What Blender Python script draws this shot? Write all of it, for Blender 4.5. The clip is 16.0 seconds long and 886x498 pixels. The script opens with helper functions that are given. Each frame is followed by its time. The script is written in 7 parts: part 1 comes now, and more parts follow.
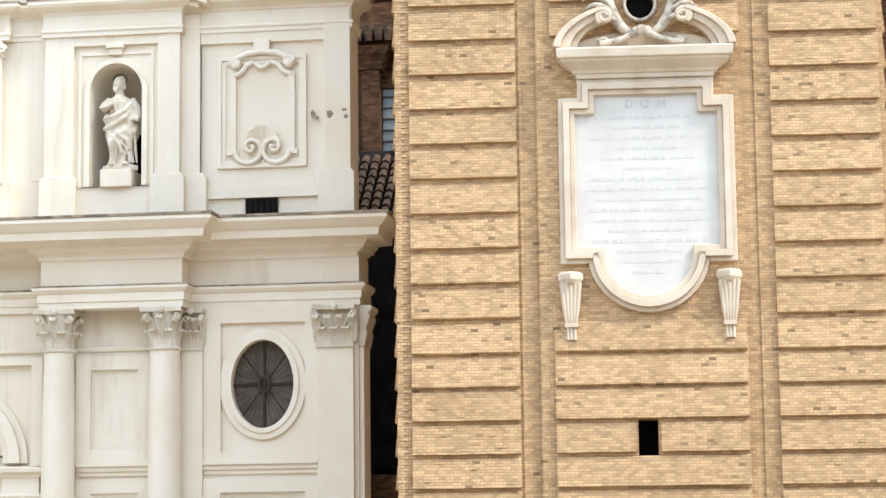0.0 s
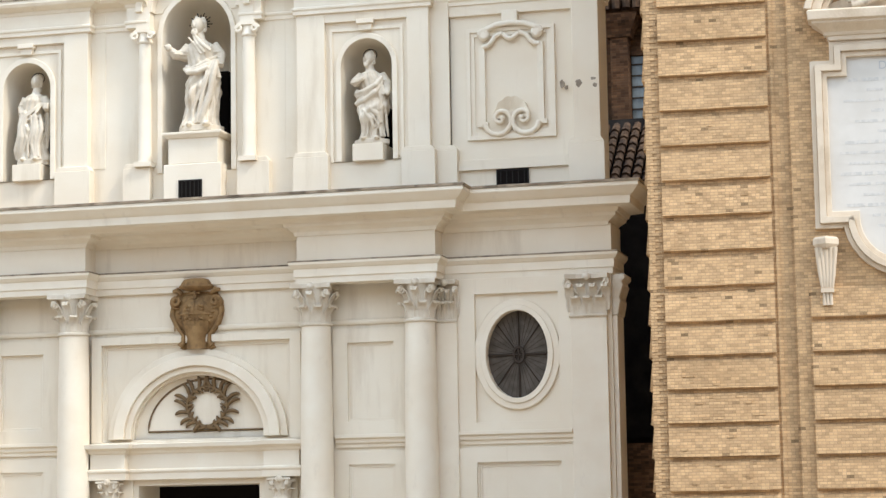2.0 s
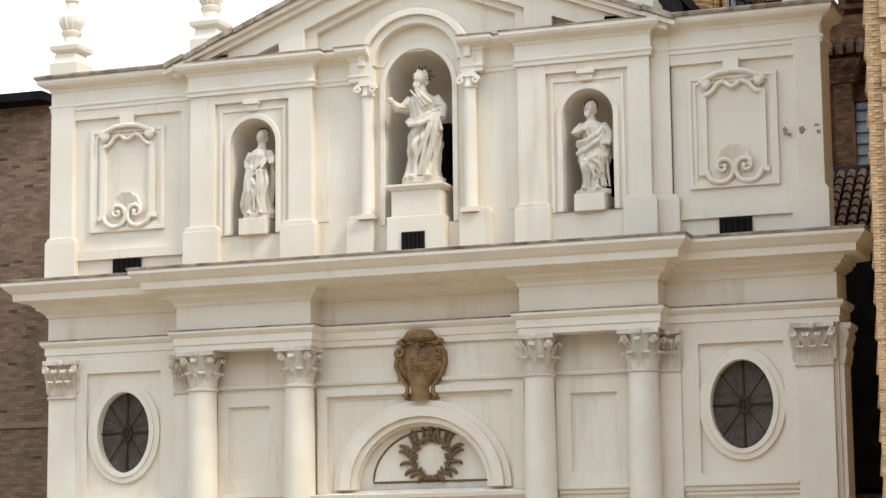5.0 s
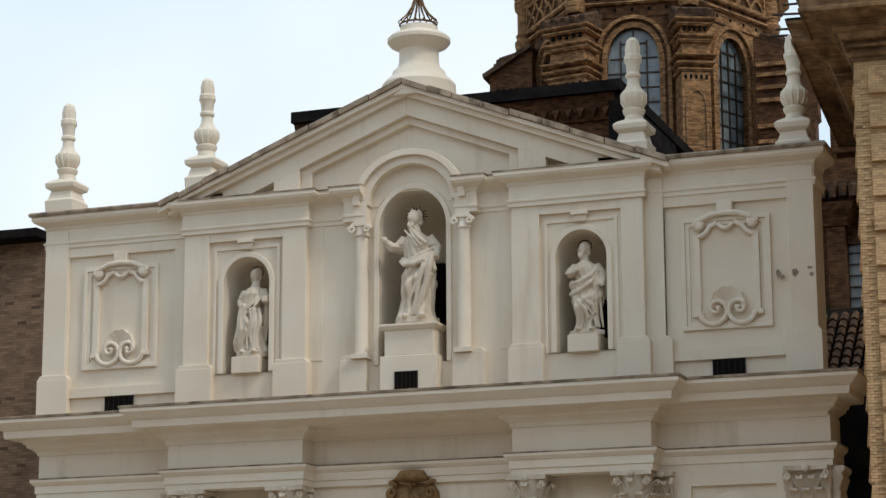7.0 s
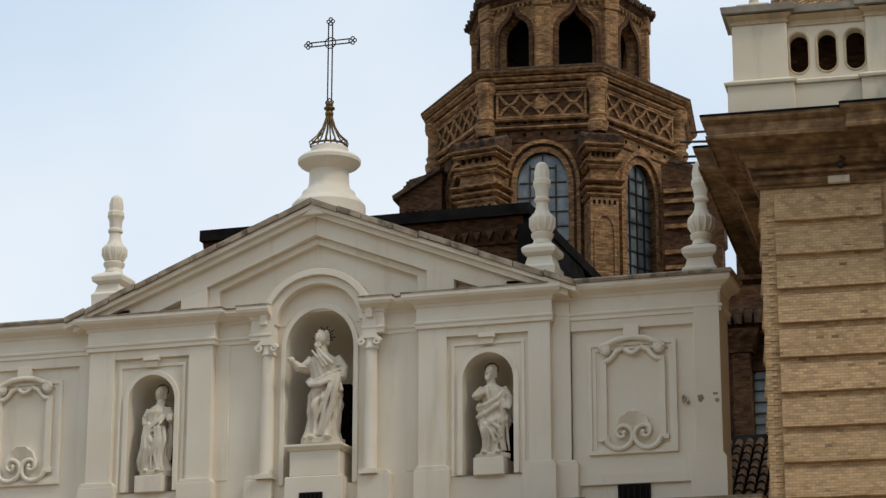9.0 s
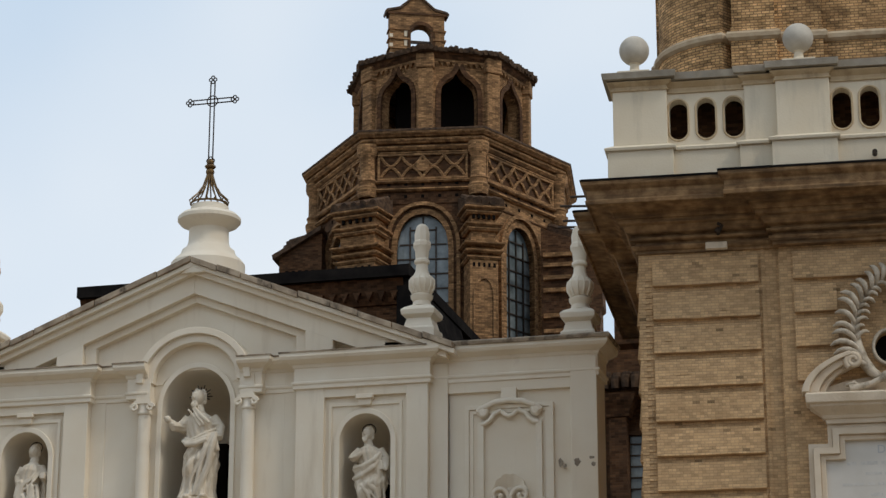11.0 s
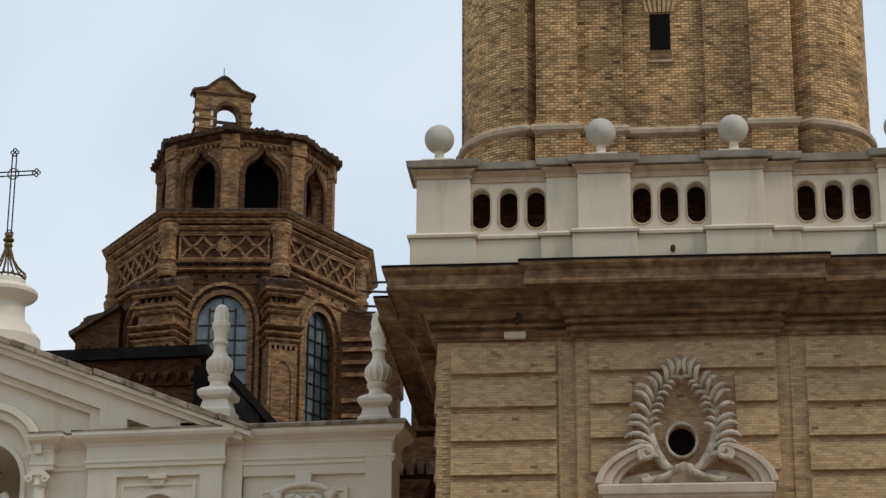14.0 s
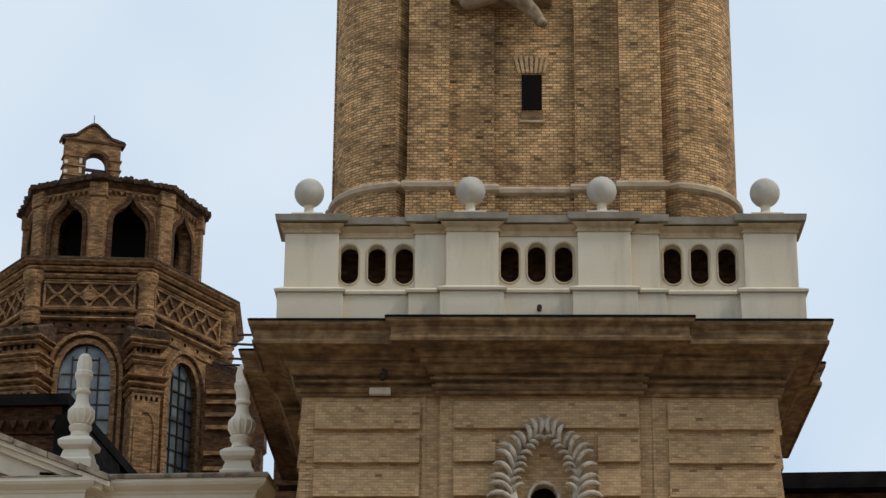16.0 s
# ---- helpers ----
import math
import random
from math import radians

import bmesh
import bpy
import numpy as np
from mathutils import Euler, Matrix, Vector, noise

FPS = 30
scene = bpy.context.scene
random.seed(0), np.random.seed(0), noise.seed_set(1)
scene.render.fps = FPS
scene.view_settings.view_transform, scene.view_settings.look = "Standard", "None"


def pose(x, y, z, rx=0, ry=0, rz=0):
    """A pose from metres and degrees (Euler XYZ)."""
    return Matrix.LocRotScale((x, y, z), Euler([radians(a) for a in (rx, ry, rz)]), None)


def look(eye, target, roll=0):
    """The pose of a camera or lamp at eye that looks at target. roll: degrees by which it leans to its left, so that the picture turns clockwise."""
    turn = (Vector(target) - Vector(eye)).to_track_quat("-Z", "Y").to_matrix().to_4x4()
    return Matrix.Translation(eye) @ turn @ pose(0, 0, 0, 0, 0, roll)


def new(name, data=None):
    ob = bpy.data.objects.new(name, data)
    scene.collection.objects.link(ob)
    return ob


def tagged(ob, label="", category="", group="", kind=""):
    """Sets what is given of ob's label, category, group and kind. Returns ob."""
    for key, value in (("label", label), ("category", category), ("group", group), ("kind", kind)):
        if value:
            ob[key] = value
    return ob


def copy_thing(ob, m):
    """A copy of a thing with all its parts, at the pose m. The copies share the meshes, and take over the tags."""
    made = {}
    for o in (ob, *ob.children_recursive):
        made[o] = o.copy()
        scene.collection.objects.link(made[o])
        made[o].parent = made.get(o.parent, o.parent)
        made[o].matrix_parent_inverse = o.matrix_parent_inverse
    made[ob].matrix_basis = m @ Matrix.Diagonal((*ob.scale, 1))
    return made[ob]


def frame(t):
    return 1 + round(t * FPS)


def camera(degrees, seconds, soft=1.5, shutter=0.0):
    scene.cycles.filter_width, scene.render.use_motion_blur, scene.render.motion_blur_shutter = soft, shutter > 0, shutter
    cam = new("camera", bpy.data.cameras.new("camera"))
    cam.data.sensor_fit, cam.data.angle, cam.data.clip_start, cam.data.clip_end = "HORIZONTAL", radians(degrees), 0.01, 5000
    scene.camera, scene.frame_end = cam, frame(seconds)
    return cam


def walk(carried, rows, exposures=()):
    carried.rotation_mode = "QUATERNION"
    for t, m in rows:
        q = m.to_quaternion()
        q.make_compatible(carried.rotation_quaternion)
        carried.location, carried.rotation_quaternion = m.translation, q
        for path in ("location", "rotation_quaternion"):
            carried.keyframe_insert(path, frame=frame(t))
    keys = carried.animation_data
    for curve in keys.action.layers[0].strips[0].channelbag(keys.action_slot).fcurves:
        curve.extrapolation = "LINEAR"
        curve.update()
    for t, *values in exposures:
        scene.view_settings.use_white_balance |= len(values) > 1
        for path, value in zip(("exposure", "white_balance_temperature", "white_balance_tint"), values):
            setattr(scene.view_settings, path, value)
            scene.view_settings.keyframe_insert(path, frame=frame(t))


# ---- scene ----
# The camera stands on the square and turns: seconds, yaw, pitch, roll.
LENS, EYE = 22.18, 1.65
cam = camera(LENS, 16.0, 1.4)
ROWS = [
    (0, 8.015, 8.000, -0.683),
    (0.5, 9.718, 7.837, -0.701),
    (1, 11.135, 7.694, -0.831),
    (1.5, 12.963, 7.498, -0.718),
    (2, 14.461, 7.315, -0.925),
    (2.5, 15.884, 7.283, -0.883),
    (3, 17.205, 7.325, -0.571),
    (3.5, 18.538, 7.287, -0.627),
    (3.7, 19.036, 7.272, -0.747),
    (5.8, 20.227, 10.038, -0.378),
    (6, 20.187, 10.368, -0.308),
    (6.5, 20.084, 11.293, -0.376),
    (7, 19.932, 12.207, -0.244),
    (7.5, 19.519, 13.039, -0.233),
    (8, 19.152, 13.897, -0.162),
    (8.5, 18.455, 14.650, -0.106),
    (9, 17.527, 15.280, 0.070),
    (9.2, 17.197, 15.580, 0.170),
    (11.3, 13.820, 16.930, 0.160),
    (11.5, 13.442, 17.004, 0.266),
    (12, 12.473, 17.253, 0.283),
    (12.5, 11.551, 17.614, 0.342),
    (13, 10.719, 18.083, 0.291),
    (13.5, 9.905, 18.599, 0.319),
    (14, 9.065, 18.991, 0.272),
    (14.5, 8.260, 19.365, 0.496),
    (15, 7.400, 19.753, 0.839),
    (15.5, 6.455, 20.053, 0.992),
    (16, 5.520, 20.426, 0.536),
]
EXPOSURES = [(0.0, 1.83, 6200, 11), (0.5, 1.56, 6220, 11), (1.3, 1.52, 6320, 11), (3.5, 1.46, 6370, 12), (6.0, 1.06, 6500, 11), (6.5, 0.85, 6500, 11), (7.0, 0.33, 6600, 11), (8.0, 0.21, 6700, 12), (9.0, 0.15, 6700, 11), (12.5, 0.08, 6680, 11), (16.0, 0.08, 6550, 10)]
walk(cam, [(t, pose(0, 0, EYE, 90 + pitch, 0, yaw) @ pose(0, 0, 0, 0, 0, roll)) for t, yaw, pitch, roll in ROWS], EXPOSURES)

# ---- sky, sun ----
world = bpy.data.worlds.new("world")
scene.world = world
world.use_nodes = True
wn, wl = world.node_tree.nodes, world.node_tree.links
wn.clear()
w_out = wn.new("ShaderNodeOutputWorld")
w_bg = wn.new("ShaderNodeBackground")
w_sky = wn.new("ShaderNodeTexSky")
w_sky.sky_type, w_sky.sun_disc = "NISHITA", False
w_sky.sun_elevation, w_sky.sun_rotation = radians(50), radians(111)
w_tc = wn.new("ShaderNodeTexCoord")
w_noise = wn.new("ShaderNodeTexNoise")
w_noise.inputs["Scale"].default_value, w_noise.inputs["Detail"].default_value = 3.0, 3.0
w_ramp = wn.new("ShaderNodeValToRGB")
w_ramp.color_ramp.elements[0].position, w_ramp.color_ramp.elements[1].position = 0.35, 0.7
w_ramp.color_ramp.elements[0].color, w_ramp.color_ramp.elements[1].color = (5.2, 6.85, 8.7, 1), (8.4, 9.1, 9.7, 1)
w_mix = wn.new("ShaderNodeMix")
w_mix.data_type = "RGBA"
w_mix.inputs["Factor"].default_value = 0.86
wl.new(w_tc.outputs["Generated"], w_noise.inputs["Vector"])
wl.new(w_noise.outputs["Fac"], w_ramp.inputs["Fac"])
wl.new(w_sky.outputs["Color"], w_mix.inputs["A"])
wl.new(w_ramp.outputs["Color"], w_mix.inputs["B"])
wl.new(w_mix.outputs["Result"], w_bg.inputs["Color"])
w_bg.inputs["Strength"].default_value = 0.1
wl.new(w_bg.outputs["Background"], w_out.inputs["Surface"])

sun_data = bpy.data.lights.new("sun", "SUN")
sun_data.energy, sun_data.angle, sun_data.color = 1.1, radians(10), (1.0, 0.95, 0.86)
sun = new("sun", sun_data)
sun.matrix_world = look((66, -26, 84), (0, 0, 0))


# ---- materials ----
def material(name, base, base2=None, scale=3.0, rough=0.85, fine=40.0, bump=0.25, metallic=0.0, contrast=(0.35, 0.7), stain=None, stain_scale=(1.2, 1.2, 0.25), stain_at=(0.55, 0.8), specular=0.3):
    """Two colours mixed by broad noise, fine grain relief, and streaky stains."""
    m = bpy.data.materials.new(name)
    m.use_nodes = True
    n, l = m.node_tree.nodes, m.node_tree.links
    b = n["Principled BSDF"]
    b.inputs["Roughness"].default_value, b.inputs["Metallic"].default_value = rough, metallic
    b.inputs["Specular IOR Level"].default_value = specular
    geo = n.new("ShaderNodeNewGeometry")
    big = n.new("ShaderNodeTexNoise")
    big.inputs["Scale"].default_value, big.inputs["Detail"].default_value = scale, 6.0
    l.new(geo.outputs["Position"], big.inputs["Vector"])
    ramp = n.new("ShaderNodeValToRGB")
    ramp.color_ramp.elements[0].position, ramp.color_ramp.elements[1].position = contrast
    ramp.color_ramp.elements[0].color = (*base, 1)
    ramp.color_ramp.elements[1].color = (*(base2 or base), 1)
    l.new(big.outputs["Fac"], ramp.inputs["Fac"])
    colour = ramp.outputs["Color"]
    if stain:
        mp = n.new("ShaderNodeMapping")
        mp.inputs["Scale"].default_value = stain_scale
        l.new(geo.outputs["Position"], mp.inputs["Vector"])
        sn = n.new("ShaderNodeTexNoise")
        sn.inputs["Scale"].default_value, sn.inputs["Detail"].default_value = 1.0, 8.0
        sn.inputs["Roughness"].default_value = 0.65
        l.new(mp.outputs["Vector"], sn.inputs["Vector"])
        sr = n.new("ShaderNodeValToRGB")
        sr.color_ramp.elements[0].position, sr.color_ramp.elements[1].position = stain_at
        l.new(sn.outputs["Fac"], sr.inputs["Fac"])
        mix = n.new("ShaderNodeMix")
        mix.data_type = "RGBA"
        l.new(sr.outputs["Color"], mix.inputs["Factor"])
        l.new(colour, mix.inputs["A"])
        mix.inputs["B"].default_value = (*stain, 1)
        colour = mix.outputs["Result"]
    l.new(colour, b.inputs["Base Color"])
    if bump:
        fn = n.new("ShaderNodeTexNoise")
        fn.inputs["Scale"].default_value, fn.inputs["Detail"].default_value = fine, 4.0
        l.new(geo.outputs["Position"], fn.inputs["Vector"])
        bp = n.new("ShaderNodeBump")
        bp.inputs["Strength"].default_value, bp.inputs["Distance"].default_value = bump, 0.02
        l.new(fn.outputs["Fac"], bp.inputs["Height"])
        l.new(bp.outputs["Normal"], b.inputs["Normal"])
    return m


def brick_material(name, light, dark, mortar, turn=0.0, course=0.062, length=0.27, patch=(0.30, 0.2, 0.12), patch_at=(0.5, 0.72), vary=0.0, spread=(0.72, 1.22), streak=0.0, odd=0.0, weight=0.75, joint=0.008):
    """Brickwork in the world's plumb courses, with patches of older brick."""
    m = bpy.data.materials.new(name)
    m.use_nodes = True
    n, l = m.node_tree.nodes, m.node_tree.links
    b = n["Principled BSDF"]
    b.inputs["Roughness"].default_value = 0.92
    b.inputs["Specular IOR Level"].default_value = 0.15
    geo = n.new("ShaderNodeNewGeometry")
    rot = n.new("ShaderNodeVectorRotate")
    rot.rotation_type = "Z_AXIS"
    rot.inputs["Angle"].default_value = radians(-turn)
    l.new(geo.outputs["Position"], rot.inputs["Vector"])
    sep = n.new("ShaderNodeSeparateXYZ")
    l.new(rot.outputs["Vector"], sep.inputs["Vector"])
    nrot = n.new("ShaderNodeVectorRotate")
    nrot.rotation_type = "Z_AXIS"
    nrot.inputs["Angle"].default_value = radians(-turn)
    l.new(geo.outputs["True Normal"], nrot.inputs["Vector"])
    nsep = n.new("ShaderNodeSeparateXYZ")
    l.new(nrot.outputs["Vector"], nsep.inputs["Vector"])
    ax, ay, gt = n.new("ShaderNodeMath"), n.new("ShaderNodeMath"), n.new("ShaderNodeMath")
    ax.operation, ay.operation, gt.operation = "ABSOLUTE", "ABSOLUTE", "GREATER_THAN"
    l.new(nsep.outputs["X"], ax.inputs[0])
    l.new(nsep.outputs["Y"], ay.inputs[0])
    l.new(ax.outputs["Value"], gt.inputs[0])
    l.new(ay.outputs["Value"], gt.inputs[1])
    pick = n.new("ShaderNodeMix")
    l.new(gt.outputs["Value"], pick.inputs["Factor"])
    l.new(sep.outputs["X"], pick.inputs["A"])
    l.new(sep.outputs["Y"], pick.inputs["B"])
    along = pick.outputs["Result"]
    com = n.new("ShaderNodeCombineXYZ")
    l.new(along, com.inputs["X"])
    l.new(sep.outputs["Z"], com.inputs["Y"])
    br = n.new("ShaderNodeTexBrick")
    br.inputs["Scale"].default_value = 1.0
    br.inputs["Brick Width"].default_value, br.inputs["Row Height"].default_value = length, course
    br.inputs["Mortar Size"].default_value, br.inputs["Mortar Smooth"].default_value = joint, 0.3
    br.inputs["Bias"].default_value = -0.1
    br.inputs["Color1"].default_value, br.inputs["Color2"].default_value, br.inputs["Mortar"].default_value = (*light, 1), (*dark, 1), (*mortar, 1)
    l.new(com.outputs["Vector"], br.inputs["Vector"])
    # broad patches, longer than high
    mp = n.new("ShaderNodeMapping")
    mp.inputs["Scale"].default_value = (0.75, 0.75, 1.15)
    l.new(geo.outputs["Position"], mp.inputs["Vector"])
    pn = n.new("ShaderNodeTexNoise")
    pn.inputs["Scale"].default_value, pn.inputs["Detail"].default_value, pn.inputs["Roughness"].default_value = 1.0, 7.0, 0.62
    l.new(mp.outputs["Vector"], pn.inputs["Vector"])
    pr = n.new("ShaderNodeValToRGB")
    pr.color_ramp.elements[0].position, pr.color_ramp.elements[1].position = patch_at
    l.new(pn.outputs["Fac"], pr.inputs["Fac"])
    fac = n.new("ShaderNodeMath")
    fac.operation = "MULTIPLY"
    fac.inputs[1].default_value = weight
    l.new(pr.outputs["Color"], fac.inputs[0])
    mix = n.new("ShaderNodeMix")
    mix.data_type = "RGBA"
    l.new(fac.outputs["Value"], mix.inputs["Factor"])
    l.new(br.outputs["Color"], mix.inputs["A"])
    mix.inputs["B"].default_value = (*patch, 1)
    # single odd bricks
    def calc(op, a, c=None):
        q = n.new("ShaderNodeMath")
        q.operation = op
        for slot, val in ((0, a), (1, c)):
            if isinstance(val, (int, float)):
                q.inputs[slot].default_value = val
            elif val is not None:
                l.new(val, q.inputs[slot])
        return q.outputs["Value"]
    row = calc("FLOOR", calc("DIVIDE", sep.outputs["Z"], course))
    shift = calc("MULTIPLY", calc("FLOORED_MODULO", row, 2.0), 0.5)
    colm = calc("FLOOR", calc("ADD", calc("DIVIDE", along, length), shift))
    key = n.new("ShaderNodeCombineXYZ")
    l.new(colm, key.inputs["X"])
    l.new(row, key.inputs["Y"])
    wn2 = n.new("ShaderNodeTexWhiteNoise")
    wn2.noise_dimensions = "2D"
    l.new(key.outputs["Vector"], wn2.inputs["Vector"])
    hr = n.new("ShaderNodeMapRange")
    hr.inputs["To Min"].default_value, hr.inputs["To Max"].default_value = spread
    l.new(wn2.outputs["Value"], hr.inputs["Value"])
    hsv = n.new("ShaderNodeHueSaturation")
    l.new(hr.outputs["Result"], hsv.inputs["Value"])
    l.new(mix.outputs["Result"], hsv.inputs["Color"])
    colour = hsv.outputs["Color"]
    if odd:
        pit = n.new("ShaderNodeMapRange")
        pit.inputs["From Min"].default_value, pit.inputs["From Max"].default_value = 1 - odd - 0.01, 1 - odd
        pit.inputs["To Min"].default_value, pit.inputs["To Max"].default_value = 1.0, 0.5
        wn3 = n.new("ShaderNodeTexWhiteNoise")
        wn3.noise_dimensions = "3D"
        shifted = n.new("ShaderNodeVectorMath")
        shifted.inputs[1].default_value = (0.5, 0.5, 7.5)
        l.new(key.outputs["Vector"], shifted.inputs[0])
        l.new(shifted.outputs["Vector"], wn3.inputs["Vector"])
        l.new(wn3.outputs["Value"], pit.inputs["Value"])
        h4 = n.new("ShaderNodeHueSaturation")
        l.new(pit.outputs["Result"], h4.inputs["Value"])
        l.new(colour, h4.inputs["Color"])
        colour = h4.outputs["Color"]
    if streak:
        sm = n.new("ShaderNodeMapping")
        sm.inputs["Scale"].default_value = (0.9, 0.9, 0.10)
        l.new(geo.outputs["Position"], sm.inputs["Vector"])
        st = n.new("ShaderNodeTexNoise")
        st.inputs["Scale"].default_value, st.inputs["Detail"].default_value, st.inputs["Roughness"].default_value = 1.0, 8.0, 0.6
        l.new(sm.outputs["Vector"], st.inputs["Vector"])
        sr = n.new("ShaderNodeMapRange")
        sr.inputs["From Min"].default_value, sr.inputs["From Max"].default_value = 0.42, 0.72
        sr.inputs["To Min"].default_value, sr.inputs["To Max"].default_value = 1.0, 1.0 - streak
        l.new(st.outputs["Fac"], sr.inputs["Value"])
        h3 = n.new("ShaderNodeHueSaturation")
        l.new(sr.outputs["Result"], h3.inputs["Value"])
        l.new(colour, h3.inputs["Color"])
        colour = h3.outputs["Color"]
    if vary:
        oi = n.new("ShaderNodeObjectInfo")
        vr = n.new("ShaderNodeMapRange")
        vr.inputs["To Min"].default_value, vr.inputs["To Max"].default_value = 1 - vary, 1 + vary
        l.new(oi.outputs["Random"], vr.inputs["Value"])
        h2 = n.new("ShaderNodeHueSaturation")
        l.new(vr.outputs["Result"], h2.inputs["Value"])
        l.new(colour, h2.inputs["Color"])
        colour = h2.outputs["Color"]
    l.new(colour, b.inputs["Base Color"])
    bp = n.new("ShaderNodeBump")
    bp.inputs["Strength"].default_value, bp.inputs["Distance"].default_value = 0.6, 0.02
    inv = n.new("ShaderNodeMath")
    inv.operation = "SUBTRACT"
    l.new(calc("MULTIPLY", pn.outputs["Fac"], 0.3), inv.inputs[0])
    l.new(br.outputs["Fac"], inv.inputs[1])
    l.new(inv.outputs["Value"], bp.inputs["Height"])
    l.new(bp.outputs["Normal"], b.inputs["Normal"])
    return m


def plain(name, base, rough=0.6, metallic=0.0, specular=0.4):
    m = bpy.data.materials.new(name)
    m.use_nodes = True
    b = m.node_tree.nodes["Principled BSDF"]
    b.inputs["Base Color"].default_value = (*base, 1)
    b.inputs["Roughness"].default_value, b.inputs["Metallic"].default_value = rough, metallic
    b.inputs["Specular IOR Level"].default_value = specular
    return m


STUCCO = material("cream_stucco", (0.75, 0.652, 0.510), (0.80, 0.722, 0.592), scale=0.7, bump=0.12, fine=30, stain=(0.52, 0.42, 0.30), stain_scale=(1.6, 1.6, 0.22), stain_at=(0.55, 0.92))
TRIM = material("cream_trim", (0.76, 0.664, 0.525), (0.81, 0.734, 0.606), scale=1.4, bump=0.12, fine=30, stain=(0.55, 0.47, 0.37), stain_scale=(2.2, 2.2, 0.8), stain_at=(0.6, 0.9))
COPING = material("weathered_coping", (0.46, 0.37, 0.27), (0.22, 0.165, 0.115), scale=2.6, bump=0.5, fine=14, stain=(0.11, 0.085, 0.06), stain_scale=(3, 3, 2), stain_at=(0.5, 0.66))
STATUE = material("white_marble_figure", (0.71, 0.635, 0.52), (0.57, 0.485, 0.37), scale=3.0, bump=0.3, fine=22, stain=(0.30, 0.24, 0.18), stain_scale=(5, 5, 3), stain_at=(0.62, 0.85))
WHITE = material("white_render", (0.66, 0.555, 0.405), (0.71, 0.62, 0.475), scale=0.9, bump=0.15, fine=25, stain=(0.42, 0.355, 0.265), stain_scale=(2.2, 2.2, 0.3), stain_at=(0.52, 0.85))
GREYCAP = material("grey_capstone", (0.25, 0.212, 0.16), (0.40, 0.35, 0.28), scale=2.5, bump=0.4, fine=18, stain=(0.24, 0.22, 0.19), stain_scale=(2, 2, 1), stain_at=(0.5, 0.8))
BALL = material("pale_stone_ball", (0.56, 0.51, 0.43), (0.42, 0.375, 0.31), scale=3.0, bump=0.4, fine=25, stain=(0.28, 0.25, 0.2), stain_scale=(3, 3, 1.5), stain_at=(0.58, 0.85))
BRICK = brick_material("tan_brick", (0.57, 0.378, 0.202), (0.51, 0.328, 0.170), (0.43, 0.282, 0.157), turn=4, course=0.056, length=0.14, patch=(0.35, 0.208, 0.100), patch_at=(0.47, 0.78), spread=(0.78, 1.18), streak=0.1, odd=0.006, weight=0.55)
BRICKP = brick_material("tan_brick_panel", (0.60, 0.398, 0.214), (0.53, 0.342, 0.178), (0.45, 0.296, 0.165), turn=4, course=0.056, length=0.14, patch=(0.36, 0.218, 0.105), patch_at=(0.50, 0.80), vary=0.05, spread=(0.78, 1.14), odd=0.007, weight=0.55)
SHAFTB = brick_material("shaft_brick", (0.76, 0.468, 0.218), (0.59, 0.338, 0.145), (0.27, 0.165, 0.088), turn=4, patch=(0.20, 0.115, 0.055), patch_at=(0.44, 0.68), course=0.060, length=0.16, spread=(0.58, 1.32), streak=0.5, odd=0.03, weight=0.75, joint=0.011)
# Flat dark streaks: staining, plus painted shade for the steps of the mouldings.
CORNICE = material("brown_plaster_cornice", (0.135, 0.070, 0.029), (0.33, 0.20, 0.095), scale=4.5, bump=0.5, fine=26, contrast=(0.34, 0.68), stain=(0.062, 0.038, 0.020), stain_scale=(0.7, 0.7, 10.0), stain_at=(0.46, 0.70))
PLAQUE = material("carved_limestone", (0.60, 0.485, 0.355), (0.68, 0.575, 0.445), scale=2.0, bump=0.3, fine=20, stain=(0.46, 0.36, 0.25), stain_scale=(2.5, 2.5, 1.2), stain_at=(0.52, 0.8))
MARBLE = material("grey_veined_marble", (0.59, 0.555, 0.50), (0.67, 0.635, 0.58), scale=1.6, specular=0.15, rough=0.65, bump=0.03, stain=(0.60, 0.56, 0.50), stain_scale=(1, 1, 2), stain_at=(0.5, 0.9))
INCISED = plain("worn_lettering", (0.47, 0.465, 0.46), 0.7)
FADED = material("faded_lettering", (0.53, 0.51, 0.475), (0.62, 0.59, 0.545), scale=14, bump=0.05, contrast=(0.4, 0.62))
# Dark brick for old walls; its colour also carries shade in recesses and gaps.
DOMEB = brick_material("dark_shaded_old_brick", (0.14, 0.066, 0.030), (0.075, 0.036, 0.018), (0.10, 0.055, 0.030), patch=(0.07, 0.042, 0.026), patch_at=(0.46, 0.74), course=0.07, length=0.2, spread=(0.6, 1.35), streak=0.4)
# Pale brick for trims; on the lantern's right face it paints in sunlight.
DOMEL = brick_material("pale_lit_old_brick", (0.42, 0.232, 0.106), (0.23, 0.122, 0.055), (0.20, 0.114, 0.058), patch=(0.11, 0.066, 0.036), patch_at=(0.5, 0.74), course=0.07, length=0.2, spread=(0.6, 1.35), streak=0.4)
DARKROOF = material("dark_slate_roof", (0.010, 0.009, 0.009), (0.022, 0.019, 0.017), scale=2, bump=0.5, fine=12, specular=0.0, rough=1.0)
TILE = material("old_clay_tile", (0.07, 0.043, 0.028), (0.15, 0.093, 0.058), scale=6, bump=0.5, fine=20, stain=(0.04, 0.03, 0.025), stain_scale=(4, 4, 4), stain_at=(0.45, 0.7), specular=0.06)
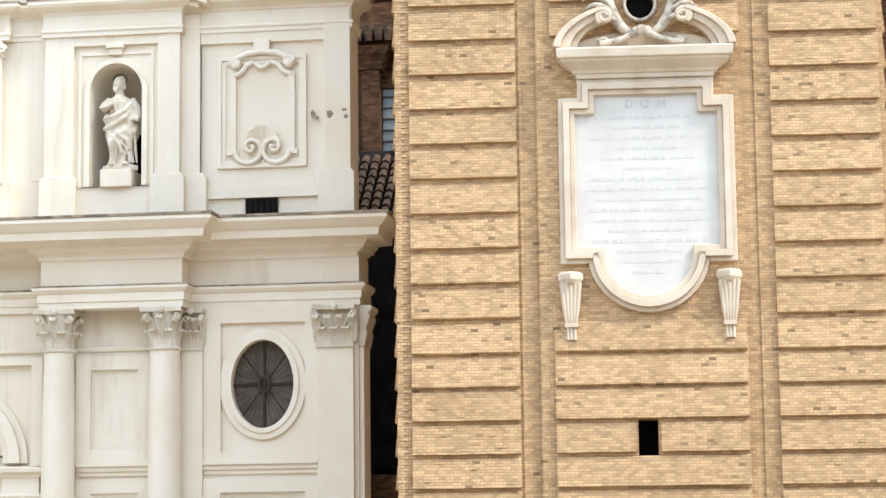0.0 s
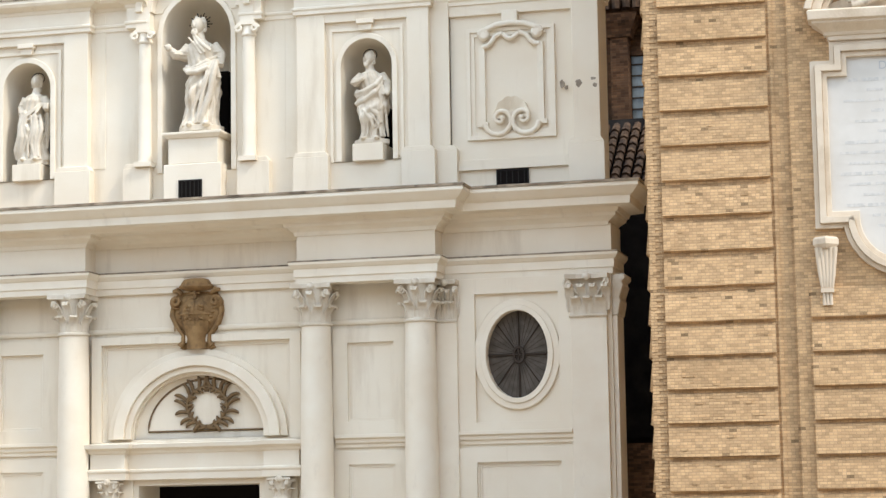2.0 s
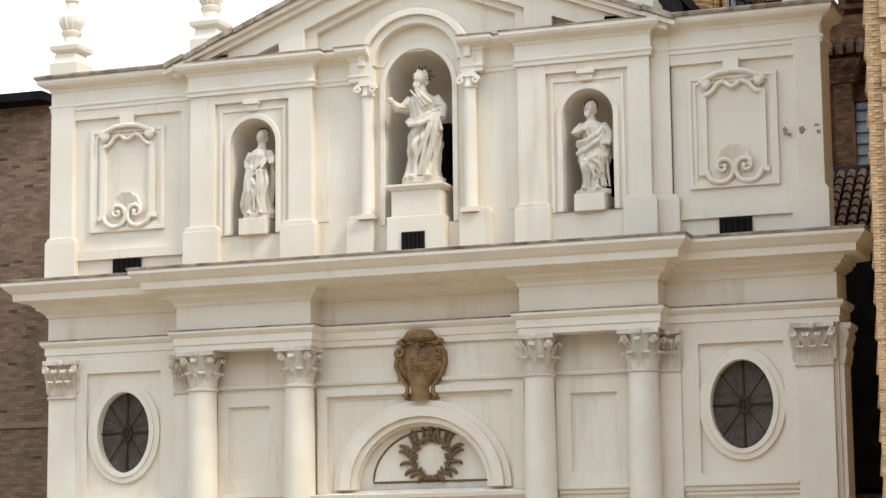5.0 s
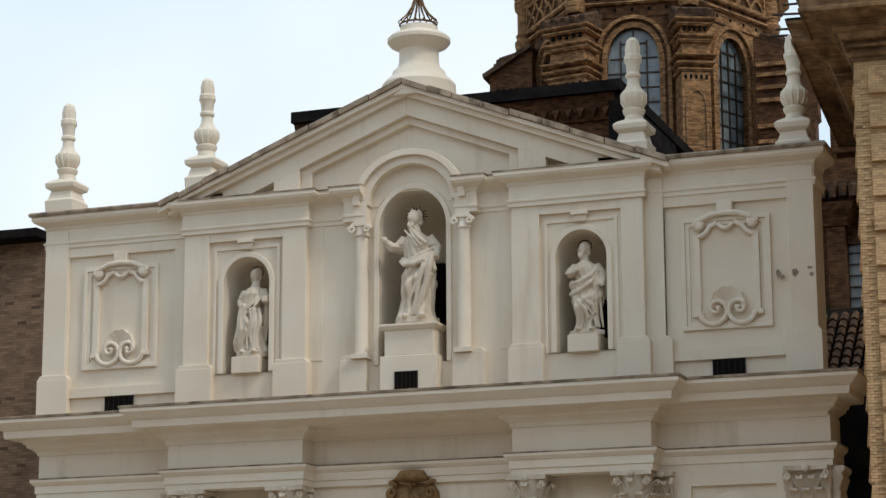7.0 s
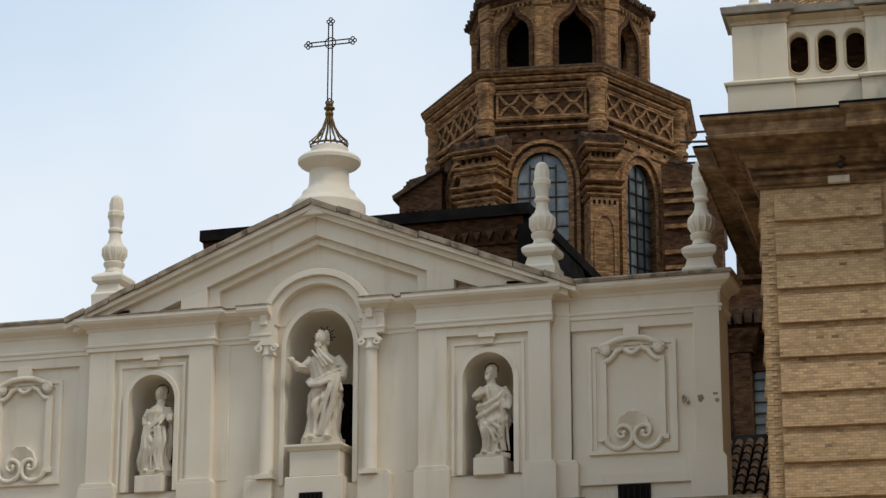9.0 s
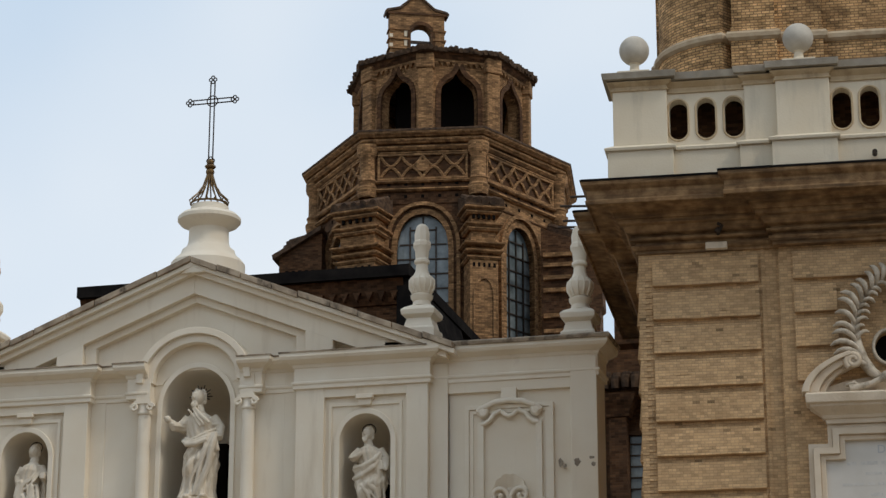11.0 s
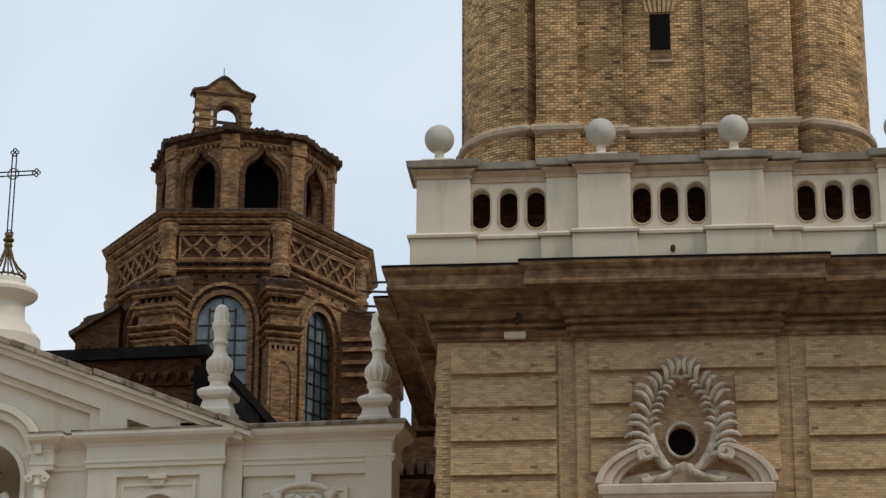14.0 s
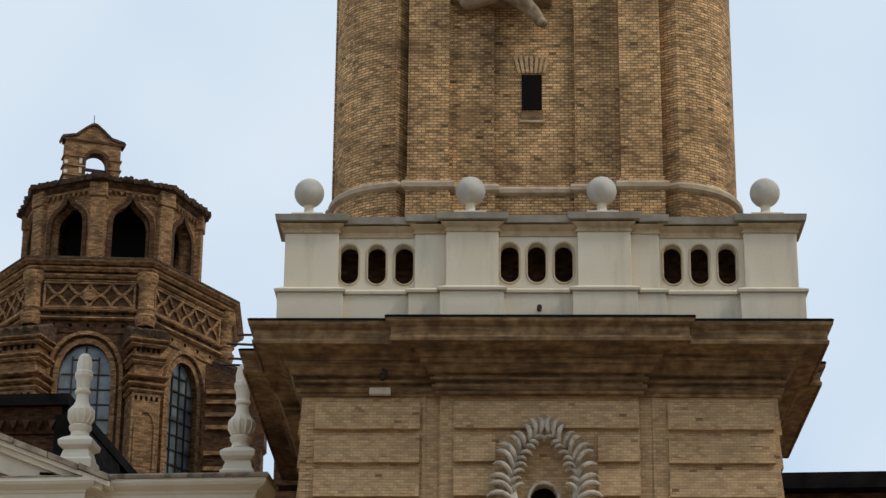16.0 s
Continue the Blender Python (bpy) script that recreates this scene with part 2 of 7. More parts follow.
SIDEB = brick_material("brown_side_brick", (0.26, 0.172, 0.112), (0.20, 0.128, 0.082), (0.17, 0.112, 0.075), patch=(0.19, 0.125, 0.082), patch_at=(0.45, 0.75), course=0.075, length=0.26, spread=(0.78, 1.18), streak=0.2, odd=0.02)
RENDERW = material("brown_render", (0.22, 0.145, 0.095), (0.27, 0.19, 0.125), scale=0.6, bump=0.3, fine=14, stain=(0.22, 0.15, 0.10), stain_at=(0.5, 0.8))
# The paler tone stands in for sky mirrored in the panes.
GLASSB = material("leaded_glass", (0.075, 0.093, 0.097), (0.22, 0.255, 0.26), scale=1.6, rough=0.25, bump=0.05, fine=9, contrast=(0.35, 0.7), stain=(0.10, 0.11, 0.10), stain_scale=(2.5, 2.5, 0.5), stain_at=(0.5, 0.8), specular=0.6)
BLACKIRON = plain("black_iron", (0.02, 0.018, 0.016), 0.8, 0.0, 0.1)
MESHG = material("wire_screen", (0.075, 0.060, 0.046), (0.12, 0.098, 0.078), scale=5, bump=0.3, fine=60, rough=0.7)
IRON = plain("rusted_iron", (0.055, 0.04, 0.03), 0.6, 0.6)
GILT = material("gilded_iron", (0.20, 0.12, 0.045), (0.10, 0.06, 0.03), scale=8, rough=0.5, metallic=0.6, bump=0.2)
BRONZE = material("brown_sandstone", (0.22, 0.125, 0.05), (0.33, 0.205, 0.09), scale=5, bump=0.5, fine=25, stain=(0.09, 0.055, 0.03), stain_scale=(6, 6, 4), stain_at=(0.5, 0.75))
WREATHB = material("bronze_gilt_wreath", (0.20, 0.125, 0.055), (0.13, 0.08, 0.04), scale=8, rough=0.6, metallic=0.2, bump=0.3)
# Near-black colour put in for the darkness inside openings, holes and slots.
DARK = plain("painted_black_interior", (0.012, 0.010, 0.009), 0.9, 0.0, 0.0)
PAVING = material("stone_paving", (0.30, 0.245, 0.180), (0.36, 0.30, 0.228), scale=1.0, bump=0.3, fine=6)


# ---- mesh helpers ----
class Shape:
    """Gathers vertices and faces; m places what is added."""

    def __init__(self, m=None):
        self.v, self.f, self.m = [], [], m or Matrix()

    def add(self, verts, faces):
        k = len(self.v)
        self.v += [tuple(self.m @ Vector(p)) for p in verts]
        self.f += [tuple(i + k for i in q) for q in faces]
        return self

    def box(self, x0, x1, y0, y1, z0, z1):
        return self.add([(x, y, z) for z in (z0, z1) for y in (y0, y1) for x in (x0, x1)],
                        [(0, 2, 3, 1), (4, 5, 7, 6), (0, 1, 5, 4), (2, 6, 7, 3), (0, 4, 6, 2), (1, 3, 7, 5)])

    def prism(self, pts, y0, y1):
        """An outline in x, z, given anticlockwise as seen from the front, carried from y0 to y1."""
        n = len(pts)
        return self.add([(x, y0, z) for x, z in pts] + [(x, y1, z) for x, z in pts],
                        [tuple(range(n)), tuple(range(2 * n - 1, n - 1, -1))] + [(i, i + n, (i + 1) % n + n, (i + 1) % n) for i in range(n)])

    def slab(self, pts, z0, z1):
        """An outline in x, y carried from z0 to z1."""
        n = len(pts)
        return self.add([(x, y, z0) for x, y in pts] + [(x, y, z1) for x, y in pts],
                        [tuple(range(n - 1, -1, -1)), tuple(range(n, 2 * n))] + [(i, (i + 1) % n, (i + 1) % n + n, i + n) for i in range(n)])

    def ring(self, outer, inner, y0, y1, closed=True):
        """The band between two outlines with the same number of points in x, z, from y0 to y1."""
        n = len(outer)
        vs = [(x, y, z) for y in (y0, y1) for line in (outer, inner) for x, z in line]
        fs = []
        for i in range(n if closed else n - 1):
            j = (i + 1) % n
            fs += [(i, j, n + j, n + i), (2 * n + j, 2 * n + i, 3 * n + i, 3 * n + j), (j, i, 2 * n + i, 2 * n + j), (n + i, n + j, 3 * n + j, 3 * n + i)]
        if not closed:
            fs += [(0, n, 3 * n, 2 * n), (n - 1, 3 * n - 1, 4 * n - 1, 2 * n - 1)]
        return self.add(vs, fs)

    def sweep(self, path, profile, closed=False):
        """A moulding: profile of (out, z), closed, along a plan path of (x, y) whose outside lies on its right."""
        n, k = len(path), len(profile)
        vs = []
        for i in range(n):
            p = Vector(path[i])
            before = (p - Vector(path[i - 1])).normalized() if i or closed else None
            after = (Vector(path[(i + 1) % n]) - p).normalized() if i < n - 1 or closed else None
            before, after = before or after, after or before
            n0, n1 = Vector((before.y, -before.x)), Vector((after.y, -after.x))
            out = (n0 + n1) / max(0.2, 1 + n0.dot(n1))
            vs += [(p.x + out.x * o, p.y + out.y * o, z) for o, z in profile]
        fs = []
        for i in range(n if closed else n - 1):
            a, b = i * k, (i + 1) % n * k
            fs += [(a + j, a + (j + 1) % k, b + (j + 1) % k, b + j) for j in range(k)]
        if not closed:
            fs += [tuple(range(k)), tuple(range(n * k - 1, (n - 1) * k - 1, -1))]
        return self.add(vs, fs)

    def lathe(self, profile, x=0.0, y=0.0, z=0.0, n=20, sx=1.0, sy=1.0):
        """A turned form: profile of (radius, height) from below upwards."""
        k = len(profile)
        vs = [(x + sx * r * math.cos(2 * math.pi * i / n), y + sy * r * math.sin(2 * math.pi * i / n), z + h) for r, h in profile for i in range(n)]
        fs = [(j * n + i, j * n + (i + 1) % n, (j + 1) * n + (i + 1) % n, (j + 1) * n + i) for j in range(k - 1) for i in range(n)]
        fs += [tuple(range(n - 1, -1, -1)), tuple(range((k - 1) * n, k * n))]
        return self.add(vs, fs)

    def tube(self, pts, radii, n=8):
        """A rounded rod along points, with one radius or one for each."""
        pts = [Vector(p) for p in pts]
        radii = radii if isinstance(radii, (list, tuple)) else [radii] * len(pts)
        vs = []
        for i, p in enumerate(pts):
            d = (pts[min(i + 1, len(pts) - 1)] - pts[max(i - 1, 0)]).normalized()
            side = d.cross(Vector((0, 1, 0)))
            side = side.normalized() if side.length > 0.05 else Vector((1, 0, 0))
            up = side.cross(d)
            vs += [tuple(p + radii[i] * (side * math.cos(2 * math.pi * j / n) + up * math.sin(2 * math.pi * j / n))) for j in range(n)]
        fs = [(i * n + j, i * n + (j + 1) % n, (i + 1) * n + (j + 1) % n, (i + 1) * n + j) for i in range(len(pts) - 1) for j in range(n)]
        fs += [tuple(range(n)), tuple(range(len(pts) * n - 1, (len(pts) - 1) * n - 1, -1))]
        return self.add(vs, fs)

    def ball(self, x, y, z, rx, ry=None, rz=None, n=14, k=9):
        ry, rz = ry or rx, rz or rx
        prof = [(max(0.02, math.sin(math.pi * (j + 0.25) / (k + 0.5))), -math.cos(math.pi * (j + 0.25) / (k + 0.5))) for j in range(k + 1)]
        return self.lathe([(r * rx, h * rz) for r, h in prof], x, y, z, n, 1.0, ry / rx)


def arc(x, z, rx, rz, a0, a1, n):
    """Points of an elliptic arc in x, z, angles in degrees from the right, anticlockwise."""
    return [(x + rx * math.cos(radians(a0 + (a1 - a0) * i / (n - 1))), z + rz * math.sin(radians(a0 + (a1 - a0) * i / (n - 1)))) for i in range(n)]


def to_rect(pts, x0, x1, z0, z1):
    """For each point of a hole, the point of the rectangle's edge that lies in its direction; corners are kept."""
    cx, cz = sum(p[0] for p in pts) / len(pts), sum(p[1] for p in pts) / len(pts)
    out = []
    for x, z in pts:
        dx, dz = x - cx, z - cz
        s = min(((x1 - cx) / dx) if dx > 1e-9 else ((x0 - cx) / dx) if dx < -1e-9 else 1e9, ((z1 - cz) / dz) if dz > 1e-9 else ((z0 - cz) / dz) if dz < -1e-9 else 1e9)
        out.append([cx + s * dx, cz + s * dz])
    for corner in ((x0, z0), (x1, z0), (x1, z1), (x0, z1)):
        i = min(range(len(out)), key=lambda q: (out[q][0] - corner[0]) ** 2 + (out[q][1] - corner[1]) ** 2)
        out[i] = list(corner)
    return [tuple(p) for p in out]


def part(name, shape, mat, parent=None, label="", bevel=0.0, smooth=False, m=None):
    """One mesh object under a thing or a part."""
    me = bpy.data.meshes.new(name)
    me.from_pydata(shape.v, [], shape.f)
    bm = bmesh.new()
    bm.from_mesh(me)
    bmesh.ops.recalc_face_normals(bm, faces=bm.faces)
    bm.to_mesh(me)
    bm.free()
    me.materials.append(mat)
    if smooth:
        me.polygons.foreach_set("use_smooth", [True] * len(me.polygons))
        me.set_sharp_from_angle(angle=radians(smooth if smooth is not True else 40))
    ob = new(name, me)
    if m:
        ob.matrix_basis = m
    if parent:
        ob.parent = parent
    if label:
        tagged(ob, label)
    if bevel:
        bv = ob.modifiers.new("edge", "BEVEL")
        bv.width, bv.segments, bv.limit_method, bv.angle_limit = bevel, 2, "ANGLE", radians(35)
    return ob


def thing(name, m, label, category, group="", kind=""):
    ob = new(name)
    ob.matrix_basis = m
    ob.empty_display_size = 0.3
    return tagged(ob, label, category, group, kind)


def arch_hole(x, w, z0, z_spring, rise, n=15):
    """Outline of a round-headed opening, anticlockwise from its lower left corner."""
    return [(x - w, z0), (x - w / 3, z0), (x + w / 3, z0), (x + w, z0), (x + w, z0 + (z_spring - z0) / 2)] + arc(x, z_spring, w, rise, 0, 180, n) + [(x - w, z0 + (z_spring - z0) / 2)]


def pointed_hole(x, w, z0, z_spring, rise, n=6):
    right = [(x + w * (1 - (i / n) ** 1.9), z_spring + rise * math.sin(math.pi / 2 * (i / n)) ** 0.9) for i in range(n + 1)]
    left = [(2 * x - px, pz) for px, pz in right[-2::-1]]
    return [(x - w, z0), (x - w / 3, z0), (x + w / 3, z0), (x + w, z0), (x + w, (z0 + z_spring) / 2)] + right + left + [(x - w, (z0 + z_spring) / 2)]


def ogee_hole(x, w, z0, z_spring, rise):
    """Outline of an opening with a double-curved pointed head."""
    right = [(x + w * a, z_spring + rise * b) for a, b in ((1.0, 0.0), (0.97, 0.2), (0.86, 0.40), (0.62, 0.56), (0.36, 0.66), (0.16, 0.80), (0.0, 1.0))]
    left = [(2 * x - px, pz) for px, pz in right[-2::-1]]
    return [(x - w, z0), (x - w / 3, z0), (x + w / 3, z0), (x + w, z0), (x + w, (z0 + z_spring) / 2)] + right + left + [(x - w, (z0 + z_spring) / 2)]


def grown(pts, d):
    """The outline moved outwards by d."""
    n, out = len(pts), []
    for i in range(n):
        p, a, b = Vector(pts[i]), Vector(pts[i - 1]), Vector(pts[(i + 1) % n])
        d0, d1 = (p - a).normalized(), (b - p).normalized()
        n0, n1 = Vector((d0.y, -d0.x)), Vector((d1.y, -d1.x))
        o = (n0 + n1) / max(0.4, 1 + n0.dot(n1))
        out.append((p.x + o.x * d, p.y + o.y * d))
    return out


def frond(x, z, a, l, curl, r, y0=-0.09, lift=0.13):
    """A thick leaf that arches off its stem and hooks over at the tip."""
    pts, n, t = [], 7, a
    for j in range(n):
        q = j / (n - 1)
        pts.append((x, y0 - lift * math.sin(math.pi * (0.15 + 0.7 * q)), z))
        x, z = x + math.cos(t) * l / n, z + math.sin(t) * l / n
        t += curl / n * (0.5 + q)
    return Shape().tube(pts, [r * (0.75 + 0.5 * math.sin(math.pi * j / (n - 1))) * (1 if j < n - 1 else 0.6) for j in range(n)], 7)


# ---- ground ----
g = Shape()
g.add([(-2500, -2500, 0), (2500, -2500, 0), (2500, 2500, 0), (-2500, 2500, 0)], [(0, 1, 2, 3)])
tagged(part("ground", g, PAVING), "pale stone paving of the cathedral square", "ground", kind="structure")

# added unseen walls close the square behind the camera and block low sky light
for k, (x0, x1, y0, y1, h) in enumerate(((-75, 60, -16, -14, 24), (-77, -75, -16, 49, 20), (60, 62, -16, 60, 20))):
    tagged(part("sky_block_wall_%d" % (k + 1), Shape().box(x0, x1, y0, y1, 0, h), RENDERW), "added unseen wall closing the square and blocking low sky light", "wall", kind="structure")

# ---- the church front ----
FX, FY = -17.45, 46.0
FRONT = pose(FX, FY, 0)
facade = thing("church_facade", FRONT, "cream stucco church facade with columns, niches and pediment", "facade")

# lower storey walls
for x0, x1 in ((-9.2, -8.3), (8.1, 9.18)):
    part("wing_wall", Shape().box(x0, x1, 0.0, 1.2, 0, 7.3), STUCCO, facade)
for sx, cx, cz in ((-1, -7.2, 5.36), (1, 7.16, 5.46)):
    x0, x1 = (-8.3, -5.4) if sx < 0 else (5.4, 8.1)
    hole = arc(cx, cz, 0.66, 0.92, 0, 360, 33)[:-1]
    part("wing_wall", Shape().ring(to_rect(hole, x0, x1, 3.9, 7.3), hole, 0.0, 1.2), STUCCO, facade)
    part("wing_wall", Shape().box(x0, x1, 0.0, 1.2, 0, 3.9), STUCCO, facade)
for x0, x1, z0, z1 in ((-5.4, -2.2, 0, 7.3), (2.3, 5.4, 0, 7.3), (-2.2, 2.3, 6.0, 7.3), (-2.2, -1.3, 0, 2.9), (1.46, 2.3, 0, 2.9), (-2.2, 2.3, 2.9, 3.9)):
    part("centre_wall", Shape().box(x0, x1, -0.02, 1.2, z0, z1), STUCCO, facade)
s = Shape()
hole = [(0.08 + 1.5 * math.cos(radians(a)), 3.9 + 1.36 * math.sin(radians(a))) for a in range(0, 181, 10)]
hole += [(0.08 - 1.5 + 3.0 * i / 8, 3.9) for i in range(1, 8)]
s.ring(to_rect(hole, -2.2, 2.3, 3.895, 6.0), hole, -0.02, 0.5)
part("centre_wall", s, STUCCO, facade)
s = Shape()
s.box(-2.2, 2.3, 0.115, 1.2, 3.9, 6.0)
part("lunette_wall", s, STUCCO, facade)
s = Shape()
s.box(-1.6, 1.8, 1.22, 1.4, 0, 3.2)
# Black slab paints the unlit inside of the door opening.
part("black_fill", s, DARK, facade, "black slab painting the dark of the open door")
s = Shape()
s.box(-9.2, 9.1, 1.2, 1.5, 3.0, 8.6)
part("back_wall", s, STUCCO, facade)

# sunk and raised frames on the walls
def frame_panel(name, x0, x1, z0, z1, y, w=0.07, proud=0.035, parent=None, mat=None):
    s = Shape()
    o = [(x0, z0), (x1, z0), (x1, z1), (x0, z1)]
    i = [(x0 + w, z0 + w), (x1 - w, z0 + w), (x1 - w, z1 - w), (x0 + w, z1 - w)]
    s.ring(o, i, y - proud, y)
    o2 = [(x0 + w, z0 + w), (x1 - w, z0 + w), (x1 - w, z1 - w), (x0 + w, z1 - w)]
    i2 = [(x0 + 2 * w, z0 + 2 * w), (x1 - 2 * w, z0 + 2 * w), (x1 - 2 * w, z1 - 2 * w), (x0 + 2 * w, z1 - 2 * w)]
    s.ring(o2, i2, y - proud * 0.5, y)
    return part(name, s, mat or TRIM, parent or facade, bevel=0.008)

def surround(name, outer, inner, y0, y1):
    """The raised wall face round a sunk panel."""
    (a0, a1, c0, c1), (b0, b1, d0, d1) = outer, inner
    o = [(a0, c0), (a1, c0), (a1, c1), (a0, c1)]
    i = [(b0, d0), (b1, d0), (b1, d1), (b0, d1)]
    return part(name, Shape().ring(o, i, y0, y1), STUCCO, facade, bevel=0.006)

for a0, a1, x0, x1 in ((-4.8, -3.0, -4.53, -3.52), (3.15, 4.88, 3.48, 4.50)):
    surround("sunk_panel", (a0, a1, 3.84, 6.12), (x0, x1, 4.15, 5.82), -0.11, -0.01)
    surround("sunk_panel", (a0, a1, 0.6, 3.52), (x0, x1, 0.9, 3.24), -0.08, -0.01)
    frame_panel("panel_moulding", x0, x1, 4.15, 5.82, -0.02, 0.035, 0.03)
    frame_panel("panel_moulding", x0, x1, 0.9, 3.24, -0.02, 0.035, 0.03)
for a0, a1, x0, x1 in ((-8.45, -5.4, -8.15, -6.25), (5.4, 8.33, 6.27, 8.06)):
    surround("sunk_panel", (a0, a1, 3.84, 7.07), (x0, x1, 4.05, 6.74), -0.09, 0.01)
    surround("sunk_panel", (a0, a1, 0.6, 3.52), (x0, x1, 0.9, 3.22), -0.09, 0.01)
    frame_panel("panel_moulding", x0, x1, 0.9, 3.22, 0.0, 0.045, 0.035)
surround("portal_frame", (-2.35, 2.45, 3.84, 6.12), (-2.12, 2.20, 3.7, 5.96), -0.16, -0.01)
frame_panel("portal_moulding", -2.12, 2.20, 3.7, 5.96, -0.02, 0.045, 0.05)
for a0, a1, x0, x1 in ((-9.2, -5.46, -8.60, -5.84), (5.38, 9.03, 5.80, 8.46)):
    surround("sunk_panel", (a0, a1, 9.4, 13.0), (x0, x1, 9.62, 12.75), 0.0, 0.09)

# string courses
prof = [(-0.05, 3.60), (0.05, 3.60), (0.05, 3.67), (0.10, 3.70), (0.10, 3.77), (0.16, 3.80), (0.16, 3.87), (-0.05, 3.88)]
for x0, x1, y in ((-8.3, -5.87, 0.0), (5.9, 8.32, 0.0), (-4.8, -3.0, -0.02), (3.2, 4.85, -0.02)):
    s = Shape()
    s.sweep([(x0, y), (x1, y)], prof)
    part("string_course", s, TRIM, facade, bevel=0.006)
prof = [(-0.05, 6.22), (0.05, 6.22), (0.07, 6.27), (0.07, 6.31), (-0.05, 6.34)]
for x0, x1, y in ((-5.0, -0.46, -0.02), (0.56, 5.0, -0.02)):
    s = Shape()
    s.sweep([(x0, y), (x1, y)], prof)
    part("neck_band", s, TRIM, facade)

# oval windows
for cx, cz in ((-7.2, 5.36), (7.16, 5.46)):
    win = part("oval_window", Shape().ring(arc(cx, cz, 0.92, 1.16, 0, 360, 49)[:-1], arc(cx, cz, 0.66, 0.92, 0, 360, 49)[:-1], -0.07, 0.0), TRIM, facade, "oval window in a raised stucco ring", bevel=0.02)
    part("ring_moulding", Shape().ring(arc(cx, cz, 0.78, 1.03, 0, 360, 49)[:-1], arc(cx, cz, 0.66, 0.92, 0, 360, 49)[:-1], -0.105, -0.06), TRIM, win, bevel=0.012)
    part("screen", Shape().prism(arc(cx, cz, 0.68, 0.94, 0, 360, 49)[:-1], 0.14, 0.18), MESHG, win, "dull grey wire screen")
    for a in range(0, 360, 45):
        s = Shape()
        ca, sa = math.cos(radians(a)), math.sin(radians(a))
        s.tube([(cx, 0.12, cz), (cx + 0.67 * ca, 0.12, cz + 0.93 * sa)], 0.022 if a % 90 == 0 else 0.013, 6)
        part("bar", s, IRON, win)
    for a in range(0, 360, 10):
        ca, sa = math.cos(radians(a + 4)), math.sin(radians(a + 4))
        part("wire", Shape().tube([(cx + 0.12 * ca, 0.13, cz + 0.17 * sa), (cx + 0.67 * ca, 0.13, cz + 0.93 * sa)], 0.0035, 4), IRON, win)
    part("hub", Shape().ring(arc(cx, cz, 0.13, 0.18, 0, 360, 25)[:-1], arc(cx, cz, 0.085, 0.125, 0, 360, 25)[:-1], 0.09, 0.14), IRON, win)

# entablature: architrave and frieze follow every break, the cornice runs over the middle
low_path = [(-9.2, 1.1), (-9.2, 0.0), (-5.56, 0.0), (-5.56, -0.62), (-2.32, -0.62), (-2.32, -0.06), (2.56, -0.06), (2.56, -0.62), (5.56, -0.62), (5.56, 0.0), (9.18, 0.0), (9.18, 1.1)]
s = Shape()
s.sweep(low_path, [(-0.4, 7.06), (0.05, 7.06), (0.05, 7.20), (0.08, 7.20), (0.08, 7.37), (0.12, 7.40), (0.17, 7.46), (0.17, 7.52), (-0.4, 7.54)])
part("architrave", s, TRIM, facade, bevel=0.006)
s = Shape()
s.sweep(low_path, [(-0.4, 7.53), (0.02, 7.53), (0.02, 8.12), (-0.4, 8.12)])
part("frieze", s, STUCCO, facade)
s = Shape()
s.sweep([(-9.2, 1.1), (-9.2, 0.0), (-5.56, 0.0), (-5.56, -0.62), (-2.32, -0.62), (-2.32, -0.08), (2.56, -0.08), (2.56, -0.62), (5.56, -0.62), (5.56, 0.0), (9.1, 0.0), (9.1, 1.1)],
        [(-0.4, 8.08), (0.05, 8.08), (0.08, 8.16), (0.16, 8.22), (0.24, 8.26), (0.26, 8.34), (-0.4, 8.34)])
part("bed_moulding", s, TRIM, facade, bevel=0.006)
top_path = [(-9.2, 1.1), (-9.2, 0.0), (-5.56, 0.0), (-5.56, -0.62), (5.56, -0.62), (5.56, 0.0), (9.1, 0.0), (9.1, 1.1)]
s = Shape()
s.sweep(top_path, [(-1.2, 8.33), (0.30, 8.33), (0.34, 8.42), (0.62, 8.44), (0.64, 8.60), (0.70, 8.64), (0.80, 8.74), (0.84, 8.78), (0.84, 8.86), (0.80, 8.885), (-1.2, 8.98)])
part("cornice", s, TRIM, facade, "deep projecting cornice with weathered top", bevel=0.008)
s = Shape()
s.sweep(top_path, [(-1.0, 8.97), (0.80, 8.888), (0.86, 8.865), (0.87, 8.915), (0.80, 8.93), (-1.0, 9.01)])
part("cornice_cap", s, COPING, facade, "thin stained mortar capping")

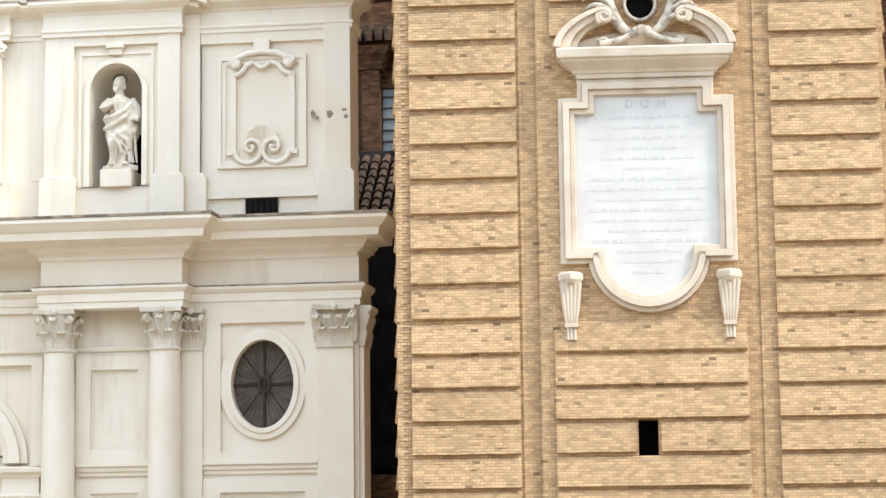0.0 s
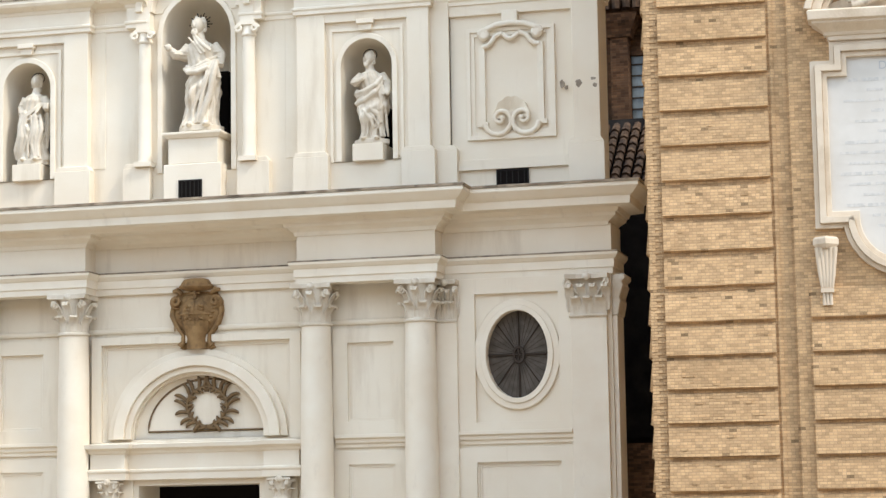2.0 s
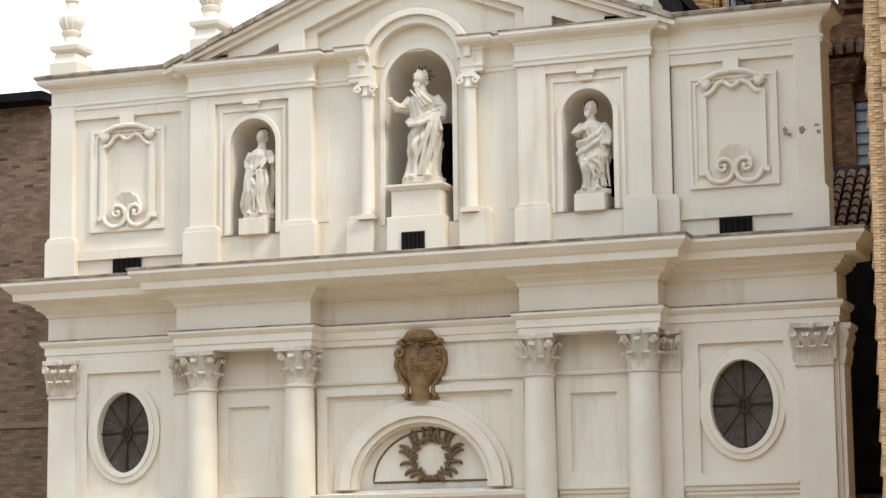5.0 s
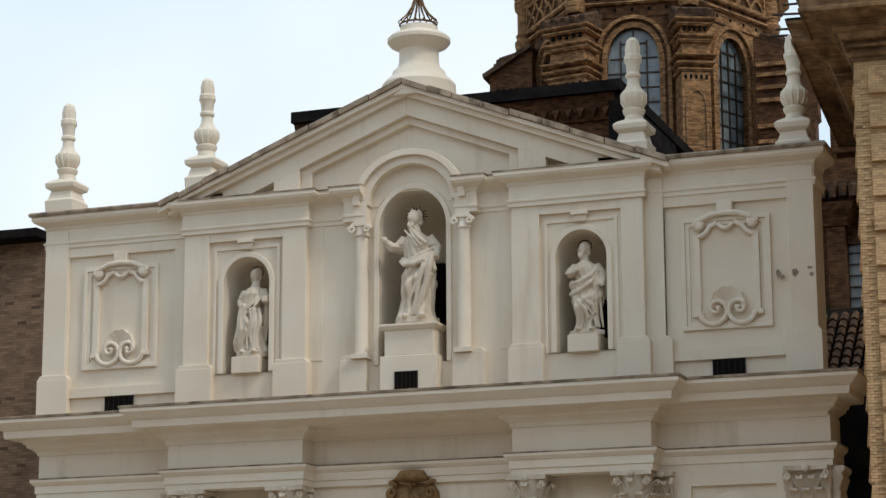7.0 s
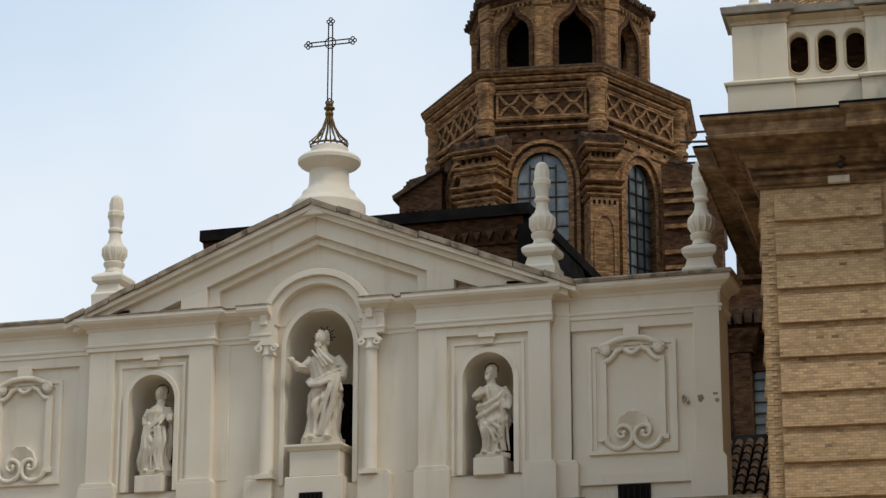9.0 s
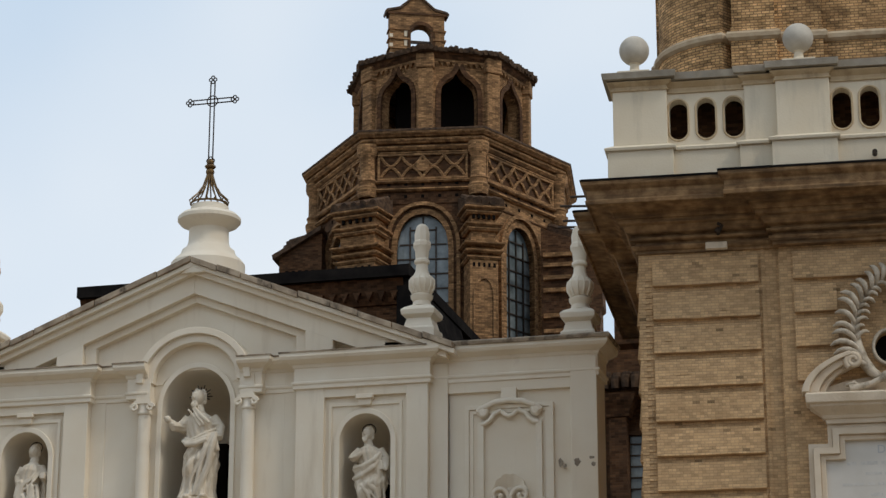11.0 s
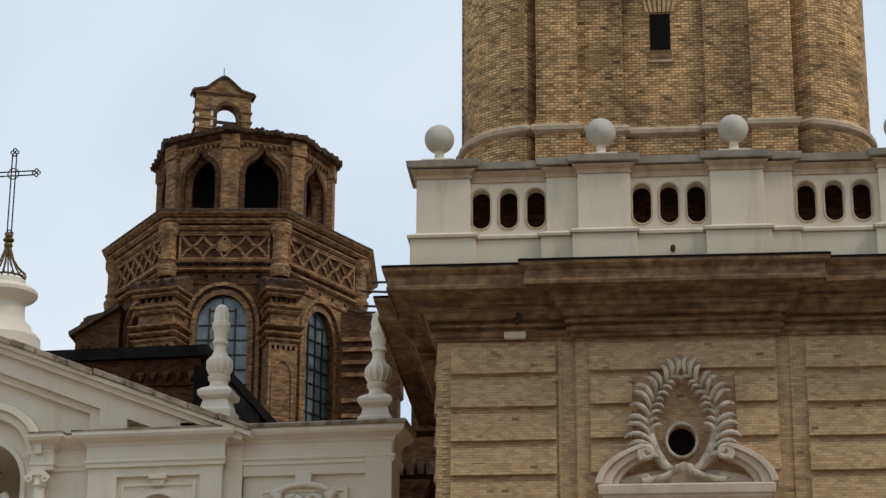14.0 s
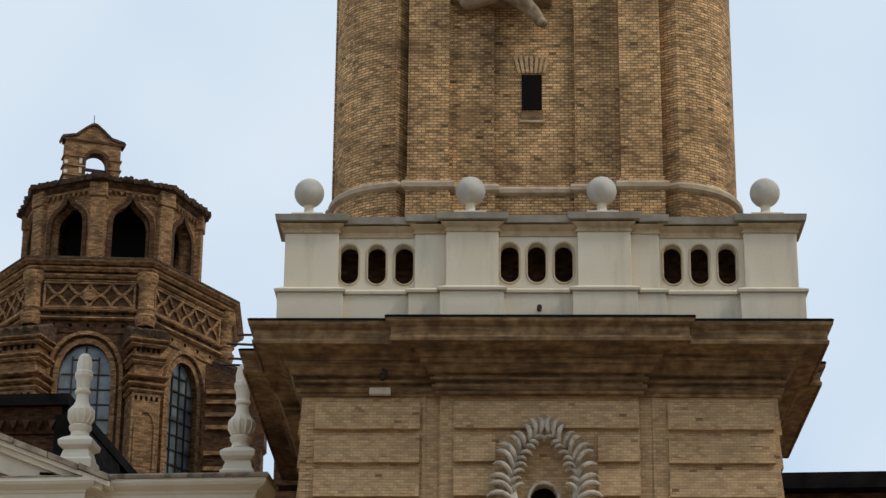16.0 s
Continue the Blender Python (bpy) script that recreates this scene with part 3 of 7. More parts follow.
# columns and pilasters
def leaf_mesh(name, h, w, out):
    """A thick curling leaf that leans out along -y: lobed sides, a sunk midrib, a tip that hooks over."""
    rows = [(0.0, 0.55, 0.0), (0.22, 0.80, 0.02), (0.42, 0.72, 0.06), (0.60, 0.98, 0.16), (0.76, 0.86, 0.34), (0.90, 0.92, 0.62), (0.99, 0.84, 0.88), (0.97, 0.74, 1.06), (0.86, 0.58, 1.12)]
    sides = (-1, -0.55, 0, 0.55, 1)
    vs = []
    for back in (0.0, 1.0):
        for t, ww, o in rows:
            for e in sides:
                lift = o * out - 0.022 * (1 - abs(e)) + (0.018 if abs(e) == 0.55 else 0.0)
                vs.append((e * w * ww / 2, -lift + back * 0.05, t * h - back * 0.02))
    m, r = len(rows) * 5, len(rows)
    fs = [(i * 5 + k, i * 5 + k + 1, i * 5 + k + 6, i * 5 + k + 5) for i in range(r - 1) for k in range(4)]
    fs += [tuple(m + q for q in reversed(f)) for f in fs[:]]
    edge = [i * 5 for i in range(r)] + [(r - 1) * 5 + k for k in range(1, 5)] + [i * 5 + 4 for i in range(r - 2, -1, -1)] + [3, 2, 1]
    fs += [(edge[i], edge[(i + 1) % len(edge)], m + edge[(i + 1) % len(edge)], m + edge[i]) for i in range(len(edge))]
    ob = part(name, Shape().add(vs, fs), STATUE, None, smooth=55)
    me = ob.data
    bpy.data.objects.remove(ob)
    return me

LEAVES = {}
def leaf(cap, x, y, z, a, h, w, out):
    key = (round(h, 2), round(w, 2), round(out, 2))
    if key not in LEAVES:
        LEAVES[key] = leaf_mesh("leaf", *key)
    ob = new("leaf", LEAVES[key])
    ob.parent = cap
    ob.matrix_basis = pose(x, y, z, 0, 0, math.degrees(a) + 90)

def capital(x, y, z, h, r, square=False):
    """A bell under a hollow-sided slab, two rows of leaves, corner scrolls and a rosette."""
    s = Shape()
    if square:
        s.prism([(x - r, z), (x + r, z), (x + r * 1.08, z + 0.88 * h), (x - r * 1.08, z + 0.88 * h)], y, y + 0.3)
    else:
        s.lathe([(r * 0.98, 0), (r * 0.96, 0.4 * h), (r * 1.08, 0.8 * h), (r * 1.2, 0.88 * h)], x, y, z, 24)
    cap = part("capital", s, STATUE, facade, "weathered carved capital", smooth=40)
    if square:
        d = r * 1.18
        part("slab", Shape().slab([(x - d, y - 0.22), (x - d * 0.5, y - 0.13), (x, y - 0.10), (x + d * 0.5, y - 0.13), (x + d, y - 0.22), (x + d, y + 0.3), (x - d, y + 0.3)], z + 0.88 * h, z + h), STATUE, cap, bevel=0.01)
        part("neck_ring", Shape().tube([(x - r * 1.05, y - 0.02, z + 0.0), (x + r * 1.05, y - 0.02, z + 0.0)], 0.032, 8), STATUE, cap)
        for k in range(3):
            leaf(cap, x - r + (k + 0.5) * 2 * r / 3, y, z + 0.04, -math.pi / 2, 0.42 * h, r * 0.62, 0.17)
        for k in range(4):
            leaf(cap, x - r + k * 2 * r / 3, y, z + 0.10, -math.pi / 2, 0.64 * h, r * 0.54, 0.21)
        corners = ((-1, -1), (1, -1))
    else:
        d, c = r * 1.42, r * 1.14
        part("slab", Shape().slab([(x - d, y - d), (x - d * 0.5, y - c * 1.05), (x, y - c), (x + d * 0.5, y - c * 1.05), (x + d, y - d), (x + c, y), (x + d, y + d), (x, y + c), (x - d, y + d), (x - c, y)], z + 0.88 * h, z + h), STATUE, cap, bevel=0.01)
        part("neck_ring", Shape().lathe([(r * 1.02, 0), (r * 1.13, 0.02), (r * 1.13, 0.06), (r * 1.02, 0.08)], x, y, z - 0.04, 24), STATUE, cap, smooth=True)
        for k in range(8):
            a = (k + 0.5) * math.pi / 4
            leaf(cap, x + r * 0.98 * math.cos(a), y + r * 0.98 * math.sin(a), z + 0.04, a, 0.42 * h, r * 0.72, 0.48 * r)
            a = k * math.pi / 4
            leaf(cap, x + r * 0.95 * math.cos(a), y + r * 0.95 * math.sin(a), z + 0.12, a, 0.66 * h, r * 0.62, 0.62 * r)
        corners = ((-1, -1), (1, -1), (-1, 1), (1, 1))
    for sx, sy in corners:
        pts, root = [], (x + sx * r * 0.55, y + (sy * r * 0.75 if not square else -0.04), z + 0.52 * h)
        bx, by = x + sx * r * (1.06 if square else 1.02), y + (sy * r * 1.08 if not square else -0.16)
        q0 = min(0.13, 0.30 * r)
        for k in range(15):
            a, q = radians(90 + k * 36), q0 * (1 - k / 17)
            pts.append((bx + sx * (-0.02 + q * 0.8 * math.sin(a - math.pi / 2 + 0.2)), by, z + 0.74 * h + q * math.cos(a - math.pi / 2)))
        part("scroll", Shape().tube([root] + pts, [0.02] + [0.034 * (1 - 0.3 * k / 15) for k in range(15)], 7), STATUE, cap, smooth=60)
    part("rosette", Shape().ball(x, y - (0.14 if square else r * 1.16), z + 0.93 * h, 0.085, 0.06, 0.08, 9, 6), STATUE, cap, smooth=True)

for x in (-5.05, -2.68, 2.87, 5.16):
    y = -0.36
    col = part("column", Shape().lathe([(0.36, 0.6), (0.36, 1.2), (0.352, 3.0), (0.335, 5.0), (0.315, 6.17)], x, y, 0, 32), TRIM, facade, "smooth engaged round column", smooth=True)
    capital(x, y, 6.2, 0.86, 0.315)
    part("base", Shape().lathe([(0.5, 0.3), (0.5, 0.42), (0.44, 0.47), (0.46, 0.56), (0.38, 0.62)], x, y, 0, 32).box(x - 0.55, x + 0.55, y - 0.55, y + 0.5, 0, 0.3), TRIM, col, smooth=True)
for x0, x1, y in ((5.44, 5.90, -0.16), (-5.86, -5.4, -0.16), (8.32, 9.09, -0.12), (-9.12, -8.42, -0.12)):
    part("pilaster", Shape().box(x0, x1, y, 0.1, 0, 6.2), TRIM, facade, "flat stucco pilaster", bevel=0.012)
    capital((x0 + x1) / 2, y, 6.2, 0.86, (x1 - x0) / 2, True)
# the corner pilaster returns along the side wall
part("pilaster", Shape().box(9.18, 9.28, 0.06, 0.8, 0, 6.2), TRIM, facade, "flat stucco pilaster", bevel=0.012)
part("return_capital", Shape(pose(9.20, 0.42, 6.2)).prism([(-0.02, 0.0), (0.10, 0.0), (0.16, 0.30), (0.13, 0.36), (0.22, 0.62), (0.18, 0.70), (0.26, 0.76), (0.26, 0.86), (-0.02, 0.86)], -0.40, 0.40), STATUE, facade, "weathered carved capital", bevel=0.03)

# portal
n = 31
for r0, r1, dy in ((2.05, 1.90, 0.10), (1.90, 1.66, 0.20), (1.66, 1.52, 0.12)):
    s = Shape()
    s.ring(arc(0.08, 3.9, r0, 1.92 * r0 / 2.05, 0, 180, n), arc(0.08, 3.9, r1, 1.92 * r1 / 2.05, 0, 180, n), -0.02 - dy, 0.02, False)
    part("portal_arch", s, TRIM, facade, "moulded round arch over the door", bevel=0.012)
s = Shape()
lun = [(0.24 + 1.36 * math.cos(radians(a)), 4.06 + 1.12 * math.sin(radians(a))) for a in range(0, 181, 6)]
pts = [(x, 0.10, z) for x, z in lun] + [(lun[0][0], 0.10, lun[0][1])]
s.tube(pts, 0.022, 6)
lunette = part("lunette_border", s, WREATHB, facade, "thin bronze border of the lunette")
spine = [(0.03, -0.44), (0.20, -0.38), (0.36, -0.24), (0.46, -0.04), (0.44, 0.16), (0.30, 0.33), (0.10, 0.42), (0.02, 0.43)]
wreath = part("wreath", Shape().tube([(0.24 + x, 0.07, 4.58 + z) for x, z in spine] + [(0.24 - x, 0.07, 4.58 + z) for x, z in spine[::-1]], 0.04, 6), WREATHB, lunette, "bronze leaf wreath")
for side in (-1, 1):
    for k in range(10):
        u = 0.7 + k * 0.6
        i, f = int(u), u - int(u)
        p, q = spine[i], spine[i + 1]
        x, z = 0.24 + side * (p[0] + (q[0] - p[0]) * f), 4.58 + p[1] + (q[1] - p[1]) * f
        t = math.atan2(q[1] - p[1], side * (q[0] - p[0]))
        big = 0.20 + 0.22 * math.sin(math.pi * (0.1 + 0.75 * k / 9))
        part("leaf", frond(x, z, t - side * 0.75, big, -side * 1.7, 0.036, 0.10, 0.05), WREATHB, wreath, smooth=60)
        part("leaf", frond(x, z, t + side * 0.7, big * 0.5, side * 1.5, 0.028, 0.10, 0.05), WREATHB, wreath, smooth=60)
    part("ribbon", Shape().tube([(0.24, 0.05, 4.15), (0.24 + side * 0.14, 0.07, 4.11), (0.24 + side * 0.3, 0.085, 4.10)], [0.05, 0.04, 0.02], 6), WREATHB, wreath)
s = Shape()
imp = [(-2.3, 0.0), (-2.3, -0.34), (-1.5, -0.34), (-1.5, -0.14), (1.66, -0.14), (1.66, -0.34), (2.46, -0.34), (2.46, 0.0)]
s.sweep(imp, [(-0.3, 3.02), (0.03, 3.02), (0.04, 3.16), (0.07, 3.20), (0.07, 3.24), (0.0, 3.26), (0.0, 3.58), (0.04, 3.60), (0.06, 3.66), (0.16, 3.70), (0.18, 3.79), (-0.3, 3.84)])
part("portal_entablature", s, TRIM, facade, bevel=0.008)
for x in (-1.86, 2.04):
    col = part("portal_column", Shape().lathe([(0.2, 0.3), (0.2, 1.5), (0.18, 2.55)], x, -0.24, 0, 20), TRIM, facade, smooth=True)
    capital(x, -0.24, 2.56, 0.44, 0.18)
    part("door_jamb", Shape().box(x - 0.45 if x > 0 else x - 0.3, x + 0.3 if x > 0 else x + 0.45, -0.1, 0.1, 0, 3.03), STUCCO, facade, bevel=0.01)

# carved shield: a swelling body on a stem, side scrolls, a broad hat over it
s = Shape()
cx = 0.09
half = [(0.0, 5.80), (0.25, 5.78), (0.40, 5.84), (0.30, 6.00), (0.36, 6.14), (0.52, 6.36), (0.60, 6.62), (0.58, 6.86), (0.46, 7.02), (0.34, 7.12), (0.0, 7.16)]
s.prism([(x + cx, z) for x, z in half + [(-x, z) for x, z in half[-2:0:-1]]], -0.10, 0.0)
s.ball(cx, -0.06, 6.60, 0.56, 0.20, 0.46, 20, 14)
s.ball(cx, -0.14, 6.58, 0.36, 0.20, 0.36, 18, 12)
s.tube([(cx, -0.08, 5.82), (cx, -0.10, 6.05), (cx, -0.10, 6.40)], [0.24, 0.22, 0.34], 14)
for side in (-1, 1):
    s.tube([(cx + side * (0.45 + 0.11 * math.cos(radians(a)) * (1 - a / 640)), -0.20 - a / 6000, 6.84 + 0.11 * math.sin(radians(a)) * (1 - a / 640)) for a in range(-100, 480, 29)], 0.042, 7)
    s.tube([(cx + side * 0.54, -0.14, 6.74), (cx + side * 0.57, -0.14, 6.56), (cx + side * 0.46, -0.15, 6.32), (cx + side * 0.30, -0.16, 6.12), (cx + side * 0.30, -0.18, 5.96), (cx + side * 0.37, -0.18, 5.88)], [0.05, 0.055, 0.05, 0.045, 0.05, 0.07], 7)
    s.tube([(cx + side * 0.34, -0.14, 7.02), (cx + side * 0.44, -0.16, 7.10), (cx + side * 0.54, -0.14, 7.08)], [0.05, 0.07, 0.04], 7)
s.ball(cx, -0.16, 7.16, 0.40, 0.28, 0.10, 20, 8)
s.lathe([(0.36, 7.15), (0.34, 7.24), (0.28, 7.32), (0.20, 7.34)], cx, -0.16, 0, 20, 1.0, 0.7)
s.tube([(cx, -0.26, 6.90), (cx, -0.28, 7.10)], 0.03, 6)
s.tube([(cx - 0.12, -0.27, 7.02), (cx + 0.12, -0.27, 7.02)], 0.026, 6)
# quartered field: ribs, and a lumpy charge in each quarter
s.tube([(cx, -0.30, 6.86), (cx, -0.355, 6.60), (cx, -0.31, 6.30)], 0.018, 6)
s.tube([(cx - 0.33, -0.26, 6.56), (cx, -0.352, 6.56), (cx + 0.33, -0.26, 6.56)], 0.020, 6)
for dx, dz, rot in ((-0.15, 0.13, 0.5), (0.15, 0.14, 2.1), (-0.14, -0.11, 1.2), (0.13, -0.12, 0.2)):
    for q in range(4):
        a = rot + q * 1.6
        s.ball(cx + dx + 0.05 * math.cos(a), -0.315, 6.56 + dz + 0.05 * math.sin(a), 0.042, 0.03, 0.036, 8, 6)
for side in (-1, 1):
    for k in range(4):
        s.ball(cx + side * (0.42 - 0.035 * k), -0.20, 6.70 - 0.10 * k, 0.05, 0.05, 0.03, 8, 6)
part("carved_shield", s, BRONZE, facade, "brown sandstone carved coat of arms", smooth=50)

# upper storey
NICHES = [(-3.93, 0.57, 9.72, 11.78, 0.60, -0.12), (3.99, 0.57, 9.72, 11.78, 0.60, -0.12), (0.06, 0.80, 9.72, 12.78, 0.88, 0.0)]
for x0, x1 in ((-9.2, -5.46), (5.38, 9.03)):
    part("upper_wing_wall", Shape().box(x0, x1, 0.08, 0.98, 8.9, 13.6), STUCCO, facade)
for (x, w, z0, zs, rise, y), (x0, x1) in zip(NICHES, ((-5.46, -2.46), (2.45, 5.38), (-2.46, 2.45))):
    hole = arch_hole(x, w, z0, zs, rise, 25)
    part("upper_centre_wall", Shape().ring(to_rect(hole, x0, x1, 9.4, 13.75), hole, y, y + 0.35), STUCCO, facade)
    part("upper_centre_wall", Shape().box(x0, x1, y, y + 0.35, 8.9, 9.4), STUCCO, facade)
part("upper_back_wall", Shape().box(-5.46, 5.38, 2.2, 2.5, 8.9, 13.7), STUCCO, facade)

def niche(x, w, z0, zs, rise, y):
    s = Shape()
    n, depth = 18, w * 2.5
    rows = []
    for z in (z0, (z0 + zs) / 2, zs):
        rows.append([(x + w * math.cos(math.pi * i / n), y + depth * math.sin(math.pi * i / n) + 0.02, z) for i in range(n + 1)])
    for k in range(1, 9):
        e = math.pi / 2 * k / 8
        c = max(0.01, math.cos(e))
        rows.append([(x + w * c * math.cos(math.pi * i / n), y + depth * c * math.sin(math.pi * i / n) + 0.02, zs + rise * math.sin(e)) for i in range(n + 1)])
    s.add([p for r in rows for p in r], [(r * (n + 1) + i, r * (n + 1) + i + 1, (r + 1) * (n + 1) + i + 1, (r + 1) * (n + 1) + i) for r in range(len(rows) - 1) for i in range(n)])
    s.add(rows[0], [tuple(range(n + 1))])
    ob = part("niche", s, STUCCO, facade, "round-headed niche", smooth=True)
    s = Shape()
    inner = [(x + w, z0), (x + w, (z0 + zs) / 2)] + arc(x, zs, w, rise, 0, 180, 25) + [(x - w, (z0 + zs) / 2), (x - w, z0)]
    d = 0.12
    outer = [(x + w + d, z0), (x + w + d, (z0 + zs) / 2)] + arc(x, zs, w + d, rise + d, 0, 180, 25) + [(x - w - d, (z0 + zs) / 2), (x - w - d, z0)]
    s.ring(outer, inner, y - 0.06, y + 0.02, False)
    part("niche_trim", s, TRIM, ob, bevel=0.015)
    return ob

# Black blocks put the dark at the back of each niche into colour.
NICHE_BLACKS = [(-0.28, 0.0, 0.95, 11.05), (-0.16, 0.20, 0.95, 11.05), (-0.35, 0.27, 1.25, 12.2)]

for k, spec in enumerate(NICHES):
    x, w, z0, zs, rise, y = spec
    nob = niche(*spec)
    xa, xb, ya, zd = NICHE_BLACKS[k]
    part("black_fill", Shape().box(x + xa, x + xb, ya, ya + 0.5, z0 - 0.05, zd), DARK, nob, "black block at the back of the niche")
    if k < 2:
        s = Shape()
        xa, xb, zt = x - 0.93, x + 0.92, 12.78
        s.ring([(xa + 0.10, z0), (xb - 0.10, z0), (xb - 0.10, zt - 0.14), (xa + 0.10, zt - 0.14)], [(xa + 0.17, z0), (xb - 0.17, z0), (xb - 0.17, zt - 0.21), (xa + 0.17, zt - 0.21)], y - 0.035, y + 0.01)
        part("niche_lintel", Shape().box(xa - 0.1, xb + 0.1, y - 0.09, y + 0.01, zt, 13.05), STUCCO, nob)
        part("niche_frame", s, TRIM, nob, bevel=0.008)
        part("keystone", Shape().box(x - 0.19, x + 0.19, y - 0.17, y, 12.70, 12.80).prism([(x - 0.13, 12.56), (x + 0.13, 12.56), (x + 0.16, 12.70), (x - 0.16, 12.70)], y - 0.11, y), TRIM, nob, bevel=0.01)

# pedestal zone of the upper storey
zp, zt = 8.9, 9.95
for x0, x1, y in ((-9.3, -8.5, -0.12), (8.36, 9.13, -0.12), (-5.62, -4.72, -0.30), (-3.2, -2.36, -0.30), (2.35, 3.15, -0.30), (4.78, 5.52, -0.30), (5.46, 5.96, -0.12), (-1.62, -0.98, -0.2), (1.04, 1.78, -0.2)):
    s = Shape().box(x0, x1, y, 0.3, zp, zt - 0.1)
    s.prism([(x0, zt - 0.1), (x1, zt - 0.1), (x1 - 0.07, zt), (x0 + 0.07, zt)], y + 0.02, 0.3)
    part("pedestal", s, STUCCO, facade, bevel=0.012)
for x0, x1, y in ((-5.48, -4.86, -0.22), (-3.02, -2.44, -0.22), (2.43, 3.07, -0.22), (4.91, 5.40, -0.22), (5.36, 5.80, -0.05), (-9.215, -8.62, -0.05), (8.48, 9.045, -0.05), (-2.46, -2.1, -0.018), (2.1, 2.45, -0.018)):
    part("pilaster_strip", Shape().box(x0, x1, y, 0.2, 9.9, 13.4), STUCCO, facade, bevel=0.012)
# small columns beside the middle niche
for x in (-1.12, 1.31):
    col = part("small_column", Shape().lathe([(0.17, 9.95), (0.15, 10.02), (0.145, 11.5), (0.135, 12.66)], x, -0.12, 0, 20).box(x - 0.2, x + 0.2, -0.3, 0.1, 9.86, 9.96), TRIM, facade, smooth=True)
    s = Shape().box(x - 0.2, x + 0.2, -0.3, 0.1, 12.86, 12.93)
    s.lathe([(0.15, 12.62), (0.17, 12.64), (0.17, 12.68), (0.15, 12.7), (0.16, 12.86)], x, -0.12, 0, 16)
    for sx in (-1, 1):
        s.tube([(x + sx * (0.19 + 0.085 * math.cos(radians(a)) * (1 - a / 800)), -0.28, 12.78 + 0.085 * math.sin(radians(a)) * (1 - a / 800)) for a in range(0, 500, 40)], 0.035, 6)
    s.box(x - 0.16, x + 0.16, -0.26, 0.1, 12.93, 13.4)
    part("capital", s, TRIM, col, "scrolled capital", smooth=50)

# wall panels with cartouches
def cartouche(cx):
    p = frame_panel("cartouche_frame", cx - 0.98, cx + 0.95, 10.04, 12.46, 0.08, 0.09, 0.07)
    s = Shape()
    y = 0.08
    s.box(cx - 0.70, cx - 0.57, y - 0.08, y, 10.36, 12.08)
    s.box(cx + 0.57, cx + 0.70, y - 0.08, y, 10.36, 12.08)
    for sx in (-1, 1):
        s.box(cx + sx * 0.64 - 0.12, cx + sx * 0.64 + 0.12, y - 0.085, y, 10.32, 10.42)
        s.tube([(cx + sx * 0.62, y - 0.05, 12.05), (cx + sx * 0.52, y - 0.06, 12.06), (cx + sx * 0.42, y - 0.06, 12.14), (cx + sx * 0.34, y - 0.06, 12.26), (cx + sx * 0.18, y - 0.06, 12.33)], 0.055, 8)
        s.tube([(cx + sx * (0.58 + 0.10 * math.cos(radians(a)) * (1 - a / 600)), y - 0.09, 12.30 + 0.11 * math.sin(radians(a)) * (1 - a / 600)) for a in range(0, 480, 30)], 0.06, 8)
        s.ball(cx + sx * 0.58, y - 0.08, 12.30, 0.13, 0.07, 0.13, 12, 7)
        curl = []
        for k in range(19):
            q = k / 18
            t, r = radians(185 + 470 * q), 0.27 * (1 - q) ** 0.75 + 0.045
            curl.append((cx + sx * (-0.285 + 0.085 * q + r * math.cos(t)), y - 0.07 - 0.03 * q, 10.40 + 0.08 * q + r * math.sin(t)))
        s.tube(curl, [0.062 - 0.022 * k / 18 for k in range(19)], 8)
        s.ball(cx - sx * 0.20, y - 0.09, 10.48, 0.06, 0.05, 0.06, 10, 6)
    s.tube([(cx - 0.55, y - 0.1, 12.40), (cx - 0.3, y - 0.12, 12.50), (cx, y - 0.12, 12.53), (cx + 0.3, y - 0.12, 12.50), (cx + 0.55, y - 0.1, 12.40)], 0.065, 8)
    s.tube([(cx - 0.16, y - 0.06, 12.30), (cx - 0.08, y - 0.09, 12.22), (cx, y - 0.1, 12.19), (cx + 0.08, y - 0.09, 12.22), (cx + 0.16, y - 0.06, 12.30)], 0.05, 8)
    rim = [(cx, y - 0.07, 10.42)]
    for k in range(61):
        a = radians(-5 + k * 190 / 60)
        flute = 1 + 0.07 * abs(math.sin(math.radians(k * 180 / 10)))
        rim.append((cx + 0.36 * flute * math.cos(a), y - 0.02 - 0.10 * flute, 10.52 + 0.40 * flute * math.sin(a)))
    inner = [(cx + (p[0] - cx) * 0.45, y + 0.0, 10.46 + (p[2] - 10.46) * 0.45) for p in rim[1:]]
    s.add(rim[1:] + inner, [(i, i + 1, 61 + i + 1, 61 + i) for i in range(60)])
    s.add([(p[0], y + 0.01, p[2]) for p in rim[1:]] + rim[1:], [(i, i + 1, 61 + i + 1, 61 + i) for i in range(60)])
    part("cartouche", s, TRIM, p, "scrolled stucco cartouche with a shell", smooth=60)
    part("keystone", Shape().box(cx - 0.17, cx + 0.17, -0.08, 0.1, 12.56, 12.80), TRIM, p, bevel=0.01)

cartouche(-7.22)
cartouche(7.14)

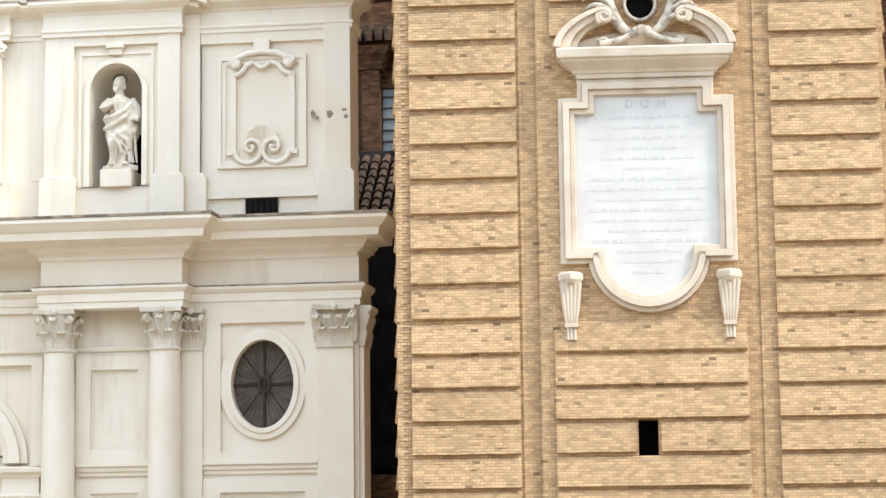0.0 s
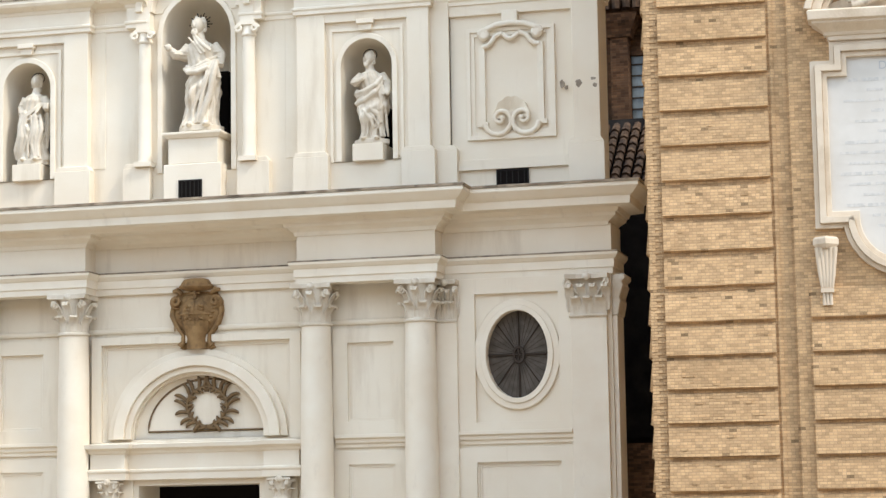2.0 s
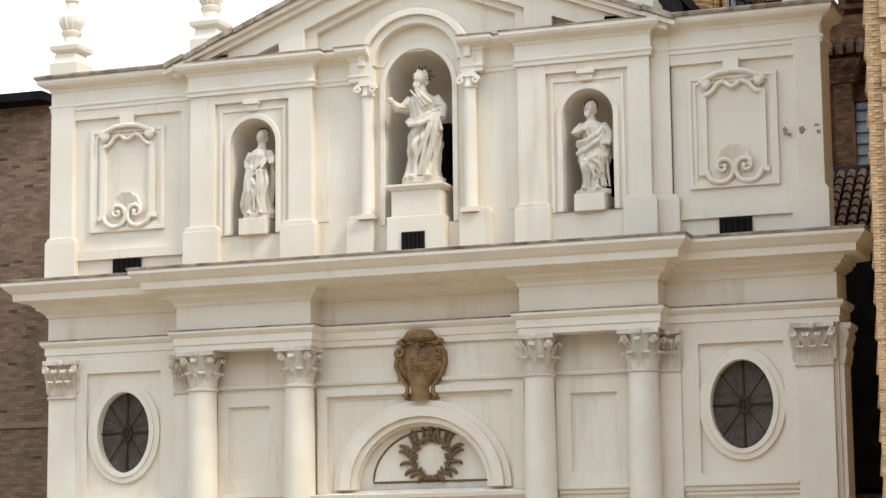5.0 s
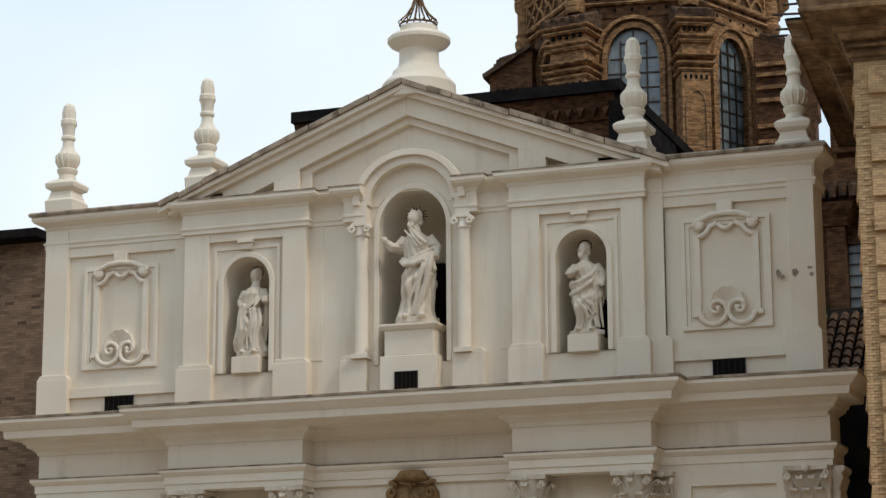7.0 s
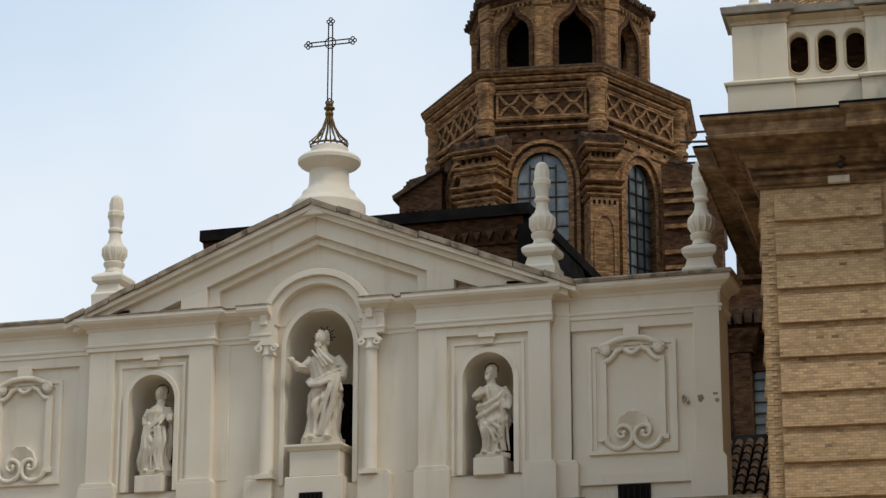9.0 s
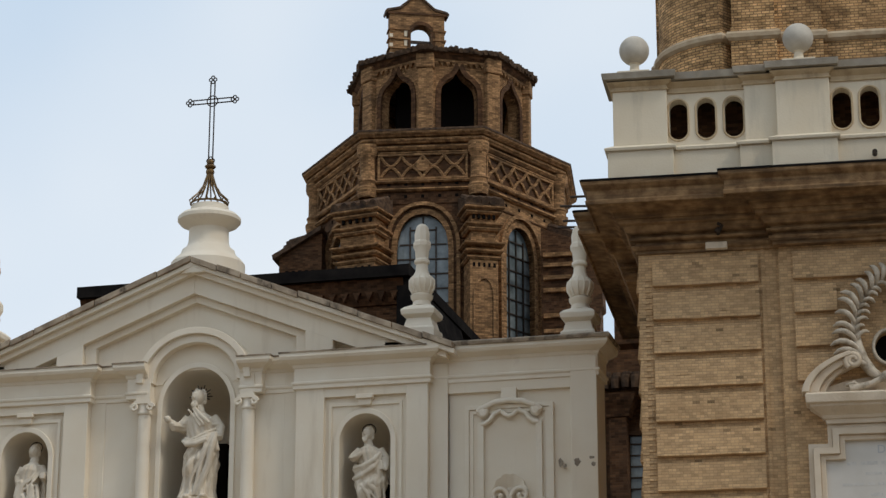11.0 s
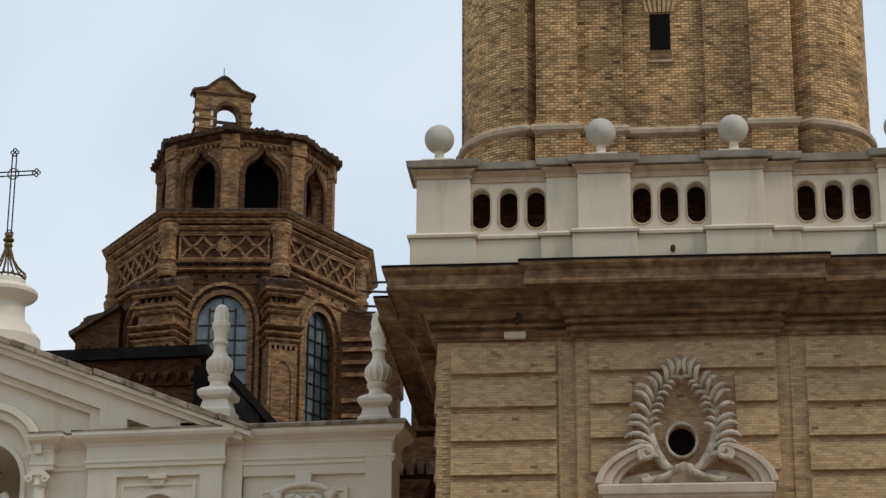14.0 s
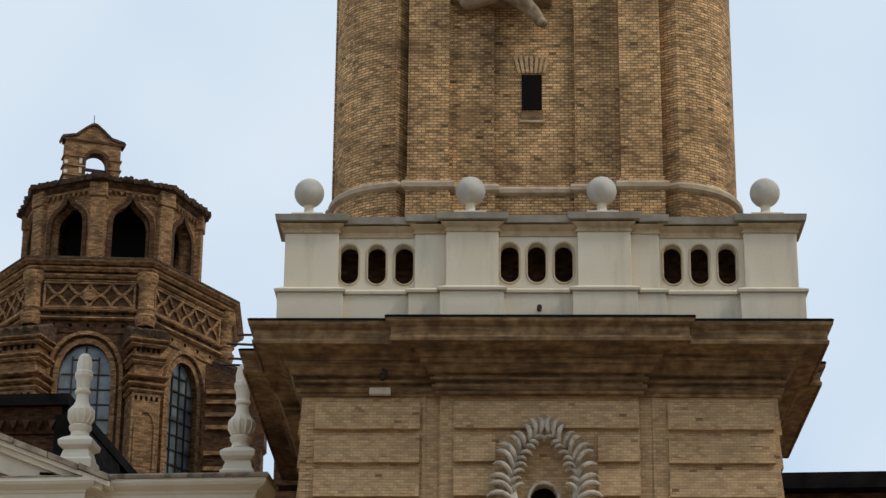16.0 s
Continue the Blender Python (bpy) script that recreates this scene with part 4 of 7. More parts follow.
# small vents
for x0, x1, z0, z1, y in ((-7.55, -6.88, 9.02, 9.36, 0.05), (6.80, 7.44, 9.02, 9.36, 0.05), (-0.21, 0.27, 9.05, 9.46, -0.36)):
    v = part("vent", Shape().ring([(x0 - 0.03, z0 - 0.03), (x1 + 0.03, z0 - 0.03), (x1 + 0.03, z1 + 0.03), (x0 - 0.03, z1 + 0.03)], [(x0, z0), (x1, z0), (x1, z1), (x0, z1)], y - 0.02, y + 0.02), BLACKIRON, facade, "dark barred vent opening")
    # Black plate paints the dark behind the bars.
    part("vent_hole", Shape().box(x0, x1, y - 0.008, y + 0.02, z0, z1), DARK, v)
    for k in range(5):
        xx = x0 + (k + 0.5) * (x1 - x0) / 5
        part("bar", Shape().box(xx - 0.012, xx + 0.012, y - 0.018, y - 0.01, z0, z1), BLACKIRON, v)

# upper entablature
up = [(-9.22, 1.0), (-9.22, 0.0), (-5.52, 0.0), (-5.52, -0.24), (-2.40, -0.24), (-2.40, 0.0), (-1.50, 0.0), (-1.50, -0.22), (-1.02, -0.22)]
up2 = [(1.12, -0.22), (1.62, -0.22), (1.62, 0.0), (2.40, 0.0), (2.40, -0.24), (5.44, -0.24), (5.44, 0.0), (9.06, 0.0), (9.06, 1.0)]
s = Shape()
for p in (up, up2):
    s.sweep(p, [(-0.4, 12.98), (0.03, 12.98), (0.03, 13.06), (0.06, 13.09), (0.06, 13.13), (0.014, 13.15), (0.014, 13.44), (0.04, 13.46), (0.06, 13.52), (0.16, 13.56), (0.24, 13.60), (0.28, 13.66), (0.28, 13.74), (-0.4, 13.80)])
part("upper_entablature", s, TRIM, facade, bevel=0.006)
for p in (up[:4], up2[-4:]):
    part("parapet_coping", Shape().sweep(p, [(-1.0, 13.80), (0.22, 13.745), (0.32, 13.74), (0.34, 13.80), (0.30, 13.84), (-1.0, 13.92)]), COPING, facade, "weathered stone coping")
for p in (up[3:], up2[:6]):
    part("drip_edge", Shape().sweep(p, [(-0.1, 13.78), (0.25, 13.745), (0.295, 13.735), (0.30, 13.765), (0.26, 13.78), (-0.1, 13.80)]), COPING, facade, "thin stained edge")
part("drip_edge", Shape().sweep(low_path, [(-0.1, 7.54), (0.16, 7.522), (0.178, 7.51), (0.182, 7.53), (0.16, 7.545), (-0.1, 7.56)]), COPING, facade, "thin stained edge")
s = Shape()
cx, cz = 0.06, 13.32
for r0, r1, dy in ((1.34, 1.18, 0.34), (1.18, 0.98, 0.24)):
    s.ring(arc(cx, cz, r0, r0 * 0.90, 0, 180, 31), arc(cx, cz, r1, r1 * 0.90, 0, 180, 31), -dy, 0.1, False)
part("hood_arch", s, TRIM, facade, "arched hood over the middle niche", bevel=0.012)
s = Shape()
s.ring(arc(cx, cz, 1.30, 1.17, 0, 180, 31), arc(cx, cz, 0.80, 0.30, 0, 180, 31), -0.02, 0.2, False)
part("hood_wall", s, STUCCO, facade)

# pediment
ZA, ZB, XH = 15.99, 13.74, 5.75
slope = (ZA - ZB) / XH
part("tympanum", Shape().prism([(-XH, 13.6), (-1.2, 13.6), (-1.0, 14.1), (0.06, 14.5), (1.1, 14.1), (1.3, 13.6), (XH, 13.6), (0, ZA - 0.1)], 0.05, 0.7), STUCCO, facade)
def rake(side, drop, thick, x_end, y0, y1, mat, name, label="", x_in=0.0):
    s = Shape()
    z_in = ZA - drop - slope * x_in
    a, b = (x_in, z_in), (x_end, ZA - drop - slope * x_end)
    pts = [(side * p[0], p[1]) for p in (a, (a[0], a[1] - thick), (b[0], b[1] - thick), b)]
    s.prism(pts, y0, y1)
    return part(name, s, mat, facade, label, bevel=0.01)
for side in (-1, 1):
    rake(side, 0.0, 0.11, XH + 0.3, -0.50, 0.8, TRIM, "raking_cornice")
    rake(side, 0.11, 0.13, XH + 0.1, -0.38, 0.7, TRIM, "raking_cornice")
    rake(side, 0.24, 0.42, XH - 0.9, -0.24, 0.2, STUCCO, "raking_band")
    rake(side, 0.66, 0.17, 2.62, -0.10, 0.2, STUCCO, "inner_band")
    s = Shape()
    x0, x1 = 2.62, 3.25
    s.prism([(side * p[0], p[1]) for p in ((x0, 13.75), (x1, 13.75), (x1, ZA - 0.6 - slope * x1), (x0, ZA - 0.6 - slope * x0))], -0.238, 0.2)
    part("tympanum_block", s, STUCCO, facade, bevel=0.01)
    s = Shape()
    s.prism([(side * p[0], p[1]) for p in ((2.36, 13.75), (2.62, 13.75), (2.62, ZA - 0.7 - slope * 2.62), (2.36, ZA - 0.7 - slope * 2.36))], -0.098, 0.2)
    part("inner_band", s, STUCCO, facade, bevel=0.01)
    # coping stones
    random.seed(3 + side)
    k, x = 0, 0.02
    while x < XH + 0.25:
        w = random.uniform(0.55, 0.8)
        x1 = min(x + w, XH + 0.28)
        s = Shape()
        j = random.uniform(-0.012, 0.02)
        za, zb = ZA - slope * x + j, ZA - slope * x1 + j + random.uniform(-0.015, 0.015)
        s.prism([(side * p[0], p[1]) for p in ((x, za - 0.005), (x1 - 0.02, zb - 0.005), (x1 - 0.02, zb + 0.13), (x, za + 0.13))], -0.56 - random.uniform(0, 0.03), 0.8)
        part("coping_stone", s, COPING, facade, bevel=0.012)
        x = x1
# front roof block that carries the finials
for x0, x1 in ((-9.05, -1.25), (1.36, 8.95)):
    part("parapet_roof", Shape().box(x0, x1, 0.5, 1.0, 13.55, 13.88), COPING, facade)

# finials on the parapet
FIN = [(r, h * 1.11) for r, h in [(0.40, 0.0), (0.42, 0.30), (0.36, 0.34), (0.30, 0.52), (0.42, 0.58), (0.44, 0.68), (0.36, 0.74), (0.22, 0.80), (0.19, 0.90), (0.24, 0.96), (0.25, 1.02), (0.18, 1.06), (0.24, 1.14), (0.29, 1.24), (0.28, 1.34), (0.20, 1.42), (0.14, 1.54), (0.13, 1.66), (0.17, 1.70), (0.17, 1.75), (0.14, 1.78), (0.155, 1.95), (0.20, 2.04), (0.20, 2.12), (0.17, 2.16), (0.175, 2.30), (0.14, 2.44), (0.08, 2.50), (0.02, 2.52)]]
first = None
for x, z in ((-8.90, 13.84), (-5.22, 13.90), (5.12, 13.93), (8.66, 13.62)):
    z += 0.18 if x == -5.22 else 0.0
    if first is None:
        first = thing("finial", pose(FX + x, FY + 0.3, z), "cream turned stone finial on the parapet", "finial", "finials along the parapet")
        part("base", Shape().lathe([(r * 1.28, h) for r, h in FIN[:4]], 0, 0, 0, 4), TRIM, first, m=pose(0, 0, 0, 0, 0, 45), bevel=0.015)
        part("collar", Shape().lathe([(r * 1.25, h) for r, h in FIN[3:8]], 0, 0, 0, 4), TRIM, first, m=pose(0, 0, 0, 0, 0, 45), bevel=0.015)
        part("shaft", Shape().lathe(FIN[7:23], 0, 0, 0, 24), TRIM, first, smooth=35)
        part("tip", Shape().lathe(FIN[22:], 0, 0, 0, 8), TRIM, first, smooth=25)
        for k in range(12):
            a = k * math.pi / 6
            part("gadroon", Shape().tube([(0.20 * math.cos(a), 0.20 * math.sin(a), 1.19), (0.275 * math.cos(a), 0.275 * math.sin(a), 1.33), (0.275 * math.cos(a), 0.275 * math.sin(a), 1.47), (0.19 * math.cos(a), 0.19 * math.sin(a), 1.57)], 0.028, 6), TRIM, first, smooth=True)
    else:
        copy_thing(first, pose(FX + x, FY + 0.3, z))

# pedestal and cross on the ridge
ped = thing("ridge_pedestal", pose(FX + 0.08, FY + 0.35, 15.95), "cream turned pedestal on the pediment ridge", "pedestal")
part("body", Shape().lathe([(0.85, -0.2), (0.84, 0.2), (0.76, 0.3), (0.64, 0.4), (0.60, 0.52), (0.50, 0.60), (0.46, 0.72), (0.45, 1.02), (0.52, 1.09), (0.66, 1.15), (0.72, 1.22), (0.72, 1.30), (0.64, 1.38), (0.48, 1.43), (0.44, 1.46), (0.43, 1.58), (0.40, 1.60)], 0, 0, 0, 36), TRIM, ped, smooth=35)
cross = thing("iron_cross", pose(FX + 0.06, FY + 0.35, 17.56), "slender gilded iron cross on a flared openwork foot", "cross")
s = Shape()
for k in range(14):
    a = 2 * math.pi * k / 14
    pts = [(r * math.cos(a), r * math.sin(a), z) for r, z in ((0.36, 0.10), (0.43, 0.05), (0.45, 0.12), (0.38, 0.18), (0.26, 0.30), (0.15, 0.48), (0.08, 0.70), (0.04, 0.86))]
    part("rib", Shape().tube(pts, 0.018, 5), GILT, cross)
part("foot", Shape().tube([(0.42 * math.cos(radians(a)), 0.42 * math.sin(radians(a)), 0.04) for a in range(0, 361, 15)], 0.025, 5), GILT, cross)
part("knop", Shape().ball(0, 0, 0.82, 0.10).ball(0, 0, 0.95, 0.13, 0.13, 0.06).ball(0, 0, 1.05, 0.09), GILT, cross, smooth=True)
s = Shape()
for dx in (-0.05, 0.05):
    s.tube([(dx, 0, 1.02), (dx, 0, 3.06)], 0.017, 6)
for dz in (-0.05, 0.05):
    s.tube([(-0.52, 0, 2.56 + dz), (0.52, 0, 2.56 + dz)], 0.017, 6)
part("bars", s, IRON, cross)
for x, z in ((-0.55, 2.56), (0.55, 2.56), (0, 3.09), (0, 1.10)):
    s = Shape()
    for a in (0, 90, 180, 270):
        ox, oz = 0.055 * math.cos(radians(a)), 0.055 * math.sin(radians(a))
        s.tube([(x + ox + 0.04 * math.cos(radians(b)), 0, z + oz + 0.04 * math.sin(radians(b))) for b in range(0, 361, 40)], 0.015, 5)
    part("trefoil", s, IRON, cross)
s = Shape()
s.tube([(0.13 * math.cos(radians(b)), 0, 2.56 + 0.13 * math.sin(radians(b))) for b in range(0, 361, 20)], 0.014, 5)
part("ring", s, IRON, cross)


# ---- statues ----
def statue(name, x, y, z, h, seed, kind):
    """A draped standing figure, one mesh: pleated robe, thrown mantle, sleeves, bearded head, rough foot block."""
    rnd = random.Random(seed)
    s = Shape()
    k, n = 60, 72
    side = -1 if kind == "robe" else 1
    ph = [rnd.uniform(0, 6.28) for _ in range(6)]
    stops = {"large": [(0.0, 0.155), (0.10, 0.135), (0.30, 0.120), (0.45, 0.135), (0.58, 0.118), (0.70, 0.122), (0.80, 0.128), (0.86, 0.105), (0.92, 0.05), (1.0, 0.036)],
             "robe": [(0.0, 0.165), (0.12, 0.145), (0.30, 0.125), (0.48, 0.128), (0.60, 0.110), (0.72, 0.118), (0.80, 0.128), (0.86, 0.105), (0.92, 0.048), (1.0, 0.034)],
             "book": [(0.0, 0.115), (0.10, 0.105), (0.28, 0.112), (0.42, 0.158), (0.55, 0.138), (0.68, 0.122), (0.80, 0.130), (0.86, 0.105), (0.92, 0.05), (1.0, 0.036)]}[kind]
    sway = lambda t: side * (0.030 * math.sin(t * 4.2 - 0.4) - 0.012)

    def half(t):
        for (t0, r0), (t1, r1) in zip(stops, stops[1:]):
            if t <= t1:
                u = (t - t0) / (t1 - t0)
                return r0 + (r1 - r0) * u * u * (3 - 2 * u)
        return stops[-1][1]

    def crease(v):
        """Rounded ridges with sharp valleys, from -1 to 1."""
        return 2 * abs(math.sin(v)) ** 0.8 - 1

    vs = []
    for j in range(k):
        t = j / (k - 1)
        rx = half(t)
        ry = rx * 0.84
        for i in range(n):
            a = 2 * math.pi * i / n
            front = max(0.0, -math.sin(a))
            skirt = max(0.0, min(1.0, (0.50 - t) / 0.12))
            wrap = math.exp(-((t - 0.50) / 0.15) ** 2)
            chest = max(0.0, min(1.0, (t - 0.62) / 0.05)) * max(0.0, min(1.0, (0.90 - t) / 0.06))
            uneven = 0.62 + 0.38 * math.sin(3.0 * a + 6.0 * t + ph[5]) * math.sin(2.0 * a - 9.0 * t + ph[3])
            f = 0.030 * uneven * skirt * (0.6 + 0.4 * (1 - t)) * crease(5.0 * a + ph[0] + side * 2.6 * t + 0.5 * math.sin(7 * t + ph[1]))
            f += 0.009 * skirt * crease(11.0 * a + ph[1] - 4 * t)
            f += 0.028 * uneven * wrap * crease(1.6 * a - side * 11.5 * t + ph[2] + 0.4 * math.sin(3 * a))
            f += 0.010 * wrap * crease(4.0 * a - side * 19.0 * t + ph[3])
            f += 0.009 * chest * crease(6.0 * a + side * 5 * t + ph[4])
            knee = 0.050 * math.exp(-((t - 0.30) / 0.09) ** 2) * max(0, math.cos(a + math.pi / 2 + side * 0.55)) ** 4
            # the open line between the legs
            cut = -0.045 * math.exp(-((a - 1.5 * math.pi - side * (0.10 - 0.5 * t)) / 0.16) ** 2) * max(0.0, min(1.0, (0.40 - t) / 0.1))
            q = f + knee + cut
            vs.append((h * (sway(t) + (rx + q) * math.cos(a)), h * ((ry + q) * math.sin(a) - 0.012 * front), h * (0.02 + 0.84 * t)))
    s.add(vs, [(j * n + i, j * n + (i + 1) % n, (j + 1) * n + (i + 1) % n, (j + 1) * n + i) for j in range(k - 1) for i in range(n)] + [tuple(range(n - 1, -1, -1)), tuple(range((k - 1) * n, k * n))])
    hx, turn = h * sway(1.0), {"large": -0.022, "robe": 0.016, "book": -0.018}[kind] * h
    zh = 0.918 * h
    s.tube([(hx, 0.01 * h, 0.80 * h), (hx, -0.01 * h, 0.89 * h)], [0.05 * h, 0.038 * h], 12)
    s.ball(hx, -0.02 * h, zh, 0.053 * h, 0.062 * h, 0.072 * h, 18, 14)
    s.ball(hx + turn, -0.078 * h, zh - 0.002 * h, 0.010 * h, 0.014 * h, 0.024 * h, 8, 6)
    s.tube([(hx + turn * 0.4 - 0.03 * h, -0.066 * h, zh + 0.022 * h), (hx + turn * 0.8, -0.078 * h, zh + 0.026 * h), (hx + turn * 0.4 + 0.03 * h, -0.06 * h, zh + 0.022 * h)], 0.009 * h, 6)
    if kind != "robe":
        for q in range(7):
            s.ball(hx + turn * 0.8 + rnd.uniform(-0.022, 0.022) * h, -0.062 * h + rnd.uniform(-0.008, 0.008) * h, zh - 0.048 * h - 0.007 * q * h, 0.017 * h, 0.018 * h, 0.022 * h, 8, 6)
    for q in range(26):
        a, e = rnd.uniform(-0.5, math.pi + 0.5), rnd.uniform(-0.4, 1.2)
        s.ball(hx + 0.054 * h * math.cos(a) * math.cos(e), -0.004 * h + 0.055 * h * abs(math.sin(a)) * math.cos(e), zh + 0.012 * h + 0.064 * h * math.sin(e), 0.019 * h, 0.020 * h, 0.020 * h, 7, 5)
    for sx in (-1, 1):
        for q in range(4):
            s.ball(hx + sx * 0.053 * h, 0.004 * h + rnd.uniform(-0.01, 0.01) * h, zh + 0.01 * h - 0.020 * q * h, 0.017 * h, 0.024 * h, 0.017 * h, 7, 5)

    def limb(pts, radii, hand=0.026):
        s.tube([(h * px, h * py, h * pz) for px, py, pz in pts], [h * r for r in radii], 12)
        px, py, pz = pts[-1]
        s.ball(h * px, h * py, h * pz, hand * h, hand * 0.9 * h, hand * 1.1 * h, 9, 7)
        # creases round the sleeve
        for i in range(1, len(pts) - 1):
            for d in (-0.3, 0.0, 0.3):
                u = i + d
                i0 = int(u)
                g0 = u - i0
                c = [(pts[i0][e] * (1 - g0) + pts[min(i0 + 1, len(pts) - 1)][e] * g0) for e in range(3)]
                r = radii[i0] * (1 - g0) + radii[min(i0 + 1, len(pts) - 1)] * g0
                s.ball(h * c[0], h * (c[1] - 0.25 * r), h * c[2], h * r * 0.98, h * r * 0.9, h * r * 0.35, 10, 6)

    w = sway(0.82)
    if kind == "large":
        limb([(w - 0.10, 0.0, 0.735), (w - 0.165, -0.02, 0.655), (w - 0.205, -0.09, 0.655), (w - 0.245, -0.15, 0.71)], [0.055, 0.062, 0.045, 0.020], 0.030)
        s.tube([(h * (w - 0.245), -0.15 * h, 0.71 * h), (h * (w - 0.275), -0.17 * h, 0.725 * h)], [0.026 * h, 0.012 * h], 7)
        limb([(w + 0.10, 0.0, 0.735), (w + 0.165, 0.02, 0.64), (w + 0.175, -0.03, 0.56), (w + 0.13, -0.09, 0.545)], [0.055, 0.056, 0.045, 0.030])
    elif kind == "robe":
        limb([(w - 0.10, 0.0, 0.735), (w - 0.150, -0.01, 0.63), (w - 0.125, -0.07, 0.56), (w - 0.075, -0.12, 0.555)], [0.052, 0.050, 0.040, 0.026])
        limb([(w + 0.10, 0.0, 0.735), (w + 0.155, -0.02, 0.64), (w + 0.185, -0.09, 0.60), (w + 0.195, -0.13, 0.61)], [0.052, 0.055, 0.040, 0.026])
        s.box(h * (w + 0.170), h * (w + 0.225), -0.17 * h, -0.12 * h, 0.575 * h, 0.645 * h)
    else:
        limb([(w - 0.10, 0.0, 0.735), (w - 0.175, -0.03, 0.655), (w - 0.145, -0.12, 0.635), (w - 0.07, -0.135, 0.675)], [0.055, 0.056, 0.042, 0.024])
        limb([(w + 0.10, 0.0, 0.735), (w + 0.160, 0.01, 0.63), (w + 0.190, -0.05, 0.55), (w + 0.205, -0.11, 0.51)], [0.058, 0.062, 0.046, 0.022])
        s.box(h * (w + 0.10), h * (w + 0.165), -0.11 * h, -0.05 * h, 0.50 * h, 0.60 * h)

    def cloth(path, r, copies=3, off=(0.0, -0.006, -0.026)):
        """A gathered edge of cloth: a few ridges that run side by side and swing apart."""
        wide = [rnd.uniform(0.55, 1.15) for _ in range(copies)]
        for c in range(copies):
            pts, drift = [], rnd.uniform(-0.014, 0.014)
            for q, (px, py, pz) in enumerate(path):
                sw = 0.012 * math.sin(q * 1.7 + c * 2.1) + drift * q / len(path)
                pts.append((h * (px + off[0] * c + sw), h * (py + off[1] * c), h * (pz + off[2] * c * (0.5 + q / len(path)))))
            s.tube(pts, [h * r * wide[c] * (0.6 + 0.6 * math.sin(math.pi * (0.15 + 0.7 * q / (len(path) - 1)))) for q in range(len(path))], 8)

    if kind == "large":
        cloth([(-0.135, -0.04, 0.56), (-0.08, -0.115, 0.52), (0.0, -0.135, 0.53), (0.09, -0.12, 0.575), (0.145, -0.05, 0.63)], 0.021, 3)
        cloth([(0.10, -0.115, 0.58), (0.07, -0.140, 0.45), (0.02, -0.135, 0.30), (-0.03, -0.13, 0.15), (-0.06, -0.125, 0.04)], 0.022, 3, (0.040, 0.004, 0.0))
        cloth([(0.145, -0.06, 0.56), (0.160, -0.06, 0.44), (0.135, -0.06, 0.40)], 0.030, 2, (-0.03, -0.03, 0.01))
        cloth([(-0.12, -0.05, 0.30), (-0.14, -0.03, 0.15), (-0.185, 0.0, 0.05)], 0.026, 2, (0.02, -0.02, -0.01))
        cloth([(-0.09, -0.10, 0.80), (-0.03, -0.125, 0.72), (0.04, -0.125, 0.64)], 0.014, 3, (0.035, 0.0, 0.01))
    elif kind == "robe":
        cloth([(0.11, -0.06, 0.70), (0.05, -0.125, 0.60), (-0.04, -0.130, 0.54), (-0.11, -0.10, 0.53)], 0.020, 3, (0.02, 0.0, -0.03))
        cloth([(-0.09, -0.115, 0.56), (-0.125, -0.11, 0.42), (-0.11, -0.12, 0.30), (-0.155, -0.10, 0.14), (-0.165, -0.07, 0.04)], 0.026, 3, (0.034, -0.006, -0.02))
        cloth([(0.02, -0.135, 0.52), (0.03, -0.14, 0.36), (0.0, -0.14, 0.20), (0.02, -0.15, 0.05)], 0.020, 4, (0.036, 0.004, 0.0))
        cloth([(0.185, -0.04, 0.58), (0.175, -0.02, 0.38), (0.165, 0.0, 0.15)], 0.018, 2, (-0.02, 0.0, 0.0))
    else:
        cloth([(0.13, -0.08, 0.64), (0.06, -0.135, 0.53), (-0.05, -0.15, 0.44), (-0.14, -0.10, 0.415), (-0.165, -0.03, 0.44)], 0.024, 4, (0.0, -0.002, 0.034))
        cloth([(-0.14, -0.09, 0.40), (-0.07, -0.135, 0.33), (0.02, -0.135, 0.24), (0.06, -0.12, 0.14)], 0.022, 3, (0.035, 0.0, 0.02))
        cloth([(0.10, -0.10, 0.55), (0.115, -0.10, 0.36), (0.105, -0.09, 0.18), (0.125, -0.08, 0.05)], 0.022, 3, (0.024, 0.02, 0.0))
    for sx in (-1, 1):
        s.ball(sx * 0.075 * h + 0.01 * h, -0.135 * h, 0.028 * h, 0.034 * h, 0.065 * h, 0.026 * h, 9, 7)
    block = [(0.19 * h * math.cos(radians(a)) * rnd.uniform(0.9, 1.08), -0.01 * h + 0.165 * h * math.sin(radians(a)) * rnd.uniform(0.9, 1.05)) for a in range(15, 375, 30)]
    s.slab(block, -0.03 * h, 0.024 * h)
    rays = kind == "large"
    halo = thing("halo", pose(FX + x + hx, FY + y + 0.045 * h, z + 0.94 * h), "dark iron rayed halo behind a stone head" if rays else "thin dark iron ring halo behind a stone head", "halo", "iron halos")
    if rays:
        for q in range(13):
            a = radians(-20 + q * 18.3)
            ro = 0.27 if q % 2 else 0.22
            part("ray", Shape().tube([(0.02 * math.cos(a), 0, 0.02 * math.sin(a)), (ro * math.cos(a), 0, ro * math.sin(a))], [0.020, 0.012], 5), IRON, halo)
        part("ring", Shape().tube([(0.15 * math.cos(radians(b)), 0.0, 0.15 * math.sin(radians(b))) for b in range(0, 361, 20)], 0.016, 5), IRON, halo)
    else:
        part("ring", Shape().tube([(0.15 * math.cos(radians(b)), -0.02, 0.05 + 0.13 * math.sin(radians(b))) for b in range(0, 361, 20)], 0.013, 5), IRON, halo)
        part("stay", Shape().tube([(0.0, 0.0, -0.06), (0.0, -0.02, 0.18)], 0.010, 5), IRON, halo)
